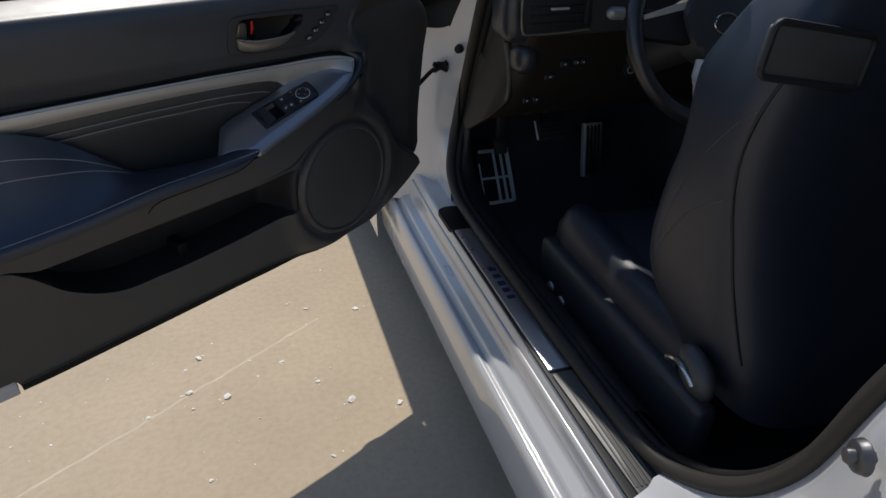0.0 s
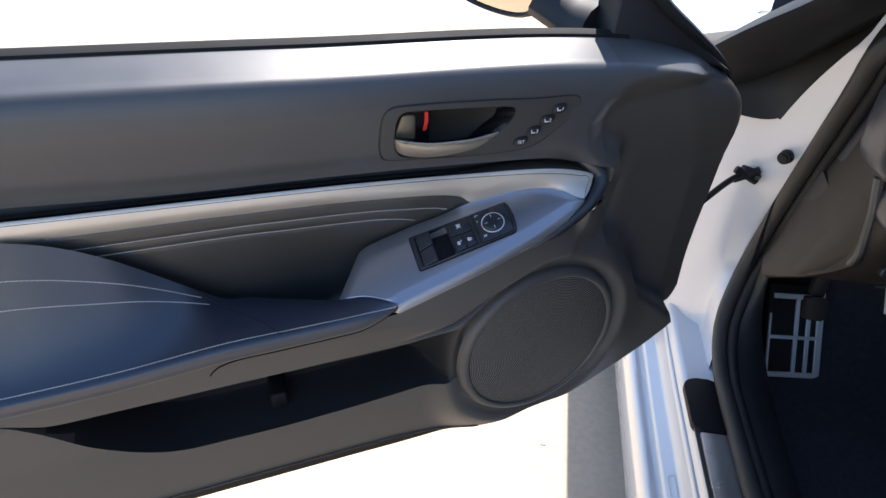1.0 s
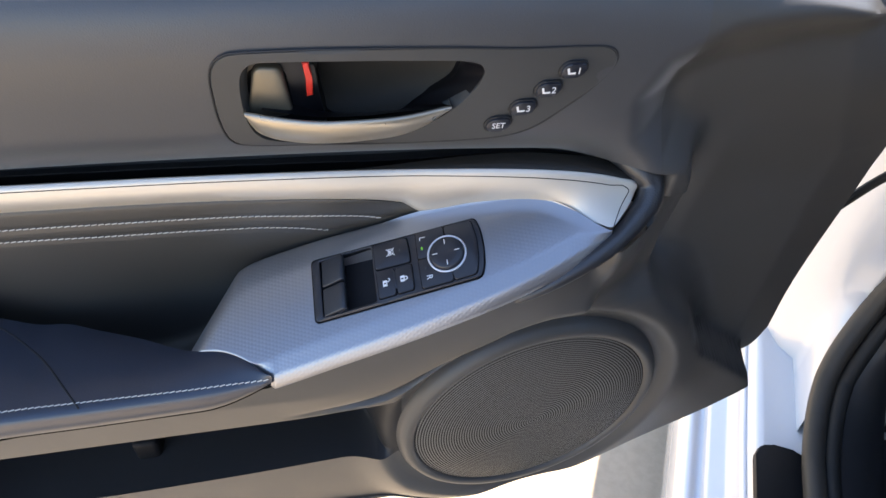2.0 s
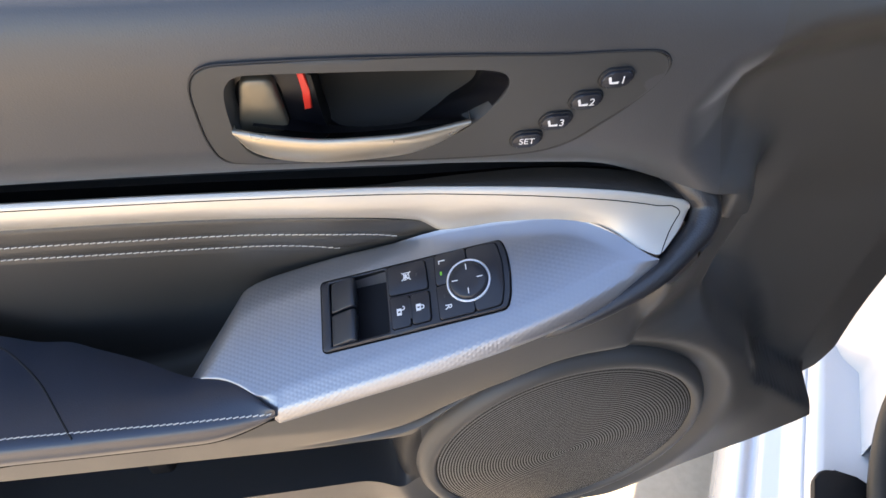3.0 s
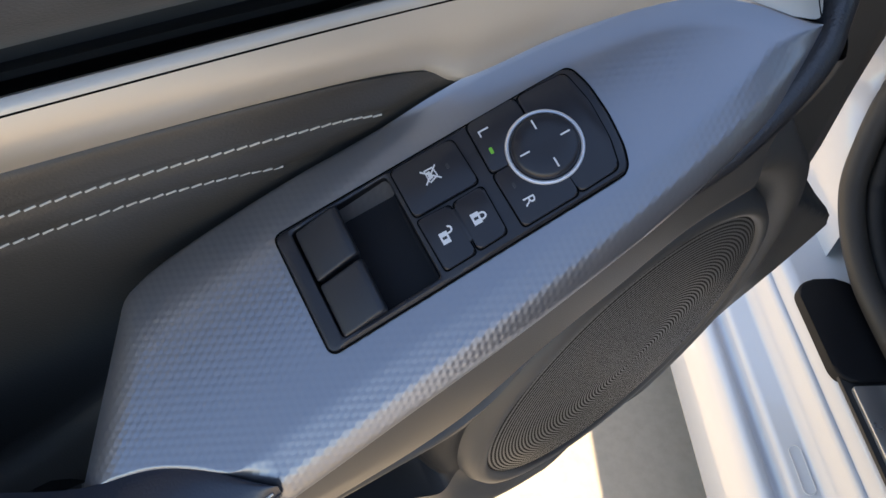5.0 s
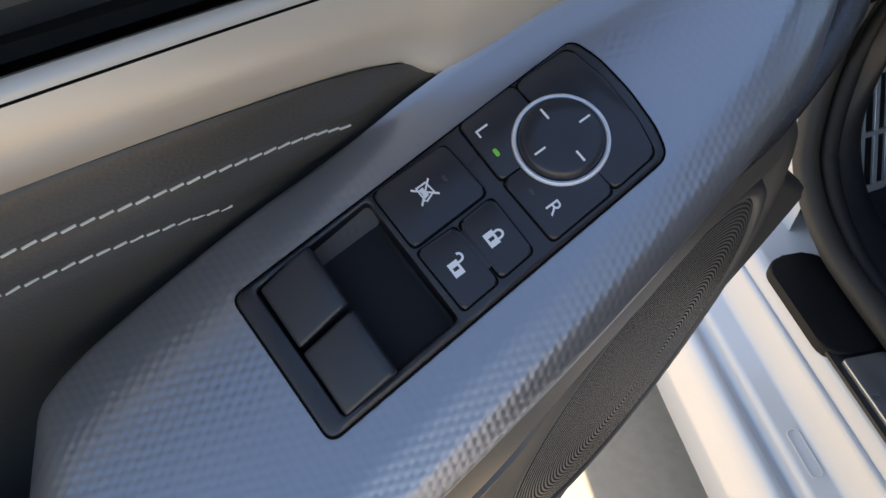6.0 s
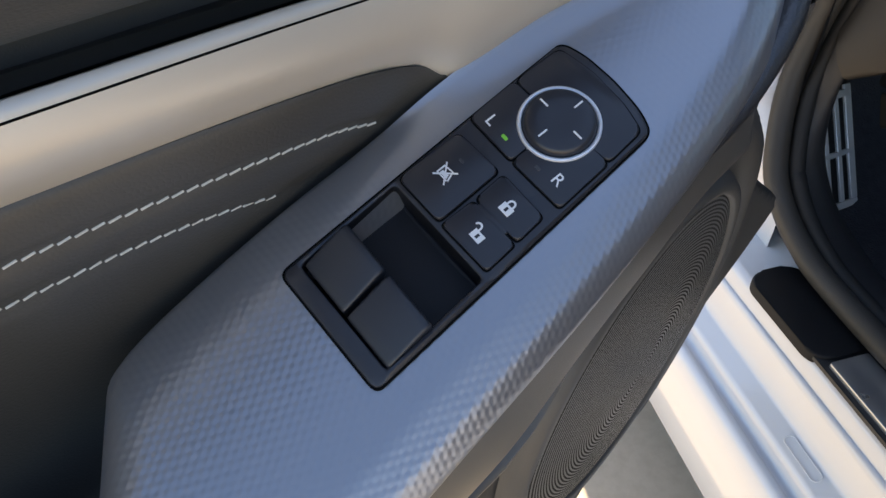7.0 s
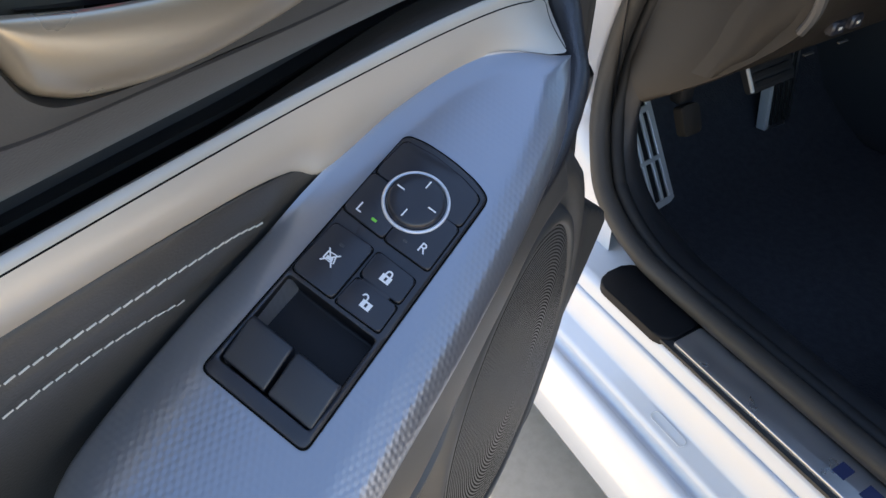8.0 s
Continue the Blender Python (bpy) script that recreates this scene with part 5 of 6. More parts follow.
def weatherstrip():
    p = smooth_path(SEAL, 8, closed=True)
    v, f = tube(p, 0.0125, 12, closed=True)
    strip = solid("door_weatherstrip", v, f, SEAL_RUBBER, car, "black rubber door weatherstrip")
    lip = [Vector((q.x + 0.017, q.y + (-0.012 if q.y > 0.05 else 0.010 if q.y < -0.75 else 0), q.z + (0.003 if q.z < 0.45 else 0))) for q in p]
    v, f = tube(lip, 0.0085, 10, closed=True)
    solid("seal_lip", v, f, RUBBER, strip, "black rubber inner lip")
    # plastic trim that runs from the rubber down into the footwell
    outer = smooth_path([SEAL[k] for k in range(3, 14)], 6)
    inner = smooth_path([(0.205, 0.150, 0.72), (0.192, 0.180, 0.64), (0.183, 0.202, 0.575), (0.189, 0.213, 0.515), (0.198, 0.208, 0.455), (0.206, 0.175, 0.405), (0.211, 0.121, 0.378), (0.209, 0.05, 0.368), (0.204, -0.2, 0.366), (0.200, -0.45, 0.366), (0.196, -0.66, 0.370)], 6)
    rows = []
    for a, b in zip(outer, inner):
        a = a + Vector((0.012, 0, 0))
        side = Vector((0, -1, 0)) if a.z > 0.5 else Vector((0, 0, 1)) if a.z < 0.40 else Vector((0, -(a.z - 0.40) / 0.1, 1 - (a.z - 0.40) / 0.1)).normalized()
        row = [a.lerp(b, t) + side * (0.013 * math.sin(math.pi * t) + 0.004) for t in np.linspace(0, 1, 9)]
        k = float(step(0.40, 0.48, b.z))
        low = [Vector((0.006, 0.004, -0.006)), Vector((0.010, 0.0, -0.05)), Vector((0.012, 0.0, 0.255 - b.z))]
        high = [Vector((0.002, 0.008, 0)), Vector((-0.004, 0.04, 0)), Vector((-0.012, 0.09, 0))]
        row += [b + p.lerp(q, k) for p, q in zip(low, high)]
        rows.append(row)
    v, f = sheet(rows)
    solid("inner_trim", v, f, TRIM, car, "black plastic trim inside the door opening", sharp=60)


weatherstrip()

SILL = [(0.16, 0.12), (0.075, 0.120), (0.022, 0.133), (0.0125, 0.143), (0.011, 0.150), (0.008, 0.20), (0.009, 0.255), (0.0115, 0.272), (0.0165, 0.282), (0.0225, 0.2835), (0.0255, 0.2805), (0.0300, 0.2795), (0.0335, 0.2830), (0.0355, 0.290), (0.0370, 0.2960),
        (0.0410, 0.3000), (0.0560, 0.3060), (0.0590, 0.3100), (0.0620, 0.322), (0.0630, 0.345), (0.0645, 0.3525), (0.0670, 0.3545), (0.0690, 0.3545), (0.0700, 0.3580), (0.0720, 0.3680), (0.0760, 0.3745), (0.0830, 0.3775), (0.128, 0.3790), (0.134, 0.383), (0.140, 0.384), (0.146, 0.375), (0.148, 0.30)]


def sill():
    ys = np.concatenate([np.linspace(-1.30, -0.82, 12)[:-1], np.linspace(-0.82, 0.10, 30)[:-1], np.linspace(0.10, 0.50, 14)])
    rows = []
    for y in ys:
        row = []
        for x, z in SILL:
            lift = 0.0
            if z > 0.20:
                lift = 0.10 * max(0, y - 0.13) ** 1.2 * (z - 0.2) / 0.2 + 0.02 * max(0, -0.85 - y) * (z - 0.2) / 0.2
            row.append((x, y, z + lift))
        rows.append(row)
    v, f = sheet(rows)
    solid("door_sill", v, f, WHITE, car, "white painted door sill with stepped flange", sharp=60)
    # oval plug outline pressed into the step
    loop = rounded(-0.005, -0.024, 0.005, 0.024, 0.0048, 5)
    v, f = tube([(0.049 + x, -0.045 + y, 0.3042 + 0.375 * x) for x, y in loop], 0.0005, 6, closed=True)
    solid("sill_plug", v, f, surface("sealant", (0.66, 0.66, 0.65), 0.4), car, "oval plug in the sill step")


sill()


def scuff_plate():
    base = part("scuff_plate", slab(rounded(0.0735, -0.800, 0.1300, 0.10, 0.012, 5), Matrix.Identity(4), 0.376, 0.3805, 0.002), MATT, car, "black scuff plate with a steel inlay")
    part("steel_inlay", slab(rounded(0.0790, -0.516, 0.1200, 0.0, 0.003), Matrix.Identity(4), 0.379, 0.3855, 0.0012), surface("pale_brushed_steel", (0.50, 0.52, 0.55), 0.30, metal=0.85, vary=0.05, grain=0.05, grain_size=0.0008), base, "brushed steel inlay")
    part("ribbed_end", slab(soft_corners([(0.0800, -0.524), (0.0890, -0.790), (0.1345, -0.790), (0.1210, -0.524)], 0.006), Matrix.Identity(4), 0.379, 0.3850, 0.0012), surface("grey_ribbed_plastic", (0.11, 0.105, 0.10), 0.45), base, "grey ribbed plastic end")
    for k in range(5):
        x = 0.0925 + k * 0.0078
        part("rib", box(x - 0.0015, -0.775, 0.3845, x + 0.0015, -0.54, 0.3865, 0.0006, 1), surface("grey_ribbed_plastic", (0.11, 0.105, 0.10), 0.45) if k == 0 else bpy.data.materials["grey_ribbed_plastic"], base)
    # the maker's name as plain bars
    y = -0.175
    for k, w in enumerate((0.020, 0.022, 0.024, 0.022, 0.020)):
        part("name_bar", box(0.0930, y - w + 0.002, 0.3853, 0.1090, y - 0.006, 0.3860, 0.0), BLUE_INK, base, "dark blue bar in place of a letter", smooth=False)
        y -= 0.0265


scuff_plate()


def hinge_pillar():
    zs = np.linspace(0.30, 1.0, 36)
    up = through_points([(0.30, 0.119, 0.177), (0.428, 0.119, 0.177), (0.468, 0.125, 0.210), (0.526, 0.143, 0.246), (0.591, 0.158, 0.2535), (0.66, 0.165, 0.240), (0.76, 0.170, 0.205), (0.88, 0.171, 0.150), (0.95, 0.166, 0.10), (1.0, 0.165, 0.06)])
    rows, strip = [], []
    for z in zs:
        x1, y1 = up(z)
        out = [(-0.022, 0.62), (-0.022, 0.40), (-0.014, 0.385), (0.020, 0.372), (0.060, 0.350), (0.085, 0.315), (0.100, 0.285), (0.118, 0.268)]
        k = 0.06 * max(0, z - 0.70)
        near = [(0.118 + k + (x1 - 0.118 - k) * t, 0.268 + (y1 + 0.004 - 0.268) * t, z) for t in (0.0, 0.35, 0.7, 0.95, 1.3)]
        if z < 0.81:
            rows.append([(x + k, y, z) for x, y in out] + near[1:])
        if z > 0.79:
            taper = 0.35 + 0.60 * min(1.0, max(0.0, (z - 0.80) / 0.15))
            strip.append([tuple(Vector(near[0]).lerp(Vector(near[3]), taper + (1 - taper) * t)) for t in (0.0, 0.35, 0.7, 0.95, 1.2)])
    v, f = sheet(rows)
    solid("hinge_pillar", v, f, WHITE, car, "white painted hinge pillar", sharp=50)
    v, f = sheet(strip)
    solid("pillar_flange", v, f, WHITE, car, "white painted flange that narrows upwards", sharp=50)
    # rubber stops and the door check
    for x, y, z in ((0.176, 0.186, 0.868), (0.152, 0.215, 0.752)):
        bm = bmesh.new()
        bmesh.ops.create_cone(bm, cap_ends=True, segments=20, radius1=0.011, radius2=0.009, depth=0.014)
        bmesh.ops.bevel(bm, geom=[e for e in bm.edges if all(q.co.z > 0 for q in e.verts)], offset=0.003, segments=2, affect="EDGES")
        bm.transform(look((x, y, z), (x + 0.5, y + 0.6, z)))
        part("rubber_stop", bm, RUBBER, car, "black rubber bump stop")
    v, f = tube(smooth_path([(0.120, 0.262, 0.703), (0.085, 0.225, 0.700), (0.04, 0.17, 0.690), (0.00, 0.12, 0.684)], 6), 0.0040, 8, flat=1.5)
    solid("check_strap", v, f, RUBBER, car, "dark door check strap")
    bracket = part("check_bracket", box(0.114, 0.250, 0.694, 0.132, 0.276, 0.712, 0.004), RUBBER, car, "dark check bracket with bolt")
    for dz in (-1, 1):
        v, f = tube([(0.100, 0.250, 0.703 - 0.009 * dz), (0.118, 0.250, 0.703), (0.136, 0.252, 0.703 + 0.010 * dz)], 0.0052, 8, flat=1.2)
        solid("bracket_arm", v, f, RUBBER, bracket, "dark bracket arm")
    bm = bmesh.new()
    bmesh.ops.create_cone(bm, cap_ends=True, segments=14, radius1=0.0045, radius2=0.0040, depth=0.006)
    bm.transform(look((0.134, 0.246, 0.703), (0.30, 0.70, 0.703)))
    part("bracket_bolt", bm, MATT, bracket, "dark bolt")
    part("sill_corner_cover", slab(rounded(0.0700, 0.004, 0.132, 0.122, 0.020, 6), Matrix.Identity(4), 0.372, 0.3845, 0.003, 3), COVER, car, "black plastic cover at the foot of the pillar")


hinge_pillar()


def rear_pillar():
    p = [Vector(q) for q in smooth_path(SEAL[-9:-3], 8)]
    mid = Vector((0.2, -0.4, 0.8))
    rows = []
    for q in p:
        d = Vector((0, q.y - mid.y, q.z - mid.z)).normalized()
        w = min(1.0, max(0.0, (-0.74 - q.y) / 0.10))
        rows.append([q + Vector((0.02, 0, 0)) - d * 0.004, q + d * 0.008 + Vector((-0.004, 0, 0)), q + d * 0.022 * w + d * 0.004 + Vector((-0.022, 0, 0)), q + d * (0.006 + 0.05 * w) + Vector((-0.034, 0, 0)),
                     q + d * (0.008 + 0.09 * w) + Vector((-0.075, 0, 0)), q + d * (0.01 + 0.12 * w) + Vector((-0.135, 0, 0)), q + d * (0.01 + 0.30 * w) + Vector((-0.160, 0, 0))])
    v, f = sheet(rows)
    solid("rear_pillar", v, f, WHITE, car, "white painted rear pillar", sharp=50)
    bm = bmesh.new()
    bmesh.ops.create_cone(bm, cap_ends=True, segments=24, radius1=0.017, radius2=0.014, depth=0.010)
    bmesh.ops.create_cone(bm, cap_ends=True, segments=6, radius1=0.008, radius2=0.008, depth=0.024)
    bmesh.ops.bevel(bm, geom=bm.edges[:], offset=0.0015, segments=1, affect="EDGES")
    bm.transform(look((0.098, -1.015, 0.71), (1.0, -1.4, 0.71)))
    part("striker_bolt", bm, surface("dark_steel", (0.12, 0.12, 0.125), 0.42, metal=0.8), car, "steel striker bolt")
    # quarter panel behind
    part("quarter_panel", box(-0.06, -2.4, 0.15, 0.02, -1.16, 0.98, 0.03, 3), WHITE, car, "white painted quarter panel")


rear_pillar()


def front_body():
    rows = []
    for y in np.linspace(0.40, 2.1, 24):
        lift = -0.16 * ((y - 0.40) / 1.7) ** 1.4
        rows.append([(-0.028, y, 0.16), (-0.030, y, 0.40), (-0.028, y, 0.60), (-0.024, y, 0.74 + lift * 0.6), (-0.02, y, 0.835 + lift), (0.04, y, 0.875 + lift), (0.12, y, 0.895 + lift), (0.30, y, 0.930 + lift), (0.90, y, 0.965 + lift), (1.60, y, 0.92 + lift), (1.75, y, 0.82 + lift), (1.80, y, 0.5), (1.80, y, 0.16)])
    v, f = sheet(rows)
    solid("front_fender", v, f, WHITE, car, "white painted fender and bonnet", sharp=40)
    # cowl plastics between the bonnet and the windscreen
    low = smooth_path([(0.0, 0.315, 0.800), (0.07, 0.265, 0.798), (0.132, 0.244, 0.800), (0.165, 0.220, 0.845), (0.212, 0.168, 0.925), (0.242, 0.10, 0.990), (0.262, 0.0, 1.06)], 6)
    high = smooth_path([(0.0, 0.40, 0.872), (0.07, 0.37, 0.892), (0.14, 0.34, 0.915), (0.195, 0.285, 0.955), (0.225, 0.20, 1.010), (0.242, 0.12, 1.060), (0.258, 0.02, 1.12)], 6)
    rows = []
    for p, q in zip(low, high):
        back = p + Vector((0.02, 0.06, 0.0))
        rows.append([back] + [p.lerp(q, t) + Vector((-0.006, -0.012, 0.004)) * math.sin(math.pi * t) + Vector((0, 0.004, 0)) * math.sin(9 * t) for t in np.linspace(0, 1, 8)] + [q + Vector((0.004, 0.05, -0.01))])
    v, f = sheet(rows)
    solid("cowl_cover", v, f, COWL, car, "black plastic cowl and pillar cover", sharp=50)
    rows = [[(x, 0.30, 0.90 + 0.05 * min(1, x / 0.3)), (x, 0.36, 0.905 + 0.05 * min(1, x / 0.3)), (x, 0.43, 0.885 + 0.05 * min(1, x / 0.3))] for x in np.linspace(0.14, 1.6, 12)]
    v, f = sheet(rows)
    solid("windscreen_cowl", v, f, MATT, car, "black windscreen cowl", sharp=50)
    # wheels
    for x in (0.09, 1.68):
        for y in (1.12, -1.60):
            ring = [(x, y + 0.245 * math.cos(a), 0.325 + 0.245 * math.sin(a)) for a in np.linspace(0, 2 * math.pi, 41)[:-1]]
            v, f = tube(ring, 0.080, 12, closed=True)
            wheel = solid("wheel", v, f, RUBBER, car, "black tyre on a silver rim")
            bm = bmesh.new()
            bmesh.ops.create_cone(bm, cap_ends=True, segments=32, radius1=0.20, radius2=0.20, depth=0.12)
            bmesh.ops.bevel(bm, geom=bm.edges[:], offset=0.01, segments=2, affect="EDGES")
            bm.transform(Matrix.Translation((x, y, 0.325)) @ pose(0, 0, 0, 0, 90, 0))
            part("rim", bm, SATIN, wheel, "silver wheel rim")
    # windscreen pillars, roof, and the closed far side
    way = smooth_path([(0.07, 0.33, 0.845), (0.115, 0.255, 0.890), (0.170, 0.14, 0.990), (0.230, -0.09, 1.155), (0.325, -0.40, 1.290)], 6)
    for side in (1, -1):
        fx = lambda x: x if side > 0 else 1.86 - x
        rows = []
        for q in way:
            # widths are shaped to steer where sunlight reaches sill, seat and dash
            shape = ((-0.070, 0.00, -0.030), (-0.074, 0.00, -0.012), (-0.060, 0.02, 0.002), (-0.02, 0.035, 0.016), (0.03, 0.045, 0.022), (0.125, 0.06, 0.022), (0.128, 0.055, 0.014), (0.05, 0.0, -0.016), (-0.03, -0.01, -0.034), (-0.070, 0.00, -0.030))
            wide = 1 + 0.6 * float(step(0.08, 0.24, q.y))
            slim = 0.36 + 0.64 * float(step(0.07, -0.06, q.y))
            rows.append([(fx(q.x + (a * wide if a < -0.05 else a * slim if a > 0 else a)), q.y + b, q.z + c) for a, b, c in shape])
        v, f = sheet(rows)
        post = solid("windscreen_pillar", v, f, COVER, car, "black trimmed windscreen pillar, widened to block the sun", sharp=50)
        v, f = tube([(fx(q.x - 0.066), q.y + 0.010, q.z - 0.002) for q in way[13:]], 0.007, 8)
        solid("pillar_moulding", v, f, ALLOY, post, "bright moulding along the pillar")
    # roof is out of view, added to keep the sun off the cabin
    rows = []
    for y in np.linspace(-2.1, -0.38, 16):
        drop = 0.35 * max(0, (-1.25 - y) / 0.85) ** 1.6
        rows.append([(x, y, 1.285 + 0.075 * (1 - ((x - 0.93) / 0.62) ** 2) - drop) for x in np.linspace(0.31, 1.55, 14)] )
    v, f = sheet(rows)
    roof = solid("roof", v, f, WHITE, car, "white painted roof out of view, shading the cabin")
    roof.modifiers.new("thickness", "SOLIDIFY").thickness = 0.03
    part("far_side", box(1.70, -2.3, 0.2, 1.80, 0.6, 1.0, 0.02), DASH, car, "dark trim of the far side")
    part("rear_bulkhead", box(0.10, -1.75, 0.2, 1.75, -1.65, 1.05, 0.02), DASH, car, "dark rear bulkhead")
    bm = box(0.05, -2.3, 0.10, 1.80, 1.9, 0.14, 0.01)
    part("underbody", bm, MATT, car, "black underbody")
    # windscreen glass
    rows = [[(x, 0.33 - 0.62 * t, 0.92 + 0.40 * t + 0.03 * math.sin(math.pi * x / 1.86) + 0.03 * math.sin(math.pi * t)) for t in np.linspace(0, 1, 8)] for x in np.linspace(0.24, 1.62, 14)]
    g = bpy.data.materials.new("windscreen_glass")
    g.use_nodes = True
    nt = g.node_tree
    clear, gloss, mix = nt.nodes.new("ShaderNodeBsdfTransparent"), nt.nodes.new("ShaderNodeBsdfGlossy"), nt.nodes.new("ShaderNodeMixShader")
    clear.inputs["Color"].default_value = (0.80, 0.88, 0.85, 1)
    gloss.inputs["Roughness"].default_value = 0.02
    mix.inputs[0].default_value = 0.06
    nt.links.new(clear.outputs[0], mix.inputs[1])
    nt.links.new(gloss.outputs[0], mix.inputs[2])
    nt.links.new(mix.outputs[0], nt.nodes["Material Output"].inputs["Surface"])
    v, f = sheet(rows)
    glass = solid("windscreen", v, f, g, car, "clear windscreen glass")
    glass.visible_shadow = False


front_body()


def rest_of_body():
    """The plain painted panels that close the car on its far side, front and back."""
    # far side: fender line, door skin, quarter
    rows = []
    for y in np.linspace(-2.45, 0.42, 24):
        tuck = 0.05 * max(0.0, (-1.9 - y) / 0.55) ** 2
        rows.append([(1.78 - tuck, y, 0.16), (1.83 - tuck, y, 0.22), (1.845 - tuck, y, 0.45), (1.85 - tuck, y, 0.66), (1.84 - tuck, y, 0.80), (1.81 - tuck, y, 0.92), (1.76 - tuck, y, 0.985), (1.70 - tuck, y, 1.0)])
    v, f = sheet(rows)
    side = solid("far_body_side", v, f, WHITE, car, "white painted body side with closed door", sharp=40)
    for y in (-1.15, 0.30):
        v, f = tube([(1.836, y, 0.24), (1.8515, y, 0.45), (1.8565, y, 0.66), (1.8465, y, 0.80), (1.8165, y, 0.92)], 0.003, 6)
        solid("door_gap", v, f, GAP, side, "dark gap at the door's edge")
    part("door_pull", box(1.85, -1.06, 0.76, 1.875, -0.86, 0.79, 0.010, 3), WHITE, side, "white outer door handle")
    # nose
    rows = []
    for y, k in ((2.08, 0.0), (2.22, 0.10), (2.32, 0.30), (2.37, 0.55), (2.39, 0.85)):
        rows.append([(0.89 + (x - 0.89) * (1 - 0.16 * k), y - 0.20 * abs((x - 0.89) / 0.91) ** 3 * min(1, k * 3), 0.46 + (z - 0.46) * (1 - 0.75 * k)) for x, z in ((-0.028, 0.18), (-0.030, 0.45), (-0.024, 0.62), (-0.01, 0.68), (0.12, 0.735), (0.50, 0.785), (0.90, 0.800), (1.30, 0.785), (1.66, 0.735), (1.79, 0.66), (1.80, 0.45), (1.80, 0.18))])
    v, f = sheet(rows)
    n = 12
    f.append(tuple(4 * n + i for i in range(n)))
    nose = solid("front_bumper", v, f, WHITE, car, "white painted front bumper", sharp=40)
    bm = box(0.55, 2.355, 0.30, 1.24, 2.40, 0.50, 0.012, 2)
    part("grille", bm, MATT, nose, "black radiator grille")
    for x in (0.22, 1.56):
        part("headlight", box(x - 0.16, 2.16, 0.60, x + 0.16, 2.24, 0.67, 0.02, 3), STEEL, nose, "clear headlight")
    # tail
    rows = []
    for y, top, k in ((-2.05, 0.955, 0.0), (-2.30, 0.94, 0.02), (-2.48, 0.92, 0.06), (-2.56, 0.86, 0.12), (-2.58, 0.60, 0.14), (-2.56, 0.22, 0.20)):
        rows.append([(0.90 + (x - 0.90) * (1 - 0.3 * k), y, z) for x, z in ((-0.05, min(top, 0.20)), (-0.055, min(top, 0.60)), (-0.03, top - 0.08 if top > 0.6 else top), (0.10, top - 0.01 if top > 0.3 else top), (0.90, top + 0.03 if top > 0.3 else top), (1.70, top - 0.01 if top > 0.3 else top), (1.83, top - 0.08 if top > 0.6 else top), (1.85, min(top, 0.60)), (1.84, min(top, 0.20)))])
    v, f = sheet(rows)
    tail = solid("boot_and_bumper", v, f, WHITE, car, "white painted boot and rear bumper", sharp=40)
    for x in (0.20, 1.60):
        part("tail_lamp", box(x - 0.18, -2.62, 0.70, x + 0.18, -2.54, 0.80, 0.02, 3), RED, tail, "red tail lamp")
    # side windows behind the doors and on the far side
    tint = bpy.data.materials.new("tinted_glass")
    tint.use_nodes = True
    nt = tint.node_tree
    clear, gloss, mix = nt.nodes.new("ShaderNodeBsdfTransparent"), nt.nodes.new("ShaderNodeBsdfGlossy"), nt.nodes.new("ShaderNodeMixShader")
    clear.inputs["Color"].default_value, gloss.inputs["Roughness"].default_value, mix.inputs[0].default_value = (0.45, 0.5, 0.5, 1), 0.03, 0.08
    nt.links.new(clear.outputs[0], mix.inputs[1])
    nt.links.new(gloss.outputs[0], mix.inputs[2])
    nt.links.new(mix.outputs[0], nt.nodes["Material Output"].inputs["Surface"])
    for name, low, high, y0, y1 in (("side_window", 1.73, 1.55, -1.95, -0.10), ("rear_side_window", 0.10, 0.31, -1.95, -1.30)):
        rows = []
        for y in np.linspace(y0, y1, 14):
            t = 1.285 - 0.35 * max(0, (-1.25 - y) / 0.85) ** 1.6 - 0.55 * max(0.0, y + 0.40) ** 1.0
            rows.append([(low + (high - low) * k, y, 0.985 + (max(t, 0.99) - 0.985) * k) for k in (0, 0.5, 1)])
        v, f = sheet(rows)
        solid(name, v, f, tint, car, "tinted side window")


rest_of_body()


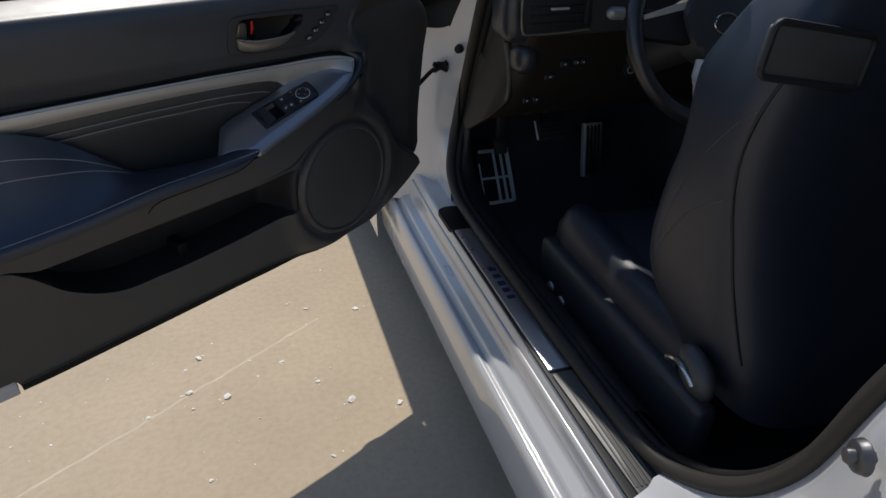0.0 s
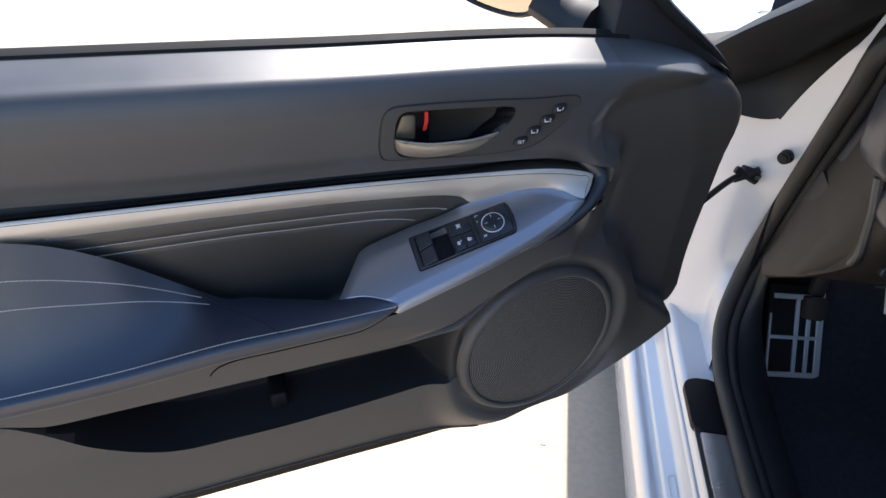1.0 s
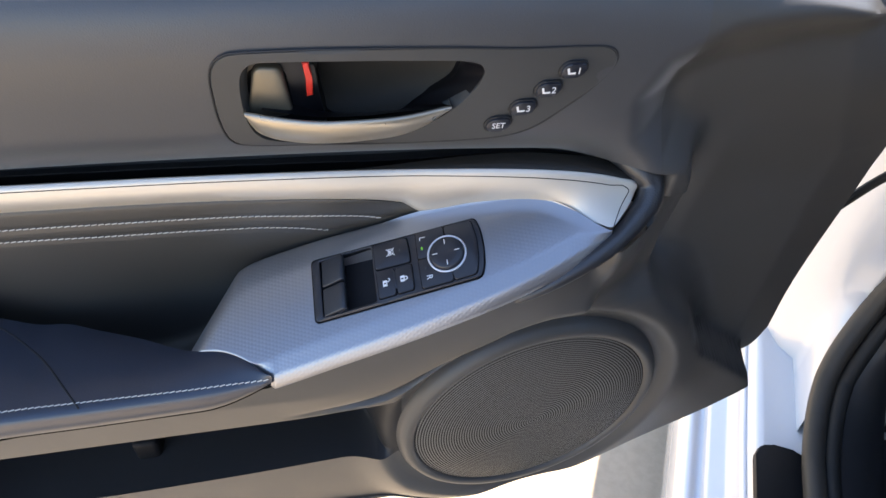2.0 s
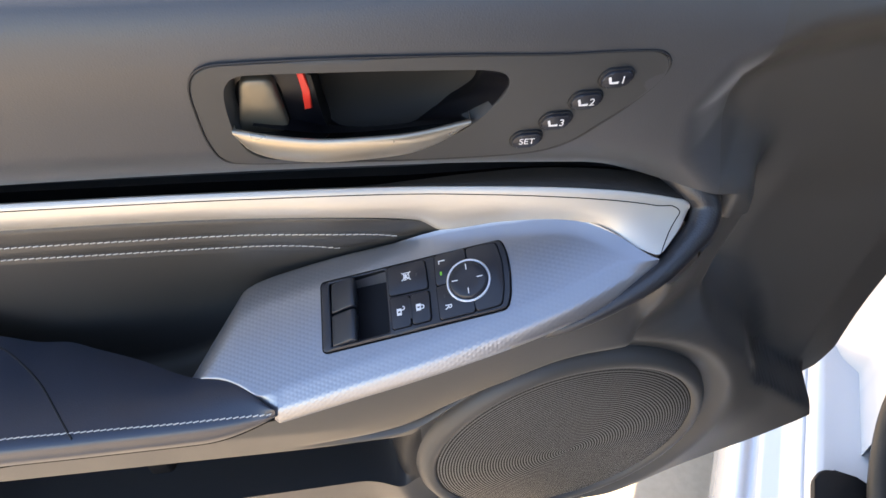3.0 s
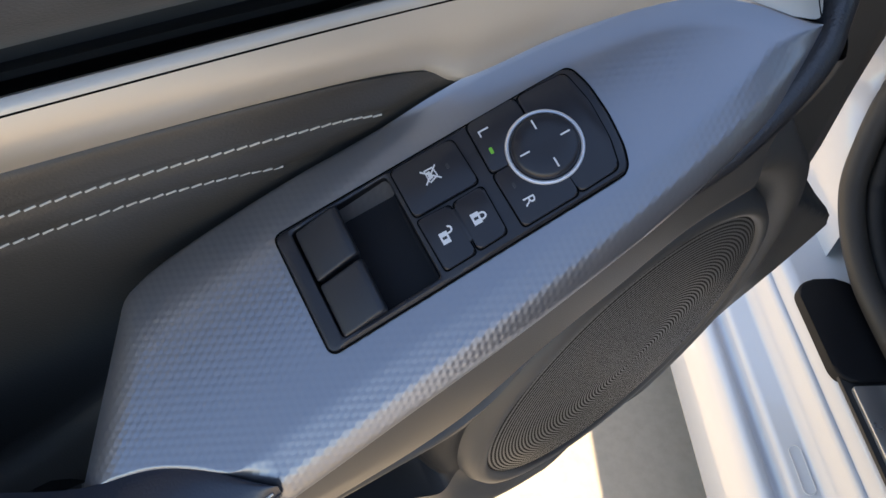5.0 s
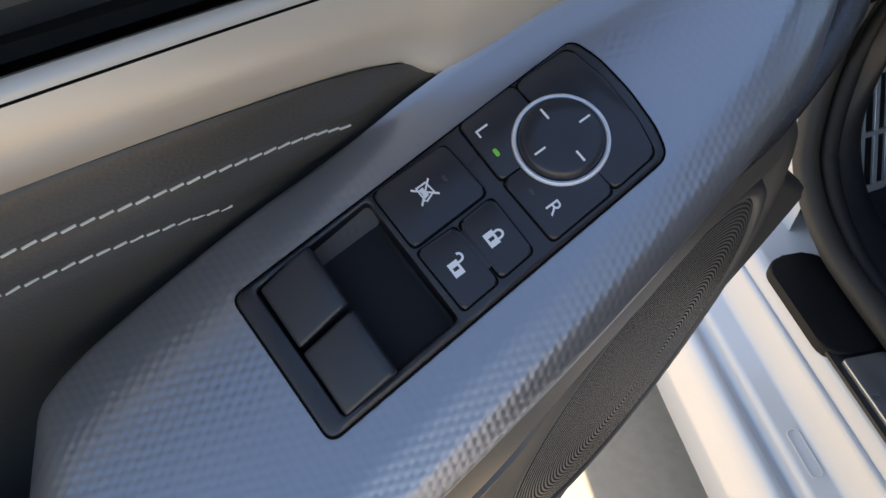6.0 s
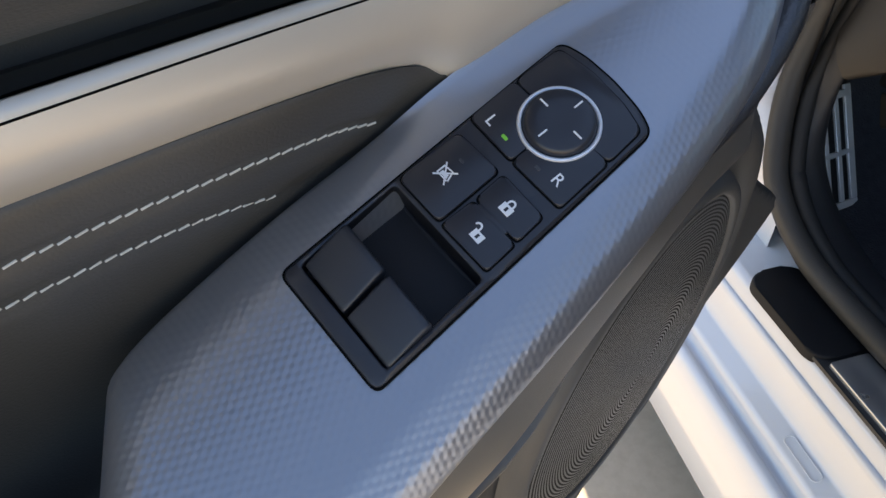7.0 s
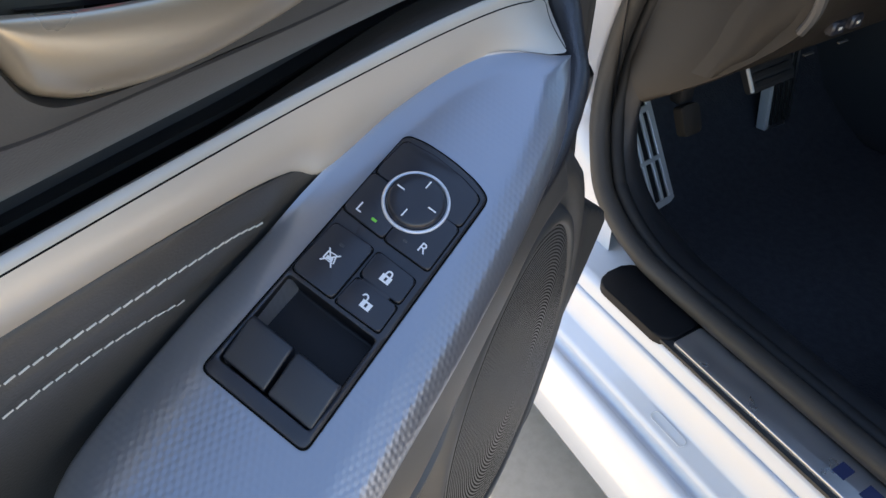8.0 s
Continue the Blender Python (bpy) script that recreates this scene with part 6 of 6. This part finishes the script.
# ---- the cabin ----
def carpet_floor():
    rows = []
    for x in np.linspace(0.150, 1.72, 16):
        edge = 0.05 * float(step(0.19, 0.155, x))
        rows.append([(x, y, z + edge * k + 0.012 * math.sin(6 * y + 4 * x) * k) for y, z, k in ((-1.66, 0.27, 0), (-1.0, 0.265, 1), (-0.6, 0.262, 1), (-0.2, 0.262, 1), (0.10, 0.262, 1), (0.24, 0.275, 1), (0.34, 0.34, 0.6), (0.44, 0.50, 0.3), (0.48, 0.70, 0), (0.46, 0.95, 0))])
    v, f = sheet(rows)
    solid("carpet", v, f, CARPET, car, "black carpet of the footwell", sharp=60)
    # side trim beside the footwell and along the sill
    rows = []
    for y, top in ((-1.0, 0.50), (-0.86, 0.46), (-0.76, 0.412), (-0.6, 0.398), (-0.3, 0.396), (0.0, 0.390), (0.06, 0.36)):
        rows.append([(0.158, y, top), (0.168, y - 0.004, top - 0.004), (0.176, y - 0.010, (top + 0.30) / 2), (0.188, y - 0.012, 0.25)])
    v, f = sheet(rows)
    solid("sill_trim", v, f, TRIM, car, "black plastic sill trim", sharp=60)
    rows = [[(x + 0.25 * max(0.0, z - 0.66), y, z) for x, y in ((0.158, 0.225), (0.172, 0.235), (0.186, 0.26), (0.195, 0.36), (0.20, 0.50))] for z in np.linspace(0.26, 0.90, 12)]
    v, f = sheet(rows)
    solid("kick_panel", v, f, TRIM, car, "black kick panel beside the footwell", sharp=60)
    part("firewall", box(0.14, 0.485, 0.15, 1.74, 0.52, 0.90, 0.01), MATT, car, "black firewall")
    part("tunnel", box(0.78, -1.6, 0.24, 1.02, 0.45, 0.62, 0.05, 3), DASH, car, "black centre tunnel")


carpet_floor()


def dashboard():
    dash = thing("dashboard", "black vinyl dashboard with air vent and instrument hood", "dashboard")
    # upper body, lofted from its door end to the far side
    prof = [(0.36, 0.935), (0.22, 0.955), (0.08, 0.952), (-0.02, 0.940), (-0.052, 0.932), (-0.060, 0.926), (-0.056, 0.850), (-0.050, 0.838), (-0.020, 0.828), (0.00, 0.790), (0.015, 0.740), (0.045, 0.690), (0.080, 0.640), (0.115, 0.610), (0.17, 0.605), (0.30, 0.64)]
    rows = []
    for x in np.concatenate([[0.206, 0.2075, 0.211, 0.217, 0.225, 0.234, 0.244, 0.256], np.linspace(0.275, 1.70, 24)]):
        k = 1 - math.sqrt(max(0.0, 1 - (max(0.0, 0.256 - x) / 0.050) ** 2))
        rows.append([(x + 0.02 * (z - 0.85) - (0.02 * float(step(0.70, 0.58, z)) * float(step(0.27, 0.21, x))), y + k * 0.075 * float(step(0.15, 0.0, y)), z - 0.03 * k * float(step(0.88, 0.93, z))) for y, z in prof])
    v, f = sheet(rows)
    n = len(prof)
    upper_part = [q for q in f if sum(i % n for i in q) / 4 < 8] + [tuple(range(9)) + (n - 1,)]
    # lower faces are coloured darker than the top, in place of shade
    lower_part = [q for q in f if sum(i % n for i in q) / 4 > 8] + [tuple(range(8, n))]
    solid("dash_body", v, upper_part, DASH, dash, "black vinyl dash body", sharp=45)
    solid("lower_dash", v, lower_part, UNDER, dash, "lower dash, coloured brownish black to look shaded", sharp=45)
    # grey edge that runs down the door end
    v, f = tube(smooth_path([(0.203, 0.048, 0.805), (0.210, 0.046, 0.76), (0.217, 0.050, 0.70), (0.217, 0.060, 0.672)], 8), lambda t: 0.0065 - 0.002 * t, 8)
    solid("end_spine", v, f, HARD, dash, "grey edge of the dash end")
    # cover that closes the dash end behind that edge
    edge = smooth_path([(0.203, 0.048, 0.805), (0.210, 0.046, 0.76), (0.217, 0.050, 0.70), (0.217, 0.064, 0.665), (0.196, 0.108, 0.618), (0.179, 0.155, 0.582), (0.170, 0.192, 0.556)], 8)
    rows = []
    for k, p in enumerate(edge):
        q = Vector((0.210, 0.150, 0.845)).lerp(Vector((0.176, 0.225, 0.590)), k / (len(edge) - 1))
        rows.append([p + Vector((0.030, 0.010, 0.004)), p + Vector((0.006, 0.0, -0.002)), p + Vector((0.001, 0.0, 0.0))] + [p.lerp(q, t) + Vector((-0.006, 0, 0)) * math.sin(math.pi * t) for t in (0.06, 0.3, 0.65, 1.0)])
    v, f = sheet(rows)
    solid("end_cover", v, f, UNDER, dash, "brownish black cover on the dash end", sharp=50)
    # rounded end of the upper dash and the knee bolster's corner below it
    satin = surface("satin_vinyl", (0.030, 0.033, 0.040), 0.34, spec=0.7, vary=0.1, grain=0.15, grain_size=0.0016, kind="cells")
    for name, c, r, power, label in (("end_cap", (0.236, 0.044, 0.870), (0.060, 0.054, 0.062), 0.50, "rounded black end of the upper dash"), ("knee_bolster", (0.236, 0.032, 0.776), (0.028, 0.046, 0.034), 0.80, "rounded corner of the knee bolster")):
        rows = []
        for t in np.linspace(-math.pi / 2, math.pi / 2, 15):
            ring = []
            for a in np.linspace(0, 2 * math.pi, 29):
                x, y, z = math.cos(t) * math.cos(a), math.cos(t) * math.sin(a), math.sin(t)
                ring.append(tuple(c[i] + r[i] * math.copysign(abs(q) ** power, q) for i, q in enumerate((x, y, z))))
            rows.append(ring)
        v, f = sheet(rows)
        solid(name, v, f, satin, dash, label, sharp=80)
    # vent
    m = Matrix(((1, 0, 0, 0), (0, 0, -1, -0.056), (0, 1, 0, 0), (0, 0, 0, 1)))
    vent = part("vent_housing", slab([(0.182, 0.926), (0.338, 0.927), (0.342, 0.849), (0.190, 0.842)], m, -0.004, 0.004, 0.002), MATT, dash, "black air vent housing")
    v, f = tube(smooth_path([(0.196, -0.060, 0.925), (0.186, -0.0615, 0.912), (0.186, -0.0615, 0.870), (0.192, -0.0615, 0.848), (0.205, -0.061, 0.843), (0.27, -0.061, 0.843), (0.338, -0.061, 0.847)], 6), 0.0026, 8)
    solid("vent_rim", v, f, KNOB, vent, "satin metal vent rim")
    for z in (0.862, 0.878, 0.894, 0.910):
        part("vent_slat", box(0.202, -0.064, z - 0.0022, 0.318, -0.058, z + 0.0022, 0.001, 1), GLOSSY, vent)
    part("vent_tab", box(0.245, -0.070, 0.889, 0.285, -0.063, 0.894, 0.0015, 2), SATIN, vent, "silver vent tab")
    part("vent_wheel", box(0.322, -0.067, 0.860, 0.333, -0.058, 0.912, 0.002, 2), MATT, vent, "vent thumb wheel")
    # demister slot on the top
    slot = part("demister_frame", box(0.215, 0.060, 0.950, 0.335, 0.105, 0.957, 0.003, 2), HARD, dash, "grey demister outlet")
    for y in (0.072, 0.085):
        part("demister_slot", box(0.225, y, 0.9555, 0.325, y + 0.007, 0.9585, 0.0005, 1), MATT, slot, "black slot", smooth=False)
    # instrument hood
    rows = []
    for t in np.linspace(0, 1, 16):
        a = math.pi * t
        rows.append([(0.525 - r * 0.225 * math.cos(a), y, 0.915 + h + 0.140 * r * math.sin(a)) for r, y, h in ((0.90, 0.28, -0.03), (0.99, 0.12, -0.004), (1.01, -0.03, 0.002), (1.005, -0.066, 0.001), (0.988, -0.080, -0.002), (0.95, -0.078, -0.006), (0.92, 0.03, -0.008))])
    v, f = sheet(rows)
    solid("instrument_hood", v, f, HOOD_HIDE, dash, "leather instrument hood with stitching, coloured pale as if sunlit", sharp=60)
    hood = [(Vector((0.525 - 0.225 * 1.012 * math.cos(a), -0.048, 0.9170 + 0.1416 * math.sin(a))), Vector((-math.cos(a), 0, math.sin(a)))) for a in np.linspace(0.15, math.pi - 0.15, 300)]
    stitch_row(hood, "hood_stitching", 0.006, 0.002, 0.0007, dash)
    part("instrument_panel", box(0.36, 0.0, 0.845, 0.69, 0.02, 0.985, 0.004), GLOSSY, dash, "dark instrument panel")
    # small switches below the vent
    for x, z, w in ((0.325, 0.760, 0.010), (0.355, 0.762, 0.008), (0.370, 0.762, 0.006), (0.298, 0.731, 0.012), (0.265, 0.667, 0.009), (0.289, 0.668, 0.008)):
        y = float(np.interp(z, [0.640, 0.690, 0.740, 0.790], [0.080, 0.045, 0.015, 0.0])) - 0.004
        part("dash_switch", box(x - w, y - 0.004, z - 0.007, x + w, y + 0.006, z + 0.007, 0.002, 1), GLOSSY, dash)
        part("switch_sign", box(x - w * 0.25, y - 0.0046, z - 0.0014, x + w * 0.25, y - 0.0036, z + 0.0014, 0, 1), THREAD, dash, "small white sign", smooth=False)
    bm = bmesh.new()
    bmesh.ops.create_cone(bm, cap_ends=True, segments=28, radius1=0.017, radius2=0.016, depth=0.010)
    bmesh.ops.bevel(bm, geom=[e for e in bm.edges if all(q.co.z > 0 for q in e.verts)], offset=0.002, segments=2, affect="EDGES")
    bm.transform(Matrix.Translation((0.497, 0.012, 0.735)) @ pose(0, 0, 0, 90, 0, 0))
    button = part("start_button", bm, GLOSSY, dash, "round start button")
    v, f = tube([(0.497 + 0.009 * math.cos(a), 0.0062, 0.735 + 0.009 * math.sin(a)) for a in np.linspace(0, 2 * math.pi, 25)[:-1]], 0.0009, 6, closed=True)
    solid("button_ring", v, f, THREAD, button, "pale ring printed on the button")
    for x in (0.283, 0.335):
        part("lip_clip", box(x - 0.007, 0.084, 0.6240, x + 0.007, 0.088, 0.6258, 0.0006, 1), HARD, dash, "small bright clip under the dash")
    return dash


dashboard()


def steering():
    wheel = thing("steering_wheel", "black leather steering wheel with silver spoke trim", "steering wheel")
    m = Matrix.Translation((0.525, -0.215, 0.875)) @ pose(0, 0, 0, 68, 0, 0)
    ring = [m @ Vector((0.183 * math.cos(a), 0.180 * math.sin(a), 0)) for a in np.linspace(0, 2 * math.pi, 73)[:-1]]
    v, f = tube(ring, 0.0155, 12, closed=True)
    solid("wheel_rim", v, f, LEATHER, wheel, "black leather rim")
    hub = rounded_loop([(-0.085, 0.030), (-0.05, 0.058), (0.05, 0.058), (0.085, 0.030), (0.060, -0.045), (0, -0.075), (-0.060, -0.045)], 6)
    hub_ob = part("wheel_hub", slab(hub, m, -0.03, 0.022, 0.010, 3), DASH, wheel, "black airbag cover")
    v, f = tube([m @ Vector((0.026 * math.cos(a), 0.019 * math.sin(a), 0.0235)) for a in np.linspace(0, 2 * math.pi, 41)[:-1]], 0.0022, 8, closed=True)
    solid("badge_ring", v, f, CHROME, hub_ob, "plain chrome oval badge")
    for s in (1, -1):
        part("spoke", slab([(s * 0.07, -0.030), (s * 0.172, -0.012), (s * 0.172, 0.020), (s * 0.07, 0.034)], m, -0.016, 0.010, 0.004, 2), MATT, wheel, "black wheel spoke")
        part("spoke_trim", slab([(s * 0.080, 0.032), (s * 0.168, 0.018), (s * 0.168, 0.027), (s * 0.085, 0.046)], m, 0.002, 0.014, 0.003, 2), SATIN, wheel, "silver spoke trim")
    v, f = tube(smooth_path([m @ Vector(q) for q in ((-0.05, -0.06, 0.010), (-0.060, -0.11, 0.006), (-0.045, -0.168, 0.0))], 6), 0.010, 8, flat=0.6)
    solid("lower_spoke", v, f, SATIN, wheel, "silver lower spoke")
    v, f = tube([m @ Vector((0, 0, -0.02)), m @ Vector((0, -0.02, -0.25))], 0.045, 16)
    solid("steering_column", v, f, DASH, wheel, "black steering column cover")
    # indicator stalk
    v, f = tube(smooth_path([(0.49, -0.135, 0.880), (0.42, -0.130, 0.885), (0.372, -0.122, 0.888)], 6), lambda t: 0.0075 + 0.004 * t, 12)
    solid("stalk", v, f, MATT, wheel, "black indicator stalk")
    v, f = tube([(0.372, -0.122, 0.888), (0.350, -0.119, 0.889), (0.344, -0.118, 0.8895), (0.340, -0.1175, 0.890)], lambda t: 0.0125 * (1 - 0.55 * max(0, t - 0.5) / 0.5), 16)
    solid("stalk_end", v, f, surface("silver_plastic", (0.30, 0.30, 0.30), 0.35, metal=0.4), wheel, "silver stalk end")


steering()


def plane_of(corner, across, up):
    """A pose whose x runs across and whose y runs up a plate that leans."""
    x = Vector(across).normalized()
    z = x.cross(Vector(up)).normalized()
    return Matrix.Translation(corner) @ Matrix((x, z.cross(x), z)).transposed().to_4x4()


def pedals():
    foot = thing("foot_rest", "steel foot rest plate with black rubber pads", "foot rest")
    m = plane_of((0.253, 0.245, 0.302), (0.105, 0.025, -0.012), (-0.027, 0.522, 0.852))
    part("rubber_base", slab(rounded(-0.002, -0.004, 0.112, 0.176, 0.006), m, -0.010, 0.0, 0.002), RUBBER, foot, "black rubber base")
    for x0, y0, x1, y1 in ((0.0, 0.0, 0.110, 0.010), (0.0, 0.0, 0.004, 0.120), (0.006, 0.148, 0.106, 0.158), (0.052, 0.010, 0.060, 0.150), (0.076, 0.010, 0.084, 0.150), (0.097, 0.010, 0.110, 0.164), (0.002, 0.072, 0.100, 0.079)):
        part("steel_bar", slab(rounded(x0, y0, x1, y1, 0.0012, 2), m, 0.0, 0.0035, 0.0008, 1), ALLOY, foot, "brushed steel bar")
    for x0, x1 in ((0.008, 0.048), (0.0625, 0.0735), (0.0865, 0.0945)):
        for y0, y1 in ((0.014, 0.069), (0.082, 0.144)):
            part("rubber_pad", slab(rounded(x0, y0, x1, y1, 0.003, 3), m, 0.0, 0.0018, 0.0006, 1), RUBBER, foot)
    latch = thing("bonnet_latch", "dark grey bonnet release handle under the dashboard", "latch handle")
    part("handle", slab(soft_corners([(-0.017, -0.020), (0.016, -0.023), (0.019, 0.016), (-0.016, 0.019)], 0.006, 4), plane_of((0.270, 0.204, 0.4975), (1, 0.15, 0), (-0.05, 0.45, 1)), -0.008, 0.005, 0.003, 2), UNDER, latch, "dark brown-grey handle")
    part("bracket", box(0.262, 0.215, 0.51, 0.285, 0.235, 0.60, 0.004), MATT, latch, "black bracket")
    brake = thing("brake_pedal", "dark brake pedal with rubber ribs and bright edge", "pedal")
    m = plane_of((0.372, 0.200, 0.500), (1, 0.03, 0), (-0.10, 0.55, 0.85))
    pad = part("pedal_plate", slab(rounded(0.0, 0.0, 0.088, 0.056, 0.008), m, -0.006, 0.003, 0.002), MATT, brake, "dark pedal plate")
    for k in range(4):
        part("rubber_rib", slab(rounded(0.010, 0.006 + 0.0120 * k, 0.082, 0.0140 + 0.0120 * k, 0.003), m, 0.002, 0.0055, 0.001), RUBBER, pad)
    part("edge_strip", slab(rounded(0.0008, 0.002, 0.0060, 0.054, 0.002), m, 0.002, 0.0050, 0.001), ALLOY, pad, "bright steel edge")
    v, f = tube(smooth_path([m @ Vector((0.045, 0.03, -0.008)), m @ Vector((0.048, 0.10, -0.03)), Vector((0.42, 0.33, 0.72))], 6), 0.010, 8)
    solid("pedal_arm", v, f, MATT, brake, "black pedal arm")
    gas = thing("accelerator_pedal", "steel accelerator pedal with black rubber strips", "pedal")
    m = plane_of((0.590, 0.308, 0.320), (1, -0.05, 0.03), (-0.03, 0.15, 1))
    pad = part("pedal_plate", slab(rounded(0.0, 0.0, 0.058, 0.165, 0.007), m, -0.008, 0.003, 0.002), STEEL, gas, "steel pedal plate")
    for k in range(4):
        part("rubber_strip", slab(rounded(0.008 + 0.0115 * k, 0.008, 0.0150 + 0.0115 * k, 0.156, 0.002), m, 0.002, 0.005, 0.001), RUBBER, pad)
    part("edge_strip", slab(rounded(-0.003, 0.002, 0.0055, 0.163, 0.002), m, -0.012, 0.0055, 0.001), ALLOY, pad, "bright steel edge")
    v, f = tube([m @ Vector((0.03, 0.09, -0.008)), Vector((0.60, 0.46, 0.45))], 0.012, 8)
    solid("pedal_arm", v, f, MATT, gas, "black pedal arm")


pedals()


def seat():
    ob = thing("driver_seat", "black leather sports seat with grey seams", "car seat")
    half = through_points([(0.45, 0.215), (0.55, 0.245), (0.68, 0.258), (0.82, 0.262), (0.90, 0.260), (0.98, 0.240), (1.05, 0.200), (1.12, 0.135), (1.18, 0.10)])
    front = through_points([(0.45, -0.575), (0.49, -0.562), (0.55, -0.492), (0.60, -0.470), (0.64, -0.472), (0.74, -0.498), (0.80, -0.518), (0.85, -0.521), (0.91, -0.518), (0.96, -0.542), (1.01, -0.568), (1.08, -0.600), (1.18, -0.640)])
    rear = through_points([(0.45, -0.800), (0.54, -0.785), (0.64, -0.745), (0.71, -0.726), (0.76, -0.716), (0.82, -0.710), (0.89, -0.714), (0.95, -0.716), (1.02, -0.708), (1.10, -0.695), (1.18, -0.680)])
    cx = 0.475

    def ring_at(z, n=48):
        a, yf, yr = float(half(z)), float(front(z)), float(rear(z))
        c, b = (yf + yr) / 2, (yf - yr) / 2
        pts = []
        for i in range(n):
            t = 2 * math.pi * i / n
            co, si = math.cos(t), math.sin(t)
            x = a * math.copysign(abs(co) ** 0.45, co)
            y = c + b * math.copysign(abs(si) ** 0.50, si)
            if si > 0:
                y -= 0.055 * (1 - min(1, abs(x) / (a * 0.72)) ** 2) * (1 if z < 0.95 else 0.2)
            pts.append((cx + x, y, z))
        return pts
    zs = np.linspace(0.45, 1.18, 44)
    rows = [ring_at(z) + [ring_at(z)[0]] for z in zs]
    v, f = sheet(rows)
    f.append(tuple(range(48)))
    f.append(tuple(43 * 49 + i for i in range(48)))
    solid("backrest", v, f, SEAT_HIDE, ob, "black leather backrest with bolsters", sharp=60)

    def side(y, z, off=0.0015):
        """A spot on the outer flank of the backrest."""
        a, yf, yr = float(half(z)), float(front(z)), float(rear(z))
        c, b = (yf + yr) / 2, (yf - yr) / 2
        s = min(0.985, abs((y - c) / b))
        si = s ** (1 / 0.50)
        co = math.sqrt(max(0, 1 - si * si))
        return Vector((cx - a * co ** 0.45 - off, y, z))
    def seam(pts, name, thread):
        dense = smooth_path([(0, y, z) for y, z in pts], 14)
        path = [side(p.y, p.z, 0.0008) for p in dense]
        if thread:
            return stitch_row([(p, Vector((-1, 0, 0))) for p in path], name, 0.005, 0.002, 0.0005, ob, SEAT_THREAD)
        v, f = tube(path, 0.0022, 6)
        return solid(name, v, f, MATT, ob, "dark piping seam")
    seam([(-0.690, 0.94), (-0.679, 0.887), (-0.671, 0.821), (-0.677, 0.76), (-0.688, 0.71), (-0.706, 0.64), (-0.743, 0.545)], "flank_seam", False)
    seam([(-0.619, 0.818), (-0.642, 0.849), (-0.66, 0.872), (-0.676, 0.889)], "flank_stitching", True)
    seam([(-0.550, 0.634), (-0.577, 0.68), (-0.606, 0.721), (-0.633, 0.745), (-0.663, 0.766)], "flank_stitching", True)
    seam([(-0.546, 0.637), (-0.557, 0.692), (-0.574, 0.735), (-0.588, 0.769)], "bolster_stitching", True)
    # framed panel high on the back
    m = Matrix.Translation((0.250, -0.710, 0.962)) @ pose(0, 0, 0, 90 - 4, 0, 0) @ pose(0, 0, 0, 0, 0, -10)
    fr = rounded(-0.073, -0.029, 0.073, 0.029, 0.010, 5)
    v, f = tube([m @ Vector((x, y, 0.002)) for x, y in fr], 0.0042, 8, closed=True)
    ring = solid("panel_frame", v, f, MATT, ob, "matt black frame")
    part("back_panel", slab(rounded(-0.070, -0.026, 0.070, 0.026, 0.008), m, -0.01, 0.003, 0.001), HARD, ring, "grey panel")
    # cushion
    rows = []
    for y in np.linspace(-0.62, -0.135, 24):
        k = float(step(-0.21, -0.135, y))
        rise = 0.02 * float(step(-0.5, -0.12, y)) - 0.055 * k * k
        lo = 0.33 + 0.05 * k
        w = 0.245 - 0.02 * k
        prof = [(-w * 0.94, lo), (-w, lo + 0.05), (-w * 1.0, 0.455 + rise), (-w * 0.95, 0.488 + rise), (-w * 0.86, 0.503 + rise), (-w * 0.76, 0.497 + rise), (-w * 0.68, 0.478 + rise), (-w * 0.63, 0.470 + rise), (-w * 0.60, 0.472 + rise), (-w * 0.3, 0.466 + rise), (0, 0.464 + rise)]
        prof += [(-x, z) for x, z in reversed(prof[:-1])]
        rows.append([(cx + 0.02 + x, y, z) for x, z in prof])
    v, f = sheet(rows)
    n = len(rows[0])
    f += [tuple(range(n)), tuple(23 * n + i for i in range(n))]
    solid("cushion", v, f, SEAT_HIDE, ob, "black leather seat cushion with bolsters", sharp=60)
    base = part("seat_base", box(0.225, -0.72, 0.285, 0.262, -0.16, 0.435, 0.012, 3), DASH, ob, "black plastic seat base cover")
    for y, z in ((-0.23, 0.345), (-0.28, 0.340)):
        bm = bmesh.new()
        bmesh.ops.create_uvsphere(bm, u_segments=14, v_segments=8, radius=0.011)
        bm.transform(Matrix.Translation((0.224, y, z)) @ Matrix.Diagonal((0.5, 1.3, 1, 1)))
        part("seat_knob", bm, SATIN, base, "silver adjuster knob")
    bm = bmesh.new()
    bmesh.ops.create_uvsphere(bm, u_segments=24, v_segments=14, radius=1)
    bm.transform(Matrix.Translation((0.215, -0.70, 0.505)) @ pose(0, 0, 0, 35, 0, 0) @ Matrix.Diagonal((0.020, 0.044, 0.030, 1)))
    part("recliner_cover", bm, DASH, ob, "black recliner cover")
    v, f = tube(smooth_path([(0.199, -0.652, 0.499), (0.194, -0.677, 0.514), (0.194, -0.700, 0.512), (0.198, -0.716, 0.496)], 6), 0.0045, 8)
    solid("recliner_lever", v, f, STEEL, ob, "silver recliner lever")
    v, f = tube([(0.30, -0.62, 0.26), (0.30, -0.18, 0.26)], 0.02, 8)
    solid("seat_rail", v, f, STEEL, ob, "steel seat rail")
    v, f = tube([(0.65, -0.62, 0.26), (0.65, -0.18, 0.26)], 0.02, 8)
    solid("seat_rail", v, f, STEEL, ob, "steel seat rail")


seat()
